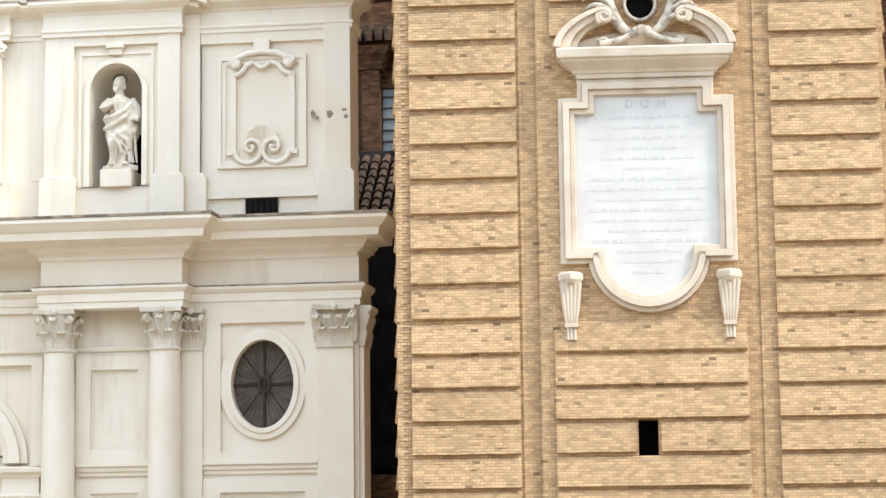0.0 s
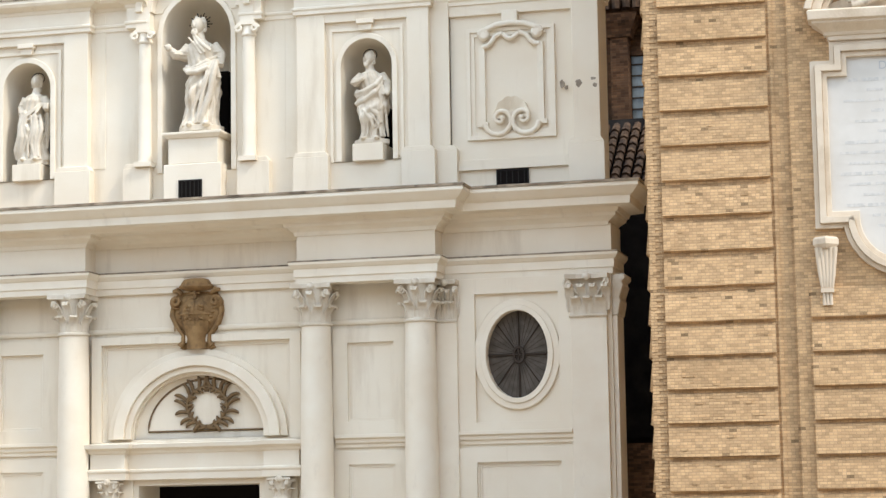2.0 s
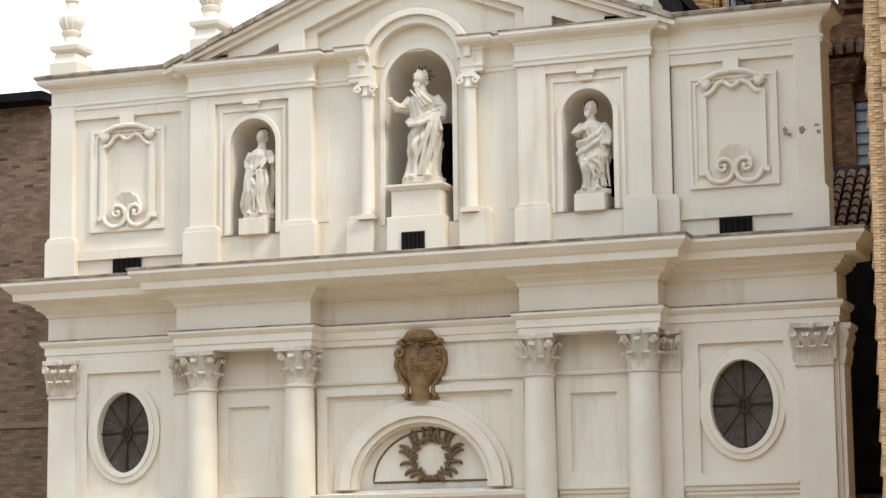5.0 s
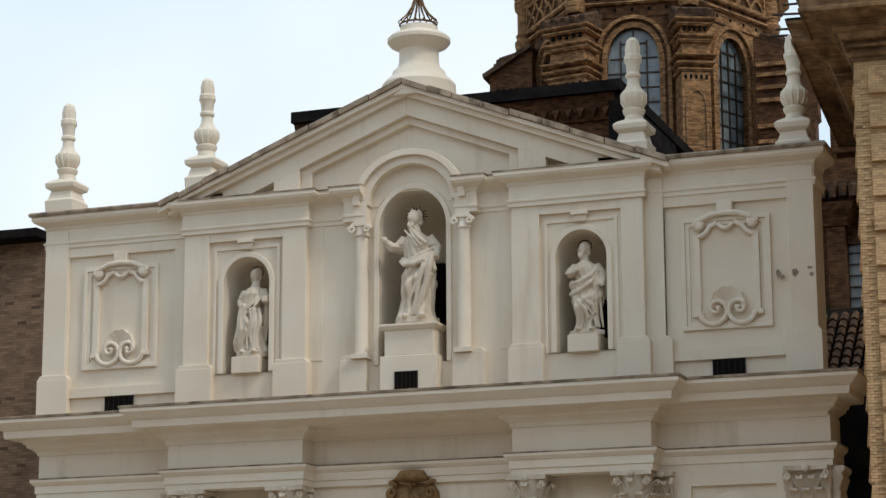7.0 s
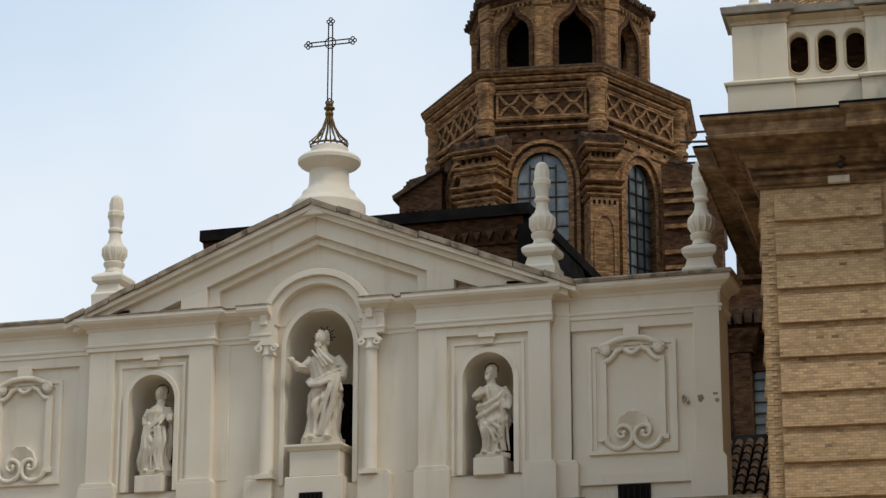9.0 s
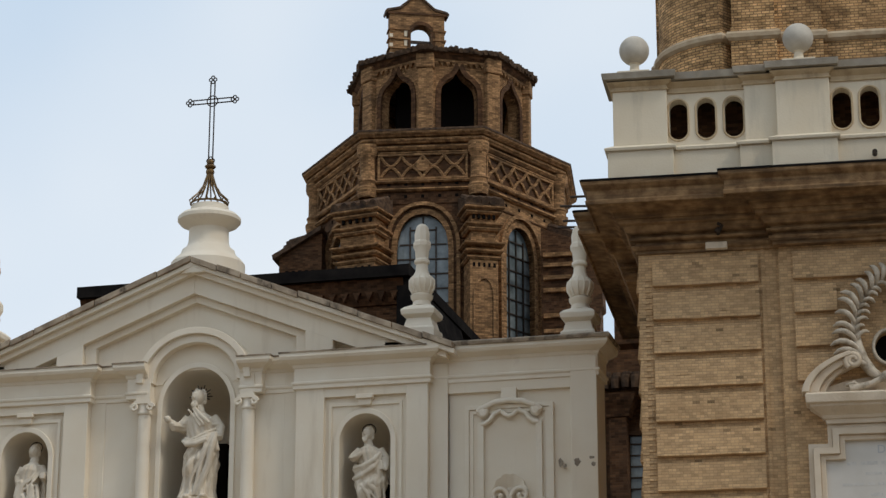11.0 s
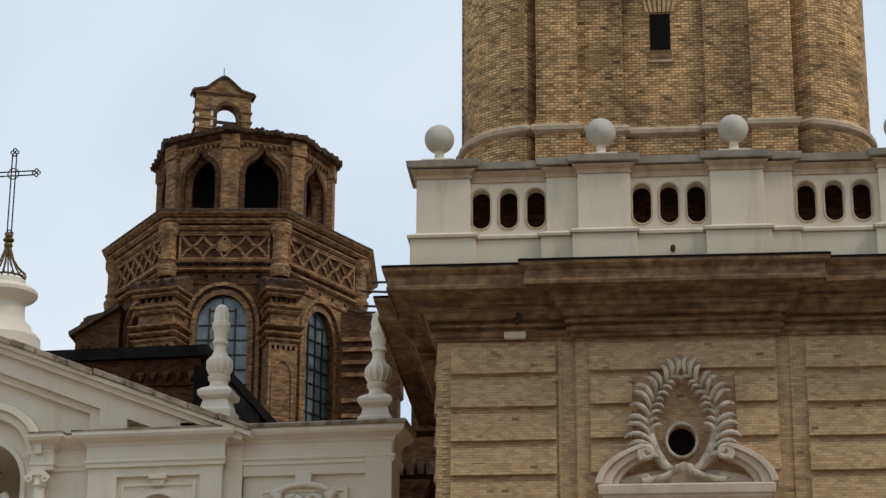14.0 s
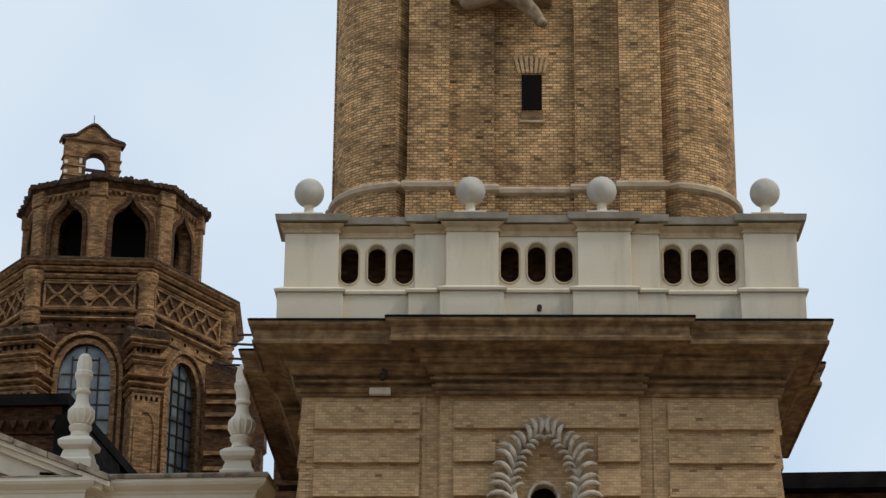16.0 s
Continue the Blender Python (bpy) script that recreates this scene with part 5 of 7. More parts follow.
    ob = part(name, s, STATUE, None, "", m=pose(FX + x, FY + y, z))
    rm = ob.modifiers.new("carve", "REMESH")
    rm.mode, rm.voxel_size, rm.use_smooth_shade = "VOXEL", 0.013, True
    return ob

tagged(statue("statue", -3.88, 0.12, 10.14, 2.02, 5, "robe"), "white stone figure in a pleated robe, in a niche", "statue", "statues in the niches")
tagged(statue("statue", 4.04, 0.12, 10.14, 2.02, 9, "book"), "white stone bearded figure wrapped in a mantle, in a niche", "statue", "statues in the niches")
tagged(statue("statue", 0.14, 0.12, 10.66, 2.56, 14, "large"), "large white stone draped figure on a tall plinth", "statue", "statues in the niches")
for x, w, z0, z1, zc in ((-3.90, 0.34, 9.70, 10.08, None), (4.02, 0.34, 9.70, 10.08, None)):
    p = thing("statue_plinth", pose(FX + x, FY + 0.1, z0), "plain cream stucco plinth under a statue", "plinth", "plinths under the statues")
    part("block", Shape().box(-w, w, -0.35, 0.55, 0, z1 - z0), STUCCO, p, bevel=0.015)
p = thing("statue_plinth", pose(FX + 0.08, FY + 0.1, 8.95), "tall moulded cream plinth under the large statue", "plinth")
part("block", Shape().box(-0.58, 0.58, -0.42, 0.5, 0.9, 1.49).box(-0.68, 0.66, -0.45, 0.5, 0, 0.9), STUCCO, p, bevel=0.02)
part("cap", Shape().sweep([(-0.58, 0.5), (-0.58, -0.42), (0.58, -0.42), (0.58, 0.5)], [(-0.5, 1.47), (0.03, 1.47), (0.08, 1.53), (0.10, 1.55), (0.10, 1.60), (-0.5, 1.63)]), TRIM, p, bevel=0.01)

# broken plaster on the right wing
DAMAGE = material("bare_patched_plaster", (0.36, 0.30, 0.23), (0.22, 0.175, 0.13), scale=9, bump=0.6, fine=25)
random.seed(12)
for x, z, w, h, y in ((8.24, 11.13, 0.13, 0.20, 0.0), (8.33, 11.05, 0.10, 0.10, 0.0), (8.60, 11.12, 0.16, 0.20, -0.05), (8.92, 11.20, 0.16, 0.07, -0.05), (8.95, 11.06, 0.12, 0.10, -0.05)):
    pts = [(x + w / 2 * math.cos(radians(a)) * random.uniform(0.6, 1.1), z + h / 2 * math.sin(radians(a)) * random.uniform(0.6, 1.1)) for a in range(0, 360, 30)]
    part("broken_plaster", Shape().prism(pts, y - 0.006, y + 0.01), DAMAGE, facade)


# ---- the bell tower ----
TX, TY, TURNED = -3.0, 42.0, 4.0
TOWER = pose(TX, TY, 0, 0, 0, TURNED)
U0, U1, UC = -3.77, 5.45, 0.84
tower = thing("bell_tower", TOWER, "tan brick bell tower with banded rustication", "tower")
for x0, x1 in ((U0, -1.08), (2.76, U1)):
    part("corner_bay_wall", Shape().box(x0, x1, 0.0, 1.0, 0, 15.4), BRICK, tower)
s = Shape().box(U0, U1, 1.0, 9.2, 0, 15.4)
part("rear_wall", s, BRICK, tower)
s = Shape()
slit = [(0.70, 3.58), (0.82, 3.58), (0.95, 3.58), (1.07, 3.58), (1.07, 3.95), (1.07, 4.32), (0.95, 4.32), (0.82, 4.32), (0.70, 4.32), (0.70, 3.95)]
part("centre_bay_wall", Shape().ring(to_rect(slit, -1.08, 2.76, 2.6, 5.6), slit, -0.10, 0.6), BRICK, tower)
round_hole = arc(0.91, 12.18, 0.26, 0.30, 0, 360, 25)[:-1]
part("centre_bay_wall", Shape().ring(to_rect(round_hole, -1.08, 2.76, 11.0, 13.9), round_hole, -0.10, 0.6), BRICK, tower)
for z0, z1 in ((0, 2.6), (5.6, 11.0), (13.9, 15.4)):
    part("centre_bay_wall", Shape().box(-1.08, 2.76, -0.10, 0.6, z0, z1), BRICK, tower)
# Black blocks close slit and oculus: the darkness is in their colour.
part("slit_black", Shape().box(0.6, 1.2, 0.6, 0.7, 3.4, 4.5), DARK, tower, "black block painting the dark of the slit opening")
part("oculus_black", Shape().box(0.5, 1.4, 0.10, 0.7, 11.8, 12.7), DARK, tower, "black block painting the dark of the round opening")
part("slit_sill", Shape().box(0.66, 1.12, -0.15, 0.1, 3.53, 3.58), PLAQUE, tower, bevel=0.01)
for k in range(7):
    x = 0.885 + (k - 3) * 0.075
    part("lintel_brick", Shape().prism([(x - 0.028, 4.34), (x + 0.028, 4.34), (x + 0.03 + (k - 3) * 0.022, 4.72), (x - 0.03 + (k - 3) * 0.022, 4.72)], -0.155, -0.08), BRICKP, tower)
# joint between the bays
for x0, x1 in ((-1.42, -1.36), (3.02, 3.08)):
    part("bay_strip", Shape().box(x0, x1, -0.03, 0.02, 0, 14.3), BRICK, tower)

# banded rustication: long panels, each proud at its lower edge
def band_mesh(w, h=0.54):
    s = Shape()
    lo, hi, c = -0.095, -0.045, 0.006
    random.seed(int(w * 100))
    n = max(3, int(w / 0.28))
    low = [(w * i / n, random.uniform(-0.008, 0.008)) for i in range(n + 1)]
    vs = [(x, lo + c, z) for x, z in low] + [(x, lo, z + c) for x, z in low] + [(x, hi, h) for x, z in low] + [(x, 0.02, h + 0.02) for x, z in low] + [(x, 0.02, z) for x, z in low]
    k = n + 1
    fs = [(r * k + i, r * k + i + 1, (r + 1) * k + i + 1, (r + 1) * k + i) for r in range(4) for i in range(n)]
    fs += [(i + 1, i, 4 * k + i, 4 * k + i + 1) for i in range(n)]
    fs += [(0, k, 2 * k, 3 * k, 4 * k), (n, 4 * k + n, 3 * k + n, 2 * k + n, k + n)]
    s.add(vs, fs)
    return s

def band(mesh, x, y, z, r=0):
    ob = new("rustication_panel", mesh)
    ob.parent = tower
    ob.matrix_basis = pose(x, y, z, 0, 0, r)
    return ob

def band_data(w):
    first = part("rustication_panel", band_mesh(w), BRICKP, tower)
    me = first.data
    bpy.data.objects.remove(first)
    return me

wide, mid, short, slot_a, slot_b = band_data(2.03), band_data(3.56), band_data(0.80), band_data(1.47), band_data(1.62)
COURSES = [13.60 - 0.668 * k for k in range(12)] + [5.59 - 0.628 * k for k in range(9)]
for z in COURSES:
    band(wide, -3.50, 0.0, z)
    band(wide, 3.32, 0.0, z)
    if 3.5 < z < 4.0:
        band(slot_a, -0.81, -0.10, z)
        band(slot_b, 1.12, -0.10, z)
    elif z < 6.2 or z > 13.5:
        band(mid, -0.81, -0.10, z)
    elif z > 11.2:
        band(short, -0.81, -0.10, z)
        band(short, 1.95, -0.10, z)
    band(wide, U0, 2.4, z, -90)
    band(wide, U0, 8.9, z, -90)
    band(wide, U1, 0.3, z, 90)

# brick ends along the tower's corners, each course by itself, and loose or swollen bricks on the bands
random.seed(31)
def brick_data(l, d=0.09, h=0.0555):
    ob = part("brick", Shape().box(-l / 2, l / 2, 0.0, d, 0.0, h), BRICKP, None)
    me = ob.data
    bpy.data.objects.remove(ob)
    return me

header, stretcher = brick_data(0.12), brick_data(0.24)
for k in range(206):
    ob = new("brick", header if k % 2 else stretcher)
    ob.parent = tower
    ob.matrix_basis = pose(U0 - random.uniform(0.0, 0.016) + (0.06 if k % 2 else 0.12), -0.008 - random.uniform(0.0, 0.010), 2.3 + k * 0.056)
for k in range(120):
    z = random.choice(COURSES[:18])
    x = random.uniform(-3.35, -1.65) if random.random() < 0.6 else random.uniform(3.45, 5.2)
    ob = new("brick", header if random.random() < 0.7 else stretcher)
    ob.parent = tower
    up = random.choice((0, 1, 2, 4, 6, 8)) * 0.056
    ob.matrix_basis = pose(x, -0.098 + up * 0.093 - random.uniform(0.0, 0.012), z + 0.006 + up)

# great cornice of the tower, breaking forward over the middle bays
box_path = [(U0, 9.2), (U0, 8.6), (U0 - 0.38, 8.6), (U0 - 0.38, 1.9), (U0, 1.9), (U0, 0.0), (-1.12, 0.0), (-1.12, -0.22), (2.80, -0.22), (2.80, 0.0), (U1, 0.0), (U1, 2.7), (U1 + 0.22, 2.7), (U1 + 0.22, 6.5), (U1, 6.5), (U1, 9.2)]
s = Shape()
s.sweep(box_path, [(-0.3, 14.26), (0.05, 14.26), (0.05, 14.32), (0.09, 14.34), (0.12, 14.39), (0.12, 14.43), (0.05, 14.45), (0.05, 14.50), (0.15, 14.52), (0.16, 14.57), (0.08, 14.59), (0.08, 14.64), (0.20, 14.66), (0.26, 14.76), (0.26, 14.79), (0.34, 14.81), (0.36, 14.90), (-0.3, 14.9)])
part("cornice_bed", s, CORNICE, tower, bevel=0.012)
s = Shape()
s.sweep(box_path, [(-0.6, 14.895), (0.40, 14.90), (0.44, 15.02), (0.50, 15.06), (0.86, 15.10), (0.87, 15.06), (0.91, 15.06), (0.92, 15.14), (0.89, 15.16), (0.89, 15.34), (0.93, 15.37), (0.99, 15.43), (1.0, 15.50), (0.97, 15.52), (-0.6, 15.58)])
part("cornice_crown", s, CORNICE, tower, "deep brown plaster cornice", bevel=0.012)
s = Shape()
s.sweep(box_path, [(-0.5, 15.575), (0.96, 15.522), (1.005, 15.50), (1.01, 15.535), (0.97, 15.56), (-0.5, 15.60)])
part("cornice_flashing", s, DARKROOF, tower, "thin dark capping")
part("terrace", Shape().box(U0 - 0.4, U1 + 0.4, -0.4, 9.6, 15.45, 15.62), CORNICE, tower)
part("repair_block", Shape().box(-2.46, -2.04, -0.16, 0.1, 14.28, 14.42), PLAQUE, tower, "pale mortar repair", bevel=0.02)
part("iron_bracket", Shape().tube([(-2.22, -0.1, 14.56), (-2.18, -0.24, 14.60), (-2.12, -0.26, 14.70), (-2.20, -0.24, 14.76)], 0.035, 7).ball(-2.2, -0.24, 14.62, 0.07, 0.05, 0.06, 8, 6), IRON, tower, "small rusted iron bracket")

# balustrade
MOULD = material("tan_stained_moulding", (0.46, 0.335, 0.195), (0.58, 0.45, 0.29), scale=2.5, bump=0.3, fine=18, stain=(0.24, 0.165, 0.09), stain_scale=(3, 3, 1), stain_at=(0.5, 0.8))
bal = thing("balustrade", TOWER @ pose(0, 0, 15.58), "white rendered balustrade with slotted panels", "balustrade")
BY = -0.45
ZP, ZT = 0.76, 2.28
def pedestal(x0, x1, y=BY, depth=1.05, cap=True, name="pedestal"):
    p = part(name, Shape().box(x0, x1, y, y + depth, ZP, ZT - 0.34), WHITE, bal, bevel=0.012)
    part("plinth", Shape().box(x0 - 0.11, x1 + 0.11, y - 0.11, y + depth + 0.1, -0.05, ZP - 0.1).sweep([(x0, y + depth), (x0, y), (x1, y), (x1, y + depth)], [(-0.3, ZP - 0.11), (0.16, ZP - 0.11), (0.175, ZP - 0.05), (0.08, ZP), (0.02, ZP + 0.03), (-0.3, ZP + 0.03)]), WHITE, p, bevel=0.01)
    part("moulding", Shape().sweep([(x0, y + depth), (x0, y), (x1, y), (x1, y + depth)], [(-0.3, ZT - 0.36), (0.035, ZT - 0.36), (0.035, ZT - 0.325), (0.005, ZT - 0.32), (0.01, ZT - 0.27), (0.07, ZT - 0.22), (0.10, ZT - 0.195), (0.10, ZT - 0.175), (0.02, ZT - 0.17), (0.02, ZT - 0.15), (-0.3, ZT - 0.15)]), MOULD, p, "tan stained moulding", bevel=0.006)
    part("cap", Shape().sweep([(x0, y + depth), (x0, y), (x1, y), (x1, y + depth)], [(-0.45, ZT - 0.15), (0.18, ZT - 0.15), (0.20, ZT - 0.02), (0.15, ZT), (-0.45, ZT + 0.02)]), GREYCAP, p, "grey weathered capstone", bevel=0.008)
    return p

for x0, x1 in ((-4.16, -3.10), (-0.98, 0.05), (1.60, 2.64), (4.86, 5.90)):
    pedestal(x0, x1, BY - 0.10 if -2 < x0 < 3 else BY)
for x0, x1 in ((-1.60, -0.97), (2.63, 3.20)):
    pedestal(x0, x1, BY + 0.05, 0.7, name="half_pedestal")

def slots(xa, xb, y, centres, w=0.178):
    """A pierced panel between pedestals."""
    s = Shape()
    edges = [xa] + [(a + b) / 2 for a, b in zip(centres, centres[1:])] + [xb]
    z0, z1 = 0.90, 1.72
    for c, x0, x1 in zip(centres, edges, edges[1:]):
        hole = arc(c, z0 + w, w, w, 180, 360, 9) + arc(c, z1 - w, w, w, 0, 180, 9)
        s.ring(to_rect(hole, x0, x1, 0.72, 1.86), hole, y, y + 0.24)
    p = part("pierced_panel", s, WHITE, bal)
    for c in centres:
        hole = arc(c, z0 + w, w, w, 180, 360, 9) + arc(c, z1 - w, w, w, 0, 180, 9)
        part("slot_rim", Shape().ring(grown(hole, 0.04), hole, y - 0.02, y + 0.01), MOULD, p, bevel=0.01)
    part("plinth", Shape().box(xa, xb, y - 0.075, y + 0.4, -0.05, 0.66).sweep([(xa, y), (xb, y)], [(-0.2, 0.65), (0.12, 0.65), (0.13, 0.71), (0.05, 0.76), (-0.2, 0.77)]), WHITE, p, bevel=0.006)
    part("moulding", Shape().sweep([(xa, y), (xb, y)], [(-0.3, 1.86), (0.035, 1.86), (0.035, 1.90), (0.005, 1.905), (0.01, 1.97), (0.08, 2.04), (0.10, 2.06), (0.10, 2.08), (0.02, 2.085), (0.02, 2.11), (-0.3, 2.11)]), MOULD, p)
    part("cap", Shape().sweep([(xa, y), (xb, y)], [(-0.5, 2.10), (0.17, 2.10), (0.19, 2.24), (0.14, 2.26), (-0.5, 2.27)]), GREYCAP, p)

slots(-3.12, -1.58, BY + 0.12, (-2.89, -2.35, -1.81))
slots(0.04, 1.61, BY + 0.02, (0.27, 0.80, 1.33))
slots(3.18, 4.88, BY + 0.12, (3.47, 4.00, 4.54))
# Added wall behind the slots; its dark brick stands for their shade.
part("inner_wall", Shape().box(-3.1, 4.9, 0.40, 0.48, -0.03, 1.95), DOMEB, bal, "added brick wall behind the slots, shade put in its dark colour")
# Added unseen lid: keeps light from above out, so the slots stay dark.
part("slot_shade_lid", Shape().box(-3.1, 4.9, -0.12, 0.48, 1.96, 2.04), CORNICE, bal)
part("drain_spout", Shape().tube([(0.84, BY - 0.1, 0.30), (0.84, BY - 0.32, 0.28)], 0.05, 10), IRON, bal)
for x, sgn in ((U0 - 0.45, 1), (U1 + 0.33, -1)):
    part("side_parapet", Shape().box(x, x + 0.14, 0.5, 9.4, -0.05, 2.1), WHITE, bal, bevel=0.01)
part("rear_parapet", Shape().box(U0 - 0.3, U1 + 0.3, 9.3, 9.5, -0.05, 2.1), WHITE, bal)

ball = None
for x, y in ((-3.75, -0.02), (-0.51, -0.12), (2.11, -0.12), (5.37, -0.02)):
    m = TOWER @ pose(x, y, 15.58 + ZT + 0.05)
    if ball is None:
        ball = thing("stone_ball", m, "pale stone ball on a small foot on the balustrade", "stone ball", "balls on the balustrade")
        part("foot", Shape().box(-0.32, 0.32, -0.32, 0.32, -0.01, 0.08).lathe([(0.2, 0.08), (0.18, 0.12), (0.10, 0.19), (0.09, 0.30), (0.13, 0.36)], 0, 0, 0, 20), WHITE, ball, bevel=0.008)
        part("sphere", Shape().ball(0, 0, 0.61, 0.30, n=32, k=20), BALL, ball, smooth=True)
    else:
        copy_thing(ball, m)

# upper shaft with rounded corners and stepped faces
ROLL = material("pale_worn_moulding", (0.52, 0.41, 0.28), (0.40, 0.29, 0.18), scale=4, bump=0.5, fine=14, stain=(0.30, 0.19, 0.10), stain_scale=(2, 2, 3), stain_at=(0.5, 0.75))
def shaft_plan(notched=True):
    half = [(0.80, 0.34), (0.80, 0.18), (1.68, 0.18), (1.68, 0.0), (2.50, 0.0)] + ([(2.50, 0.30)] if notched else [(2.50, 0.15), (2.84, 0.15)])
    corner = [(2.62 + 1.46 * math.cos(radians(a)), 1.62 + 1.56 * math.sin(radians(a))) for a in range(-82 if notched else -74, -7, 8)]
    side = half + corner
    side = [(-x, y) for x, y in half[::-1]] + side
    pts, H = [], 4.08
    for q in range(4):
        for x, y in side:
            vx, vy = x, y - H
            ca, sa = (1, 0, -1, 0)[q], (0, 1, 0, -1)[q]
            pts.append((vx * ca - vy * sa, vx * sa + vy * ca))
    return pts

SC = (0.70, 4.65)
plan = [(x * 1.045 + SC[0] + 0.09, y * 1.025 + SC[1] + 0.1) for x, y in shaft_plan()]
shaft = part("upper_shaft", Shape().slab(plan, 15.6, 34.0), SHAFTB, tower, "brick upper shaft with rounded corners")
base_plan = [(x * 1.045 + SC[0] + 0.09, y * 1.025 + SC[1] + 0.1) for x, y in shaft_plan()]
s = Shape()
s.sweep(base_plan, [(-0.2, 17.9), (0.03, 17.9), (0.03, 18.80), (0.02, 18.86), (0.04, 18.92), (0.05, 19.0), (0.03, 19.07), (0.02, 19.12), (-0.2, 19.14)], True)
part("shaft_base", s, SHAFTB, shaft)
s = Shape()
s.sweep(base_plan, [(-0.1, 18.80), (0.05, 18.82), (0.11, 18.87), (0.12, 18.95), (0.08, 19.01), (-0.1, 19.05)], True)
part("base_roll", s, ROLL, shaft, "pale rounded string moulding")
wz0, wz1, wx = 20.75, 21.55, 0.74
# No opening is cut: a black box paints the unlit window.
part("shaft_window", Shape().box(wx - 0.21, wx + 0.21, 0.885, 0.93, wz0, wz1), DARK, shaft, "black box painting the dark of a window opening")
part("window_board", Shape().box(wx - 0.23, wx + 0.23, 0.87, 0.95, wz0 - 0.24, wz0 - 0.02), CORNICE, shaft, "brown board under the opening", bevel=0.008)
part("window_sill", Shape().box(wx - 0.27, wx + 0.27, 0.84, 0.95, wz0 - 0.30, wz0 - 0.245), ROLL, shaft, bevel=0.01)
for k in range(7):
    x = wx + (k - 3) * 0.085
    part("lintel_brick", Shape().prism([(x - 0.03, wz1 + 0.04), (x + 0.03, wz1 + 0.04), (x + 0.034 + (k - 3) * 0.03, wz1 + 0.42), (x - 0.034 + (k - 3) * 0.03, wz1 + 0.42)], 0.87, 0.93), BRICKP, shaft)
# carved group high on the shaft
s = Shape()
s.tube([(-0.75, 0.55, 23.45), (-0.5, 0.45, 23.25), (-0.2, 0.4, 23.32), (0.15, 0.4, 23.5), (0.5, 0.4, 23.3), (0.82, 0.45, 22.98), (0.98, 0.5, 22.76)], [0.14, 0.19, 0.17, 0.22, 0.20, 0.15, 0.12], 10)
s.ball(0.98, 0.42, 22.74, 0.12, 0.14, 0.09, 10, 7)
s.ball(-0.55, 0.45, 23.22, 0.2, 0.16, 0.14, 10, 7)
s.tube([(-0.8, 0.5, 23.6), (0.0, 0.35, 23.9), (0.9, 0.5, 23.6)], [0.3, 0.45, 0.3], 10)
s.box(-0.9, 1.2, 0.55, 1.0, 23.35, 24.4)
RELIEF = material("weathered_relief_stone", (0.23, 0.155, 0.09), (0.38, 0.28, 0.18), scale=4, bump=0.5, fine=20, stain=(0.14, 0.09, 0.05), stain_scale=(5, 5, 4), stain_at=(0.48, 0.7))
carving = part("relief_carving", s, RELIEF, None, m=TOWER @ pose(-0.02, 0, -0.22))
rm = carving.modifiers.new("carve", "REMESH")
rm.mode, rm.voxel_size, rm.use_smooth_shade = "VOXEL", 0.03, True
tagged(carving, "worn pale stone relief carving on the tower shaft", "relief")

# ---- memorial plaque ----
plaque = thing("memorial_plaque", TOWER @ pose(0.97, -0.10, 0), "carved limestone memorial plaque with a marble slab", "plaque")
def plaque_outline(d=0.0):
    """The slab's edge: stepped shoulders above, a hanging half-round below."""
    w, sh, top = 1.335 + d, 0.97 + d, 10.42 + d
    pts = [(0.83 + d, 7.53 - d)]
    pts += [(w, 7.53 - d), (w, 10.06 + d), (sh, 10.06 + d), (sh, top), (-sh, top), (-sh, 10.06 + d), (-w, 10.06 + d), (-w, 7.53 - d), (-0.83 - d, 7.53 - d)]
    r = 0.83 + d
    pts += [(-r * math.cos(radians(a)), 7.40 - (0.80 + d) * math.sin(radians(a))) for a in range(0, 181, 10)]
    return pts
slab = part("slab", Shape().prism(plaque_outline(), -0.03, 0.05), MARBLE, plaque, "pale grey marble slab with worn lettering")
for d0, d1, y in ((0.0, 0.10, -0.12), (0.10, 0.22, -0.19), (0.22, 0.31, -0.10)):
    part("frame_moulding", Shape().ring(plaque_outline(d1), plaque_outline(d0), y, 0.05), PLAQUE, plaque, bevel=0.015)
part("frame_top", Shape().prism([(-1.28, 10.73), (1.28, 10.73), (1.32, 10.83), (-1.32, 10.83)], -0.16, 0.05), PLAQUE, plaque, bevel=0.015)
s = Shape().sweep([(-1.32, 0.05), (-1.32, -0.16), (1.32, -0.16), (1.32, 0.05)], [(-0.3, 10.82), (0.03, 10.82), (0.06, 10.88), (0.16, 10.95), (0.26, 11.02), (0.26, 11.06), (0.32, 11.08), (0.34, 11.24), (0.30, 11.27), (-0.3, 11.30)])
part("cornice", s, PLAQUE, plaque, bevel=0.01)
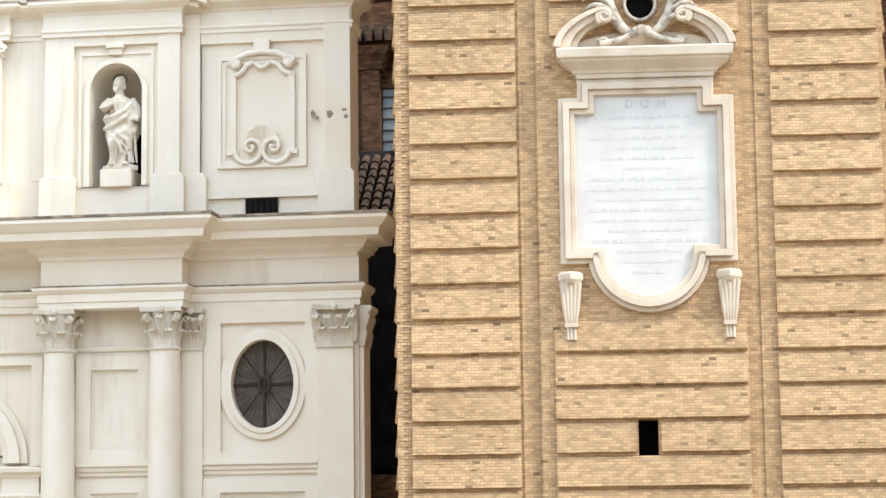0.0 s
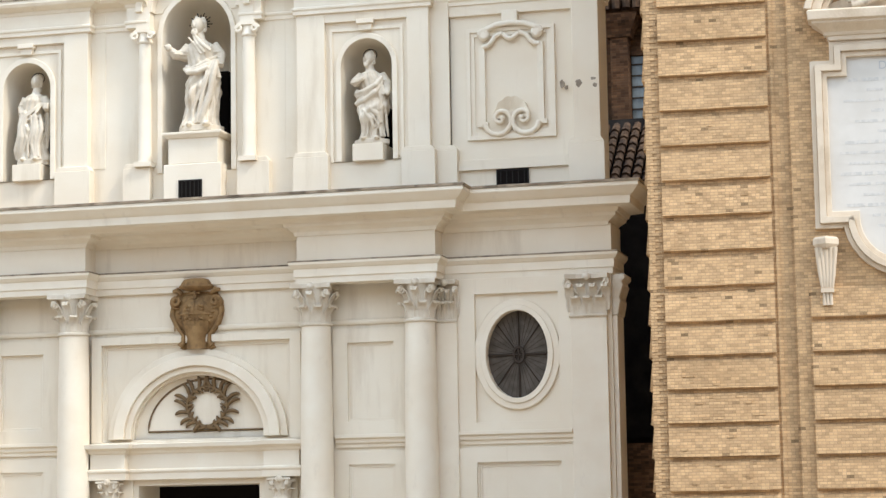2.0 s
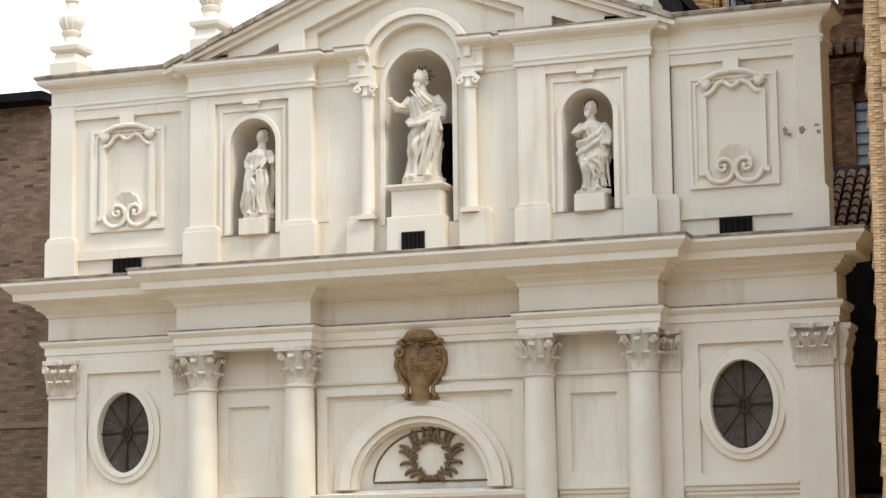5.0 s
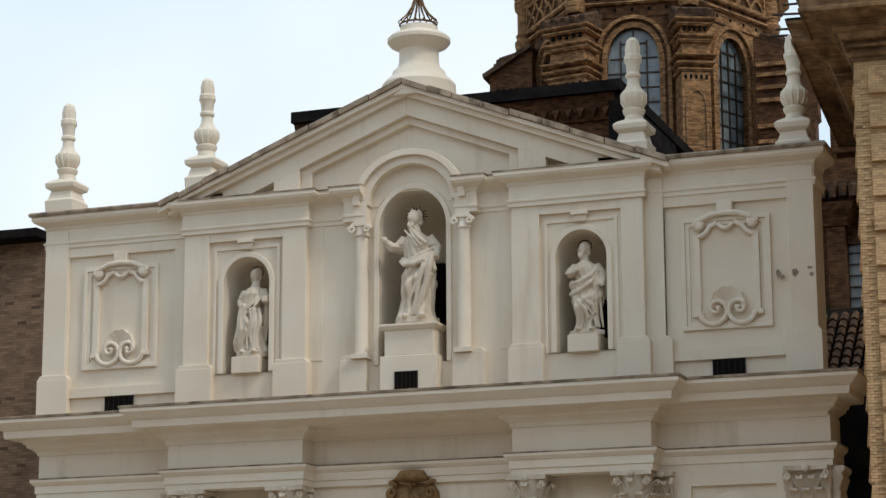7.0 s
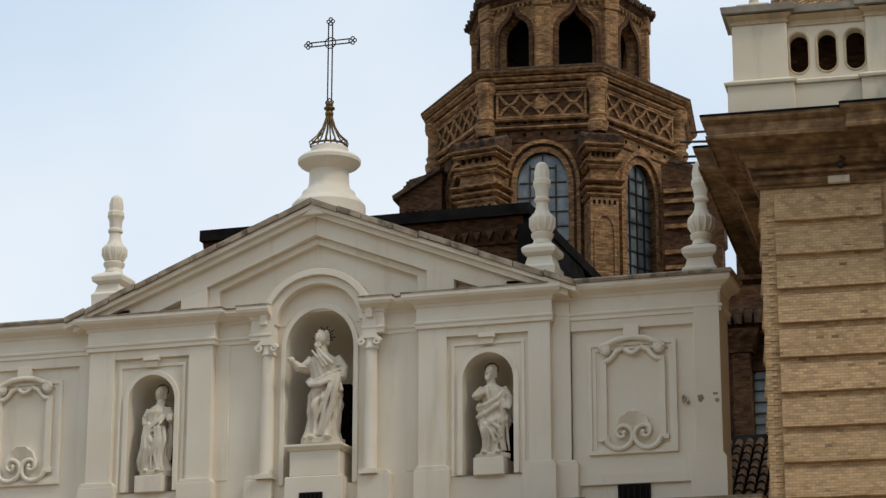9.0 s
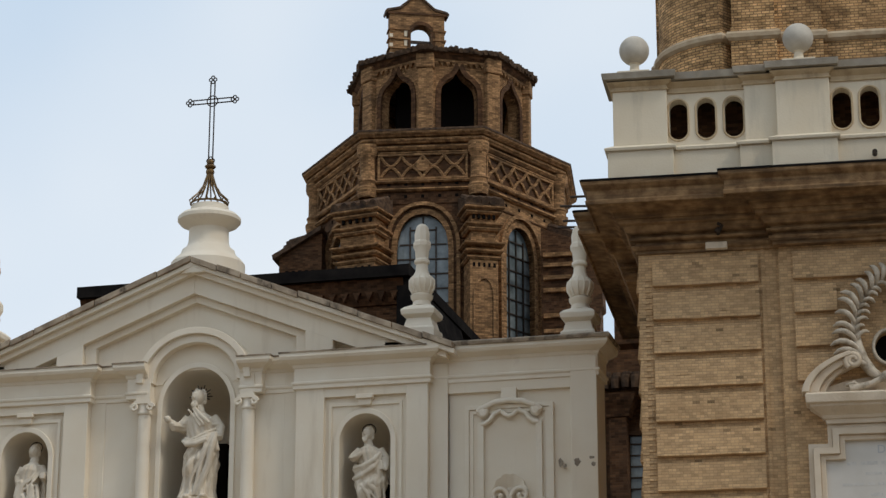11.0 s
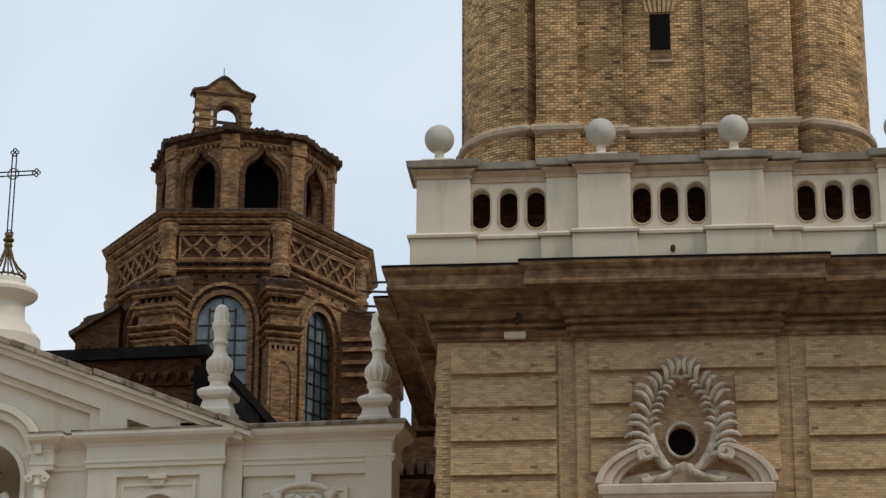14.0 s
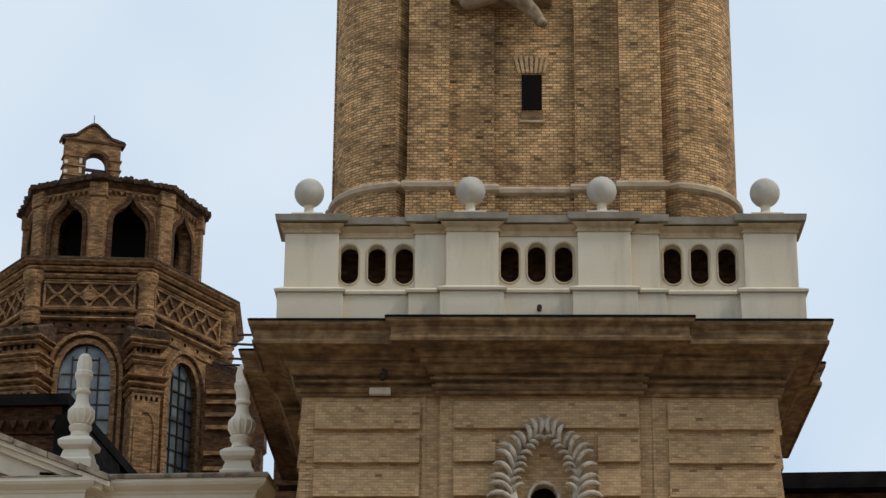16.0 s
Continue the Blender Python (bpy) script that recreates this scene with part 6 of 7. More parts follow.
for side in (-1, 1):
    for r0, r1, y in ((1.72, 1.58, -0.42), (1.58, 1.40, -0.34), (1.40, 1.28, -0.22)):
        a0, a1 = (4, 62) if side > 0 else (118, 176)
        part("pediment_segment", Shape().ring(arc(0, 11.24, r0, r0 * 0.54, a0, a1, 17), arc(0, 11.24, r1, r1 * 0.54, a0, a1, 17), y, 0.05, False), PLAQUE, plaque, bevel=0.015)
    s = Shape()
    s.tube([(side * (0.74 + 0.14 * math.cos(radians(a)) * (1 - a / 900)), -0.36, 11.88 + 0.14 * math.sin(radians(a)) * (1 - a / 900)) for a in range(-60, 560, 30)], 0.05, 8)
    part("volute", s, PLAQUE, plaque, smooth=60)
    # pendant brackets under the frame
    x = side * 1.47
    b = part("bracket", Shape().lathe([(0.20, 7.06), (0.24, 7.02), (0.24, 6.92), (0.17, 6.84)][::-1], x, -0.10, 0, 4), PLAQUE, plaque, bevel=0.01)
    s = Shape()
    for q in range(-2, 3):
        s.tube([(x + q * 0.082, -0.16, 6.86), (x + q * 0.058, -0.15, 6.34), (x + q * 0.045, -0.12, 6.12)], [0.05, 0.04, 0.03], 8)
    part("fluting", s, PLAQUE, b, smooth=60)
    for q in (-1, 0, 1):
        part("drop", Shape().tube([(x + q * 0.062, -0.10, 6.04), (x + q * 0.062, -0.09, 5.80)], [0.028, 0.034], 8), PLAQUE, b, smooth=50)
    part("block", Shape().box(x - 0.12, x + 0.12, -0.16, 0.05, 6.03, 6.11), PLAQUE, b)
part("pediment_field", Shape().prism([(1.45 * math.cos(radians(a)), 11.24 + 0.40 * math.sin(radians(a))) for a in range(0, 181, 12)], -0.04, 0.02), PLAQUE, plaque)

# lettering
for glyph, x in (("D", -0.30), ("O", 0.0), ("M", 0.31)):
    txt = bpy.data.curves.new("letter", "FONT")
    txt.body, txt.size, txt.align_x, txt.align_y, txt.extrude = glyph, 0.22, "CENTER", "CENTER", 0.004
    tob = new("letter", txt)
    tmesh = bpy.data.meshes.new_from_object(tob.evaluated_get(bpy.context.evaluated_depsgraph_get()))
    bpy.data.objects.remove(tob)
    tmesh.materials.clear()
    tmesh.materials.append(INCISED)
    letter = new("letter", tmesh)
    letter.parent = slab
    letter.matrix_basis = pose(x - 0.01, -0.033, 10.24, 90, 0, 0)
random.seed(21)
HALVES = (0.95, 0.62, 1.05, 0.55, 0.85, 0.45, 1.05, 1.15, 1.0, 1.15, 1.0, 0.75, 1.08, 0.60, 0.52, 0.32)
for k, half in enumerate(HALVES):
    z, x = 9.99 - k * 0.196, -half
    while x < half - 0.06:
        w = min(random.uniform(0.12, 0.42), half - x)
        h = 0.05 if k % 3 else 0.062
        part("worn_word", Shape().box(x, x + w, -0.0335, -0.029, z - h / 2, z + h / 2), FADED, slab)
        x += w + random.uniform(0.05, 0.09)

# leafy wreath round the oculus
wreath = thing("stone_wreath", TOWER @ pose(0.93, -0.10, -0.05), "grey carved stone laurel wreath round the oculus", "wreath")
WST = material("grey_carved_stone", (0.48, 0.405, 0.31), (0.64, 0.555, 0.445), scale=5, bump=0.5, fine=24, stain=(0.17, 0.132, 0.092), stain_scale=(5, 5, 4), stain_at=(0.46, 0.72))
part("rim", Shape().ring(arc(-0.02, 12.23, 0.325, 0.365, 0, 360, 33)[:-1], arc(-0.02, 12.23, 0.26, 0.30, 0, 360, 33)[:-1], -0.14, 0.02), WST, wreath, bevel=0.03)
for side in (-1, 1):
    spine = [(0.02, -0.70), (0.20, -0.62), (0.38, -0.50), (0.54, -0.28), (0.63, 0.0), (0.665, 0.28), (0.63, 0.56), (0.54, 0.80), (0.38, 1.02), (0.19, 1.19), (0.03, 1.28)]
    stem = [(side * x * 0.96, -0.16, 12.24 + z) for x, z in spine]
    part("stem", Shape().tube(stem, [0.04, 0.07, 0.10, 0.115, 0.10, 0.09, 0.08, 0.07, 0.055, 0.04, 0.03], 10), WST, wreath, smooth=60)
    for k in range(15):
        u = 1.4 + k * 0.58
        i, f = int(u), u - int(u)
        x, z = (stem[i][0] * (1 - f) + stem[i + 1][0] * f), (stem[i][2] * (1 - f) + stem[i + 1][2] * f)
        t = math.atan2(stem[i + 1][2] - stem[i][2], stem[i + 1][0] - stem[i][0])
        fade = 1 - 0.35 * (k / 14) ** 2
        part("leaf", frond(x, z, t - side * 0.55, (0.64 + 0.06 * math.sin(5.0 * k)) * fade, -side * 2.1, 0.042, -0.13, 0.20), WST, wreath, smooth=60) if k > 1 else None
        part("leaf", frond(x, z, t + side * 0.45, (0.36 + 0.05 * math.sin(4.0 * k)) * fade, side * 2.3, 0.031, -0.13, 0.16), WST, wreath, smooth=60) if 4 < k < 14 else None
    s = Shape()
    s.tube([(side * 0.05, -0.22, 11.66), (side * 0.35, -0.2, 11.52), (side * 0.62, -0.22, 11.44), (side * 0.78, -0.2, 11.42)], [0.07, 0.06, 0.07, 0.09], 8)
    s.tube([(side * 0.62, -0.16, 11.46), (side * 0.70, -0.2, 11.52), (side * 0.86, -0.18, 11.50)], [0.05, 0.06, 0.03], 8)
    part("ribbon", s, WST, wreath, smooth=60)
part("knot", Shape().ball(0.0, -0.24, 11.66, 0.13, 0.09, 0.12, 12, 8).ball(-0.11, -0.22, 11.64, 0.09, 0.07, 0.1, 10, 7).ball(0.11, -0.22, 11.66, 0.09, 0.07, 0.1, 10, 7), WST, wreath, smooth=True)


# ---- the brick lantern behind ----
LANT = pose(-21.8, 84.95, 0, 0, 0, 8)
lantern = thing("brick_lantern", LANT, "dark old brick eight-sided lantern with traceried bands", "tower")
PA, PW, PH, PC = 2.12, 4.84, 6.45, 4.40
plan8 = [(-PA, -PH), (PA, -PH), (PW, PC - PH), (PW, PH - PC), (PA, PH), (-PA, PH), (-PW, PH - PC), (-PW, PC - PH)]
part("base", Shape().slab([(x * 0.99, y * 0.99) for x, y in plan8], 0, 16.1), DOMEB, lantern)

def face_matrix(plan, k):
    """x along the face from its middle, y inwards, z up."""
    a, b = Vector(plan[k]), Vector(plan[(k + 1) % len(plan)])
    d = (b - a).normalized()
    mid = (a + b) / 2
    return Matrix(((d.x, -d.y, 0, mid.x), (d.y, d.x, 0, mid.y), (0, 0, 1, 0), (0, 0, 0, 1))), (b - a).length

def glazed(m, w, z0, zs, rise, parent, nx, nz, mat):
    hole = pointed_hole(0, w, z0, zs, rise)
    win = part("window", Shape(m).ring(grown(hole, 0.20), hole, -0.06, 0.3), DOMEL, parent, "tall arched window with leaded panes")
    part("hood", Shape(m).ring(grown(hole, 0.46), grown(hole, 0.32), -0.16, 0.1), DOMEL, win)
    part("glass", Shape(m).prism(grown(hole, 0.06), 0.20, 0.24), mat, win)
    for k in range(1, nx):
        x = -w + 2 * w * k / nx
        part("mullion", Shape(m).box(x - 0.028, x + 0.028, 0.14, 0.21, z0, zs + rise * (0.95 - 0.55 * abs(2 * k / nx - 1))), IRON, win)
    for k in range(1, nz):
        z = z0 + (zs + rise - z0) * k / nz
        half = w if z < zs else w * max(0.1, 1 - ((z - zs) / rise) ** 1.4)
        part("glazing_bar", Shape(m).box(-half, half, 0.15, 0.20, z - 0.025, z + 0.025), IRON, win)

for k in range(8):
    m, w = face_matrix(plan8, k)
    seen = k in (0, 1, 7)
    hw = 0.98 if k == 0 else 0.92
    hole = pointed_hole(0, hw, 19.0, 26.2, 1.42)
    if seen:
        # Right face in the paler brick: sunlight on it is put into the colour.
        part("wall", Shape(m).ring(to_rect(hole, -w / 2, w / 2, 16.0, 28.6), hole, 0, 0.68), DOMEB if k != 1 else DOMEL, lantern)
        glazed(m, hw, 19.0, 26.2, 1.42, lantern, 4, 15, GLASSB)
    else:
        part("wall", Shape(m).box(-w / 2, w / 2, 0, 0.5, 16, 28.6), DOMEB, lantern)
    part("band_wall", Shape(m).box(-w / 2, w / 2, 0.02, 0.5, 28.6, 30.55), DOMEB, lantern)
    if seen:
        # interlaced band between thin rails
        span = w - 1.0
        n = 4 if k == 0 else 5
        # Backing is the bars' own brick in shade; the shade is put in by colour.
        tr = part("tracery", Shape(m).box(-span / 2 - 0.06, span / 2 + 0.06, 0.0, 0.04, 29.02, 29.98), DOMEB, lantern, "interlaced brick tracery")
        for z in (29.0, 29.95):
            part("rail", Shape(m).box(-span / 2 - 0.1, span / 2 + 0.1, -0.10, 0.02, z, z + 0.08), DOMEL, tr)
        for x in (-span / 2 - 0.1, span / 2 + 0.02):
            part("stile", Shape(m).box(x, x + 0.08, -0.10, 0.02, 29.08, 29.95), DOMEL, tr)
        for q in range(n):
            x0, x1 = -span / 2 + span * q / n, -span / 2 + span * (q + 1) / n
            for za, zb in ((29.08, 29.95), (29.95, 29.08)):
                bow = 0.07 if za < zb else -0.07
                pts = [(x0 + (x1 - x0) * u, -0.05, za + (zb - za) * u + bow * math.sin(2 * math.pi * u)) for u in (0, 0.17, 0.33, 0.5, 0.67, 0.83, 1)]
                part("tracery_bar", Shape(m).tube(pts, 0.062, 5), DOMEL, tr)
        if k == 0:
            part("boss", Shape(m).prism(arc(0.0, 29.52, 0.27, 0.24, 0, 360, 13)[:-1], -0.13, 0.0), DOMEL, tr, bevel=0.03)
        for q in range(5):
            x = -span / 2 + span * (q + 0.5) / 5
            for z in (28.74, 30.13, 28.28):
                # Black blocks on the face paint the dark of the holes.
                part("putlog_hole", Shape(m).box(x - 0.06, x + 0.06, -0.014, 0.05, z, z + 0.12), DARK, lantern)
        for z in (25.2, 26.4, 24.0, 22.8):
            for sx in (-1, 1):
                x = sx * (hw + 0.62)
                if abs(x) < w / 2 - 0.3:
                    part("putlog_hole", Shape(m).box(x - 0.07, x + 0.07, -0.014, 0.05, z, z + 0.14), DARK, lantern)
# blind pointed arch on the shaded face
m, w = face_matrix(plan8, 7)
for x in (-1.6, 1.55):
    part("blind_arch", Shape(m).ring(grown(pointed_hole(x, 0.42, 24.0, 25.9, 1.0), 0.14), pointed_hole(x, 0.42, 24.0, 25.9, 1.0), -0.08, 0.02), DOMEL, lantern)

# Recessed courses of bands and cornice take dark brick, painting in their shadow lines.
for z, o, h, mat in ((28.02, 0.05, 0.08, DOMEB), (28.52, 0.20, 0.14, DOMEL), (28.66, 0.10, 0.08, DOMEB), (28.86, 0.16, 0.12, DOMEL), (30.02, 0.12, 0.10, DOMEL)):
    part("string_band", Shape().sweep(plan8, [(-0.2, z), (o * 0.6, z), (o, z + h * 0.4), (o, z + h * 0.8), (-0.2, z + h)], True), mat, lantern)
for lo, o0, o1, hi, mat in ((30.16, 0.10, 0.20, 30.32, DOMEL), (30.32, 0.06, 0.08, 30.40, DOMEB), (30.40, 0.26, 0.36, 30.56, DOMEL), (30.56, 0.16, 0.18, 30.62, DOMEB), (30.62, 0.40, 0.54, 30.80, DOMEL)):
    part("cornice", Shape().sweep(plan8, [(-0.3, lo), (o0, lo), (o1, lo + (hi - lo) * 0.55), (o1, hi), (-0.3, hi)], True), mat, lantern, "moulded brick cornice")
part("roof_skirt", Shape().sweep(plan8, [(-2.6, 31.25), (0.5, 30.80), (0.57, 30.79), (0.57, 30.87), (0.5, 30.90), (-2.6, 31.35)], True), TILE, lantern, "dark tiled skirt roof")
# rounded corner shafts and stepped buttresses
random.seed(17)
for k in (0, 1, 2, 7):
    x, y = plan8[k]
    part("corner_shaft", Shape().lathe([(0.34, 28.3), (0.40, 28.5), (0.42, 28.68), (0.34, 28.76), (0.34, 28.9), (0.38, 28.95), (0.30, 29.05), (0.30, 29.9), (0.38, 30.0), (0.42, 30.16), (0.42, 30.4)], x, y, 0, 12), DOMEL, lantern, smooth=True)
    d = Vector((x, y)).normalized()
    m = pose(x, y, 0, 0, 0, math.degrees(math.atan2(d.y, d.x)) + 90)
    hw = 0.78 if k == 0 else 0.54
    b = part("buttress", Shape(m).box(-hw, hw, -0.9, 0.3, 16.0, 25.5).box(-hw + 0.06, hw - 0.06, -0.8, 0.3, 25.5, 27.5), DOMEL, lantern, "stepped brick buttress", bevel=0.03)
    for z, o in ((25.50, 0.12), (25.74, 0.18), (26.02, 0.24), (26.62, 0.10), (26.78, 0.18), (27.25, 0.14), (27.42, 0.24)):
        part("ledge", Shape(m).sweep([(-hw, 0.3), (-hw, -0.88), (hw, -0.88), (hw, 0.3)], [(-0.3, z), (o * 0.4, z), (o, z + 0.07), (o, z + 0.13), (-0.3, z + 0.17)]), DOMEL, b)
    for z in (25.22, 27.10):
        for q in range(5):
            xx = (q - 2) * hw * 0.36
            part("brick_slot", Shape(m).box(xx - 0.04, xx + 0.05, -0.915, -0.75, z, z + 0.16), DARK, b)
    cap = part("cap", Shape(m).add([(-hw - 0.2, -1.12, 27.68), (hw + 0.2, -1.12, 27.68), (hw + 0.2, 0.2, 28.2), (-hw - 0.2, 0.2, 28.2), (-hw - 0.2, -1.12, 27.56), (hw + 0.2, -1.12, 27.56), (hw + 0.2, 0.2, 27.56), (-hw - 0.2, 0.2, 27.56)], [(0, 1, 2, 3), (0, 4, 5, 1), (1, 5, 6, 2), (2, 6, 7, 3), (3, 7, 4, 0), (4, 7, 6, 5)]), TILE, b, "mossy tile cap")
    part("blind_arch", Shape(m).ring(grown(pointed_hole(0, hw * 0.62, 21.0, 24.0, 0.75), 0.08), pointed_hole(0, hw * 0.62, 21.0, 24.0, 0.75), -0.96, -0.88), DOMEL, b)
    for q in range(5):
        xx = (q - 2) * (hw + 0.1) / 2.2
        part("cap_tile", Shape(m).tube([(xx, -1.16 + random.uniform(-0.04, 0.03), 27.70), (xx, 0.1, 28.22)], [0.15, 0.12], 7), TILE, lantern)
# walls that run off on both sides of the lantern
SIDE = LANT.inverted() @ pose(-21.35, 83.4, 0, 0, 0, 4)
part("flying_wall", Shape(SIDE @ pose(-4.9, -2.2, 0)).prism([(-1.10, 24.0), (0.6, 24.0), (0.6, 27.75), (0.2, 27.7), (-1.10, 27.0)], -0.5, 0.5), DOMEB, lantern)
part("flying_roof", Shape(SIDE @ pose(-4.9, -2.2, 0)).prism([(-1.30, 26.72), (0.6, 27.84), (0.6, 28.02), (-1.34, 26.90)], -0.75, 0.75), TILE, lantern)
for q in range(5):
    part("brick_slot", Shape(SIDE @ pose(-4.9, -2.2, 0)).box(-0.85 + q * 0.26, -0.72 + q * 0.26, -0.514, -0.4, 26.12, 26.30), DARK, lantern)
part("flying_wall", Shape(SIDE @ pose(4.9, -2.2, 0)).prism([(-0.6, 12.0), (1.62, 12.0), (1.62, 24.2), (1.74, 24.3), (1.72, 25.1), (1.58, 26.0), (1.25, 26.8), (-0.6, 27.5)], -0.5, 0.6), DOMEB, lantern)
for z in (26.3, 25.9, 25.4, 24.9, 23.9, 23.3):
    part("ledge", Shape(SIDE @ pose(4.9, -2.2, 0)).box(-0.5, 1.15, -0.66, 0.4, z, z + 0.16), DOMEL, lantern)

# top stage of the lantern
LZ0, LZ1 = 30.9, 34.50
TOPM = LANT.inverted() @ pose(-21.40, 83.4, 0, 0, 0, 9.5)
def top_ring(r):
    out = []
    for k in range(8):
        a = radians(-185.2 + 45 * k)
        v = TOPM @ Vector((r * math.cos(a), r * 1.11 * math.sin(a), 0))
        out.append((v.x, v.y))
    return out
plan_top = top_ring(3.45)
mid_top = TOPM.translation
for k in range(8):
    m, w = face_matrix(plan_top, k)
    hole = ogee_hole(0, 0.74, 31.2, 32.85, 1.18)
    part("arcade_wall", Shape(m).ring(to_rect(hole, -w / 2, w / 2, LZ0, LZ1), hole, 0, 0.45), DOMEL, lantern)
    if k < 5:
        part("arch_trim", Shape(m).ring(grown(hole, 0.20), hole, -0.10, 0.1), DOMEB, lantern)
        part("arch_hood", Shape(m).ring(grown(hole, 0.30), grown(hole, 0.20), -0.05, 0.1), DOMEL, lantern)
        for q in range(9):
            x = -w / 2 + 0.40 + (w - 0.8) * q / 8
            part("tooth", Shape(m).prism([(x - 0.09, 34.22), (x, 34.06), (x + 0.09, 34.22)], -0.12, 0.02), DOMEL, lantern)
        part("frieze", Shape(m).box(-w / 2, w / 2, -0.14, 0.02, 34.22, 34.32), DOMEL, lantern)
    x, y = plan_top[k]
    part("corner_pier", Shape(pose(x, y, 0, 0, 0, math.degrees(math.atan2(y - mid_top.y, x - mid_top.x)))).box(-0.34, 0.16, -0.30, 0.30, LZ0, 33.9).box(-0.38, 0.22, -0.35, 0.35, 33.9, LZ1), DOMEL, lantern, bevel=0.05)
part("inner_floor", Shape().lathe([(3.0, 31.0), (3.0, 31.5)], mid_top.x, mid_top.y, 0, 8), DARK, lantern)
# Black drum added to paint the dark inside of the arcade.
part("core", Shape().lathe([(1.9, 31.0), (1.9, 34.6)], mid_top.x, mid_top.y, 0, 12), DARK, lantern, "black drum painting the dark inside the arcade")
part("eaves_band", Shape().sweep(plan_top, [(-0.3, 34.34), (0.1, 34.34), (0.2, 34.44), (0.26, 34.56), (-0.3, 34.58)], True), DOMEB, lantern)
roof_pts = top_ring(3.87)
s = Shape()
s.add([(x, y, 34.55) for x, y in roof_pts] + [(x, y, 34.66) for x, y in roof_pts] + [(mid_top.x, mid_top.y, 35.9)], [tuple(range(7, -1, -1))] + [(i, (i + 1) % 8, 8 + (i + 1) % 8, 8 + i) for i in range(8)] + [(8 + i, 8 + (i + 1) % 8, 16) for i in range(8)])
roof = part("roof", s, TILE, lantern, "low tiled roof")
for k in range(5):
    a, b = Vector(roof_pts[k]), Vector(roof_pts[(k + 1) % 8])
    for q in range(15):
        p = a.lerp(b, (q + 0.5) / 15)
        dv = p - Vector((mid_top.x, mid_top.y))
        o, j = Vector((mid_top.x, mid_top.y)) + dv * (1.0 + random.uniform(0.0, 0.03)), random.uniform(-0.04, 0.05)
        i2 = Vector((mid_top.x, mid_top.y)) + dv * 0.78
        part("eaves_tile", Shape().tube([(o.x, o.y, 34.64 + j), (i2.x, i2.y, 34.92 + j)], [0.11, 0.09], 6), TILE, roof)

# bell gable
gab = thing("bell_gable", pose(-21.90, 81.2, 35.05, 0, 0, 24), "small brick bell gable on the lantern roof", "bell gable")
hole = arch_hole(0.16, 0.42, 0.05, 0.90, 0.42, 11)
part("wall", Shape().ring(to_rect(hole, -1.10, 1.10, -1.0, 1.86), hole, -0.26, 0.26), DOMEL, gab)
crest = [(-1.30, 1.84), (-1.22, 1.94), (-0.72, 2.06), (-0.36, 2.38), (-0.14, 2.55), (0.0, 2.60), (0.14, 2.55), (0.36, 2.38), (0.72, 2.06), (1.22, 1.94), (1.30, 1.84)]
part("gable", Shape().prism([(1.10, 1.86), (-1.10, 1.86)] + [(x, z - 0.04) for x, z in crest[1:-1]], -0.22, 0.22), DOMEL, gab)
part("coping", Shape().ring(crest, [(x * 0.96, z - 0.09) for x, z in crest], -0.30, 0.30, False), TILE, gab)
part("string_band", Shape().box(-1.18, 1.18, -0.31, 0.31, 1.74, 1.82), DOMEB, gab)
part("arch_trim", Shape().ring(grown(hole, 0.14), hole, -0.30, -0.25), DOMEB, gab)
part("bell", Shape().lathe([(0.24, 0.15), (0.20, 0.3), (0.14, 0.55), (0.04, 0.62)], 0.14, 0, 0, 14), IRON, gab, smooth=True)
part("headstock", Shape().box(-0.26, 0.58, -0.06, 0.06, 0.62, 0.72), IRON, gab)
for k, z in enumerate((-0.1, 0.3, 0.7)):
    part("white_patch", Shape().box(-1.11, -0.98, -0.275, -0.24, z, z + 0.18), WHITE, gab)
    part("white_patch", Shape().box(-0.52, -0.40, -0.275, -0.24, z + 0.1, z + 0.34), WHITE, gab)
    part("ledge", Shape().box(-1.16, -0.3, -0.32, 0.32, z + 0.36, z + 0.42), DOMEL, gab)
    part("ledge", Shape().box(0.62, 1.16, -0.32, 0.32, z + 0.36, z + 0.42), DOMEL, gab)
part("finial_rod", Shape().tube([(0.0, 0, 2.58), (0.0, 0, 3.05)], 0.015, 5), IRON, gab)

# ---- nave block with dark eaves, between front and lantern ----
nave = thing("nave", pose(0, 62, 0), "dark brick nave with black eaves behind the front", "church nave")
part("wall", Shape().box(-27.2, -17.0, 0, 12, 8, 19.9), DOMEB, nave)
part("eave", Shape().box(-27.22, -16.75, -0.6, 12.4, 20.12, 20.46), DARKROOF, nave, "black roof edge")
part("eaves_band", Shape().sweep([(-27.2, 0.0), (-17.0, 0.0)], [(-0.2, 19.4), (0.1, 19.4), (0.15, 19.55), (0.3, 19.9), (0.4, 20.13), (-0.2, 20.13)]), DOMEB, nave)
for k in range(26):
    x = -26.9 + k * 0.38
    part("dentil", Shape().prism([(x, 19.75), (x + 0.24, 19.75), (x + 0.12, 19.48)], -0.36, 0.02), DOMEB, nave)
part("aisle_roof", Shape().prism([(-17.2, 20.5), (-16.9, 20.5), (-16.1, 17.4), (-16.1, 16.5), (-17.2, 16.5)], -0.3, 6.0), DARKROOF, nave, "steep black lean-to roof")
part("aisle_wall", Shape().box(-27.2, -10.5, 6.0, 12, 8, 17.0), DOMEB, nave)
part("nave_link", Shape().box(-27.0, -11.6, -13.4, 0, 4, 13.0), DOMEB, nave)

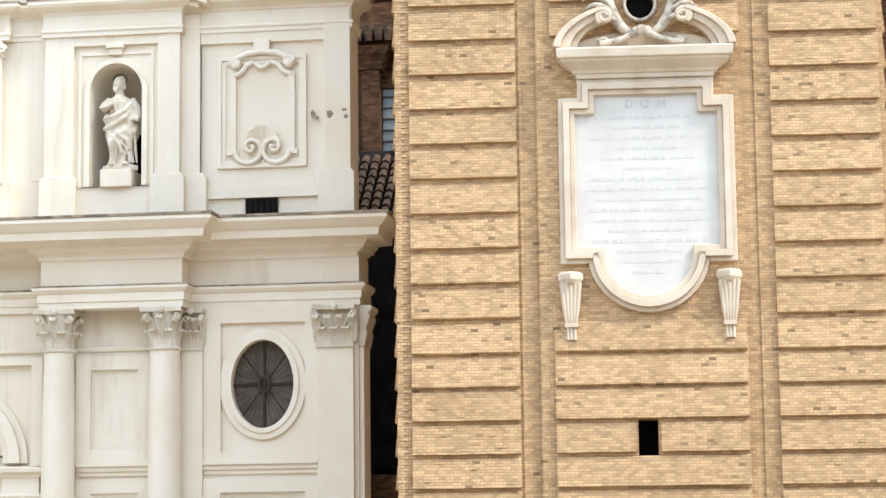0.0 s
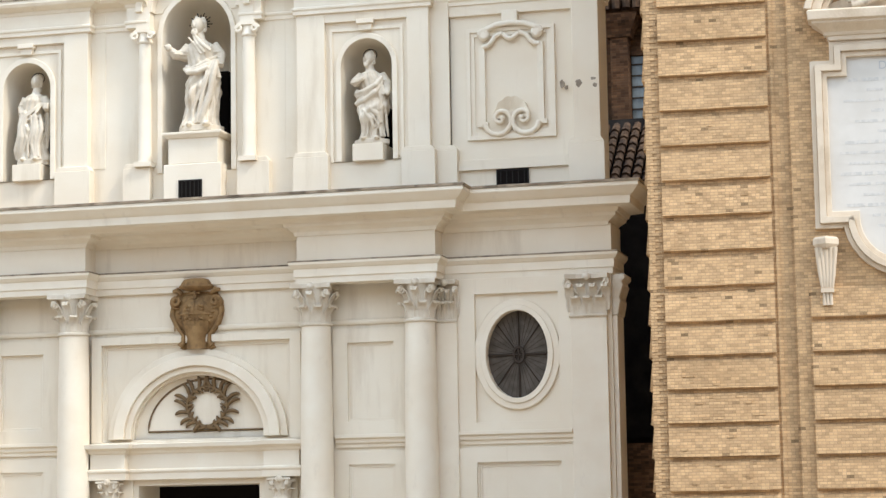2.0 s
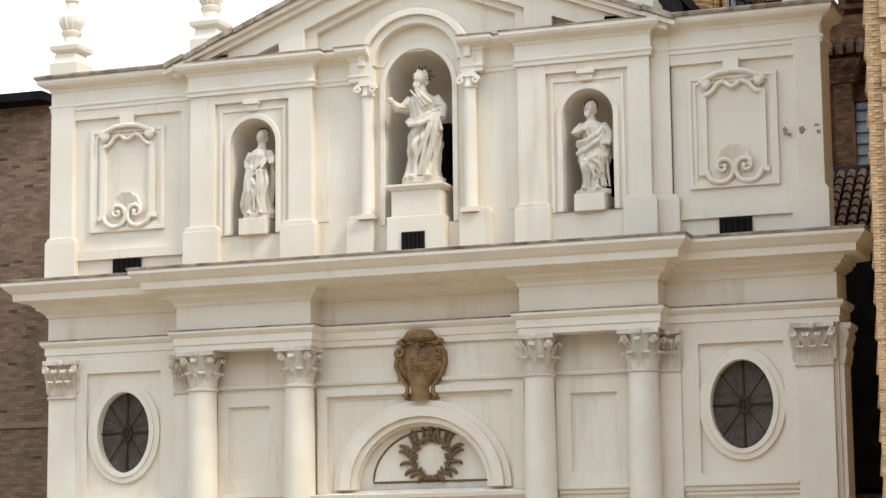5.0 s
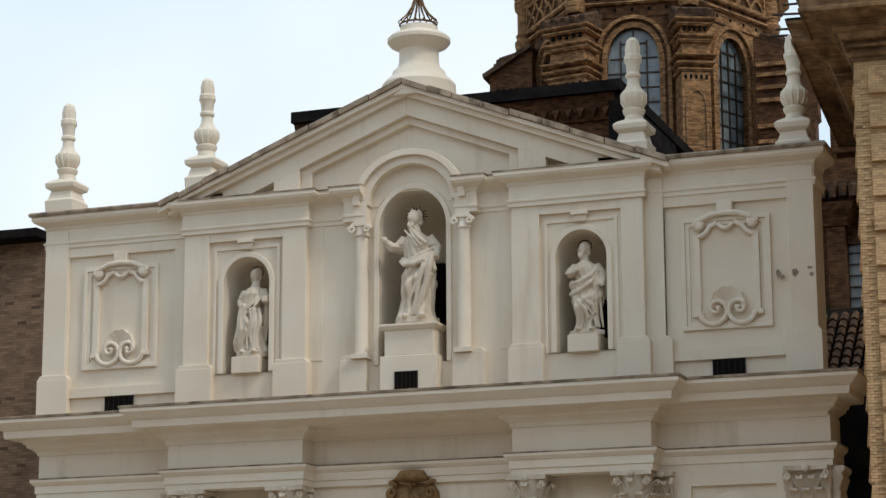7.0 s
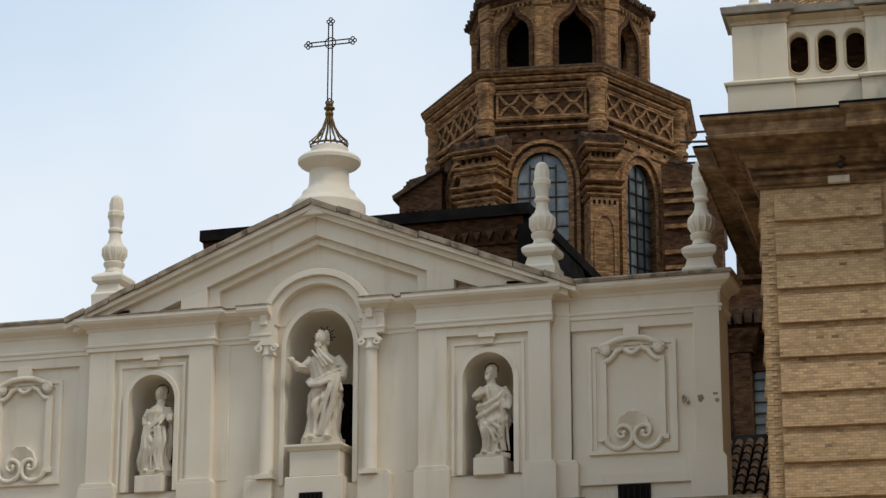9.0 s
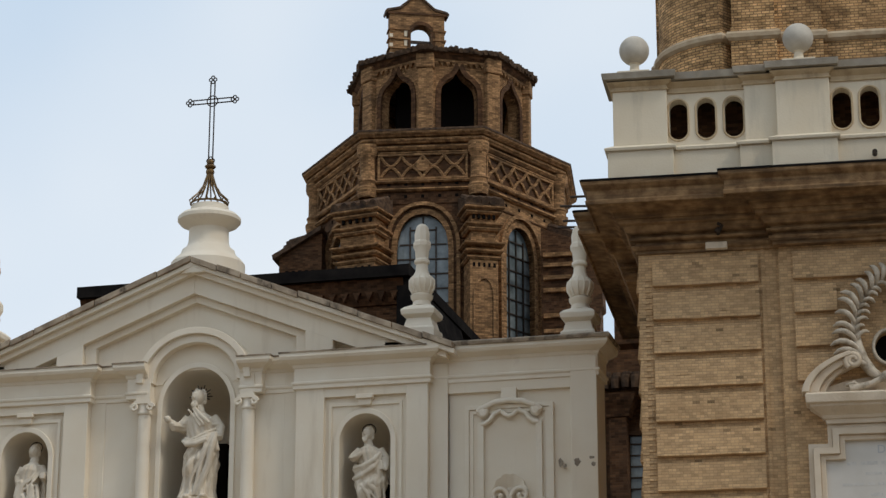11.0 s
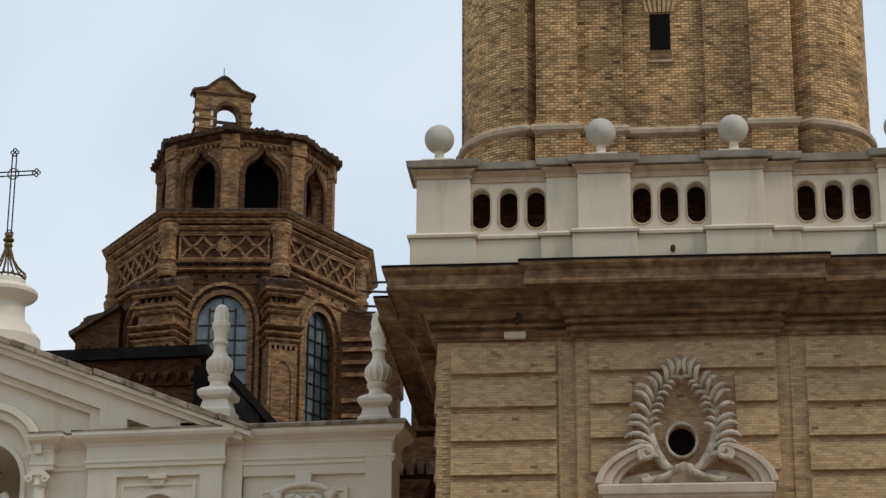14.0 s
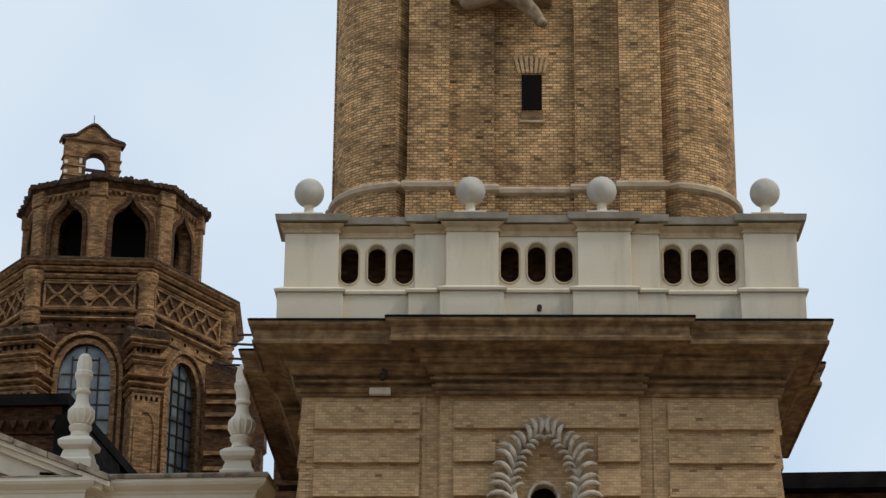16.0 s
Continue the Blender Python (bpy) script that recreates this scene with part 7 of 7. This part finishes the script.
# ---- brick chapel glimpsed between front and tower ----
chap = thing("side_chapel", pose(-9.9, 58, 0), "brick chapel with pier and leaded window in the gap", "chapel")
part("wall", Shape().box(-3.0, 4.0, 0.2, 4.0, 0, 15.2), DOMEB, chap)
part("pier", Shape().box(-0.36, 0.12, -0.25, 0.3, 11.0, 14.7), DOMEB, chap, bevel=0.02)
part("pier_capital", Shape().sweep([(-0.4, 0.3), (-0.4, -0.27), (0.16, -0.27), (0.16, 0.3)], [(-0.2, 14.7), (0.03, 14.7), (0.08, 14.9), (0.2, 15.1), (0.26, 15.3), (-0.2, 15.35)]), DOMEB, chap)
win = part("window", Shape().box(0.14, 1.4, 0.14, 0.22, 12.0, 14.25), GLASSB, chap, "leaded window")
for k in range(7):
    part("glazing_bar", Shape().box(0.14, 1.4, 0.11, 0.15, 12.2 + k * 0.30, 12.24 + k * 0.30), IRON, win)
part("lintel", Shape().box(0.1, 1.5, 0.02, 0.3, 14.25, 14.5), DOMEB, chap)
s = Shape()
random.seed(8)
for k in range(9):
    for q in range(5):
        x = -1.2 + k * 0.27
        s.lathe([(0.11, 0), (0.13, 0.3), (0.12, 0.34)], x + random.uniform(-0.03, 0.03), -0.5 + q * 0.2, 15.35 + q * 0.16 + random.uniform(0, 0.08), 8, 1, 1)
part("eaves_tiles", s, TILE, chap)
# Deep shade of the gap is put into this wall's dark brick.
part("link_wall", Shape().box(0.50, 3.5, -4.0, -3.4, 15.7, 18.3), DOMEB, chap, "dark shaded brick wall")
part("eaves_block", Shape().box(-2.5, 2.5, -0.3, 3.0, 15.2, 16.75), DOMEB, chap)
lean = thing("lean_to_roof", pose(-9.3, 54, 0), "old clay tile lean-to roof in the gap", "roof")
for k in range(12):
    x = -1.7 + k * 0.27
    for q in range(9):
        y, z = q * 0.28, 10.0 + q * 0.235
        part("tile", Shape().tube([(x, y, z), (x, y + 0.36, z + 0.24)], [0.12, 0.095], 7), TILE, lean)
part("deck", Shape().add([(-2, 0, 9.9), (2, 0, 9.9), (2, 3.2, 12.4), (-2, 3.2, 12.4), (-2, 0, 4), (2, 0, 4), (2, 3.2, 4), (-2, 3.2, 4)], [(0, 1, 2, 3), (4, 5, 1, 0), (5, 6, 2, 1), (7, 4, 0, 3), (6, 7, 3, 2)]), DARKROOF, lean)

# bent pipe on the lantern
part("vent_pipe", Shape(SIDE).tube([(5.0, -2.2, 28.5), (6.0, -2.2, 28.45), (6.3, -2.2, 28.5), (6.3, -2.2, 28.75), (6.15, -2.2, 28.85), (5.4, -2.2, 28.85)], 0.05, 6).tube([(4.9, -2.2, 27.65), (6.2, -2.2, 27.6), (6.25, -2.2, 27.85), (5.1, -2.2, 27.9)], 0.05, 6), IRON, lantern)

# ---- houses at the sides ----
left = thing("side_building", pose(0, 50, 0), "plain brown brick building with dark metal eaves", "building")
part("wall", Shape().box(-48, -27.6, 0, 8, 0, 14.2), SIDEB, left)
part("roof", Shape().prism([(-48, 14.2), (-28.9, 14.2), (-28.9, 14.42), (-48, 14.5)], -0.7, 8), DARKROOF, left, "dark eaves")
part("string", Shape().box(-48, -27.58, -0.05, 0.1, 5.9, 6.05), RENDERW, left)
right = thing("side_building", pose(0, 58, 0), "dark-roofed building beyond the tower", "building")
part("wall", Shape().box(3.0, 40, 0, 10, 0, 16.3), DOMEB, right)
part("roof", Shape().box(2.8, 40, -0.6, 10, 16.3, 16.72), DARKROOF, right, "dark roof edge")
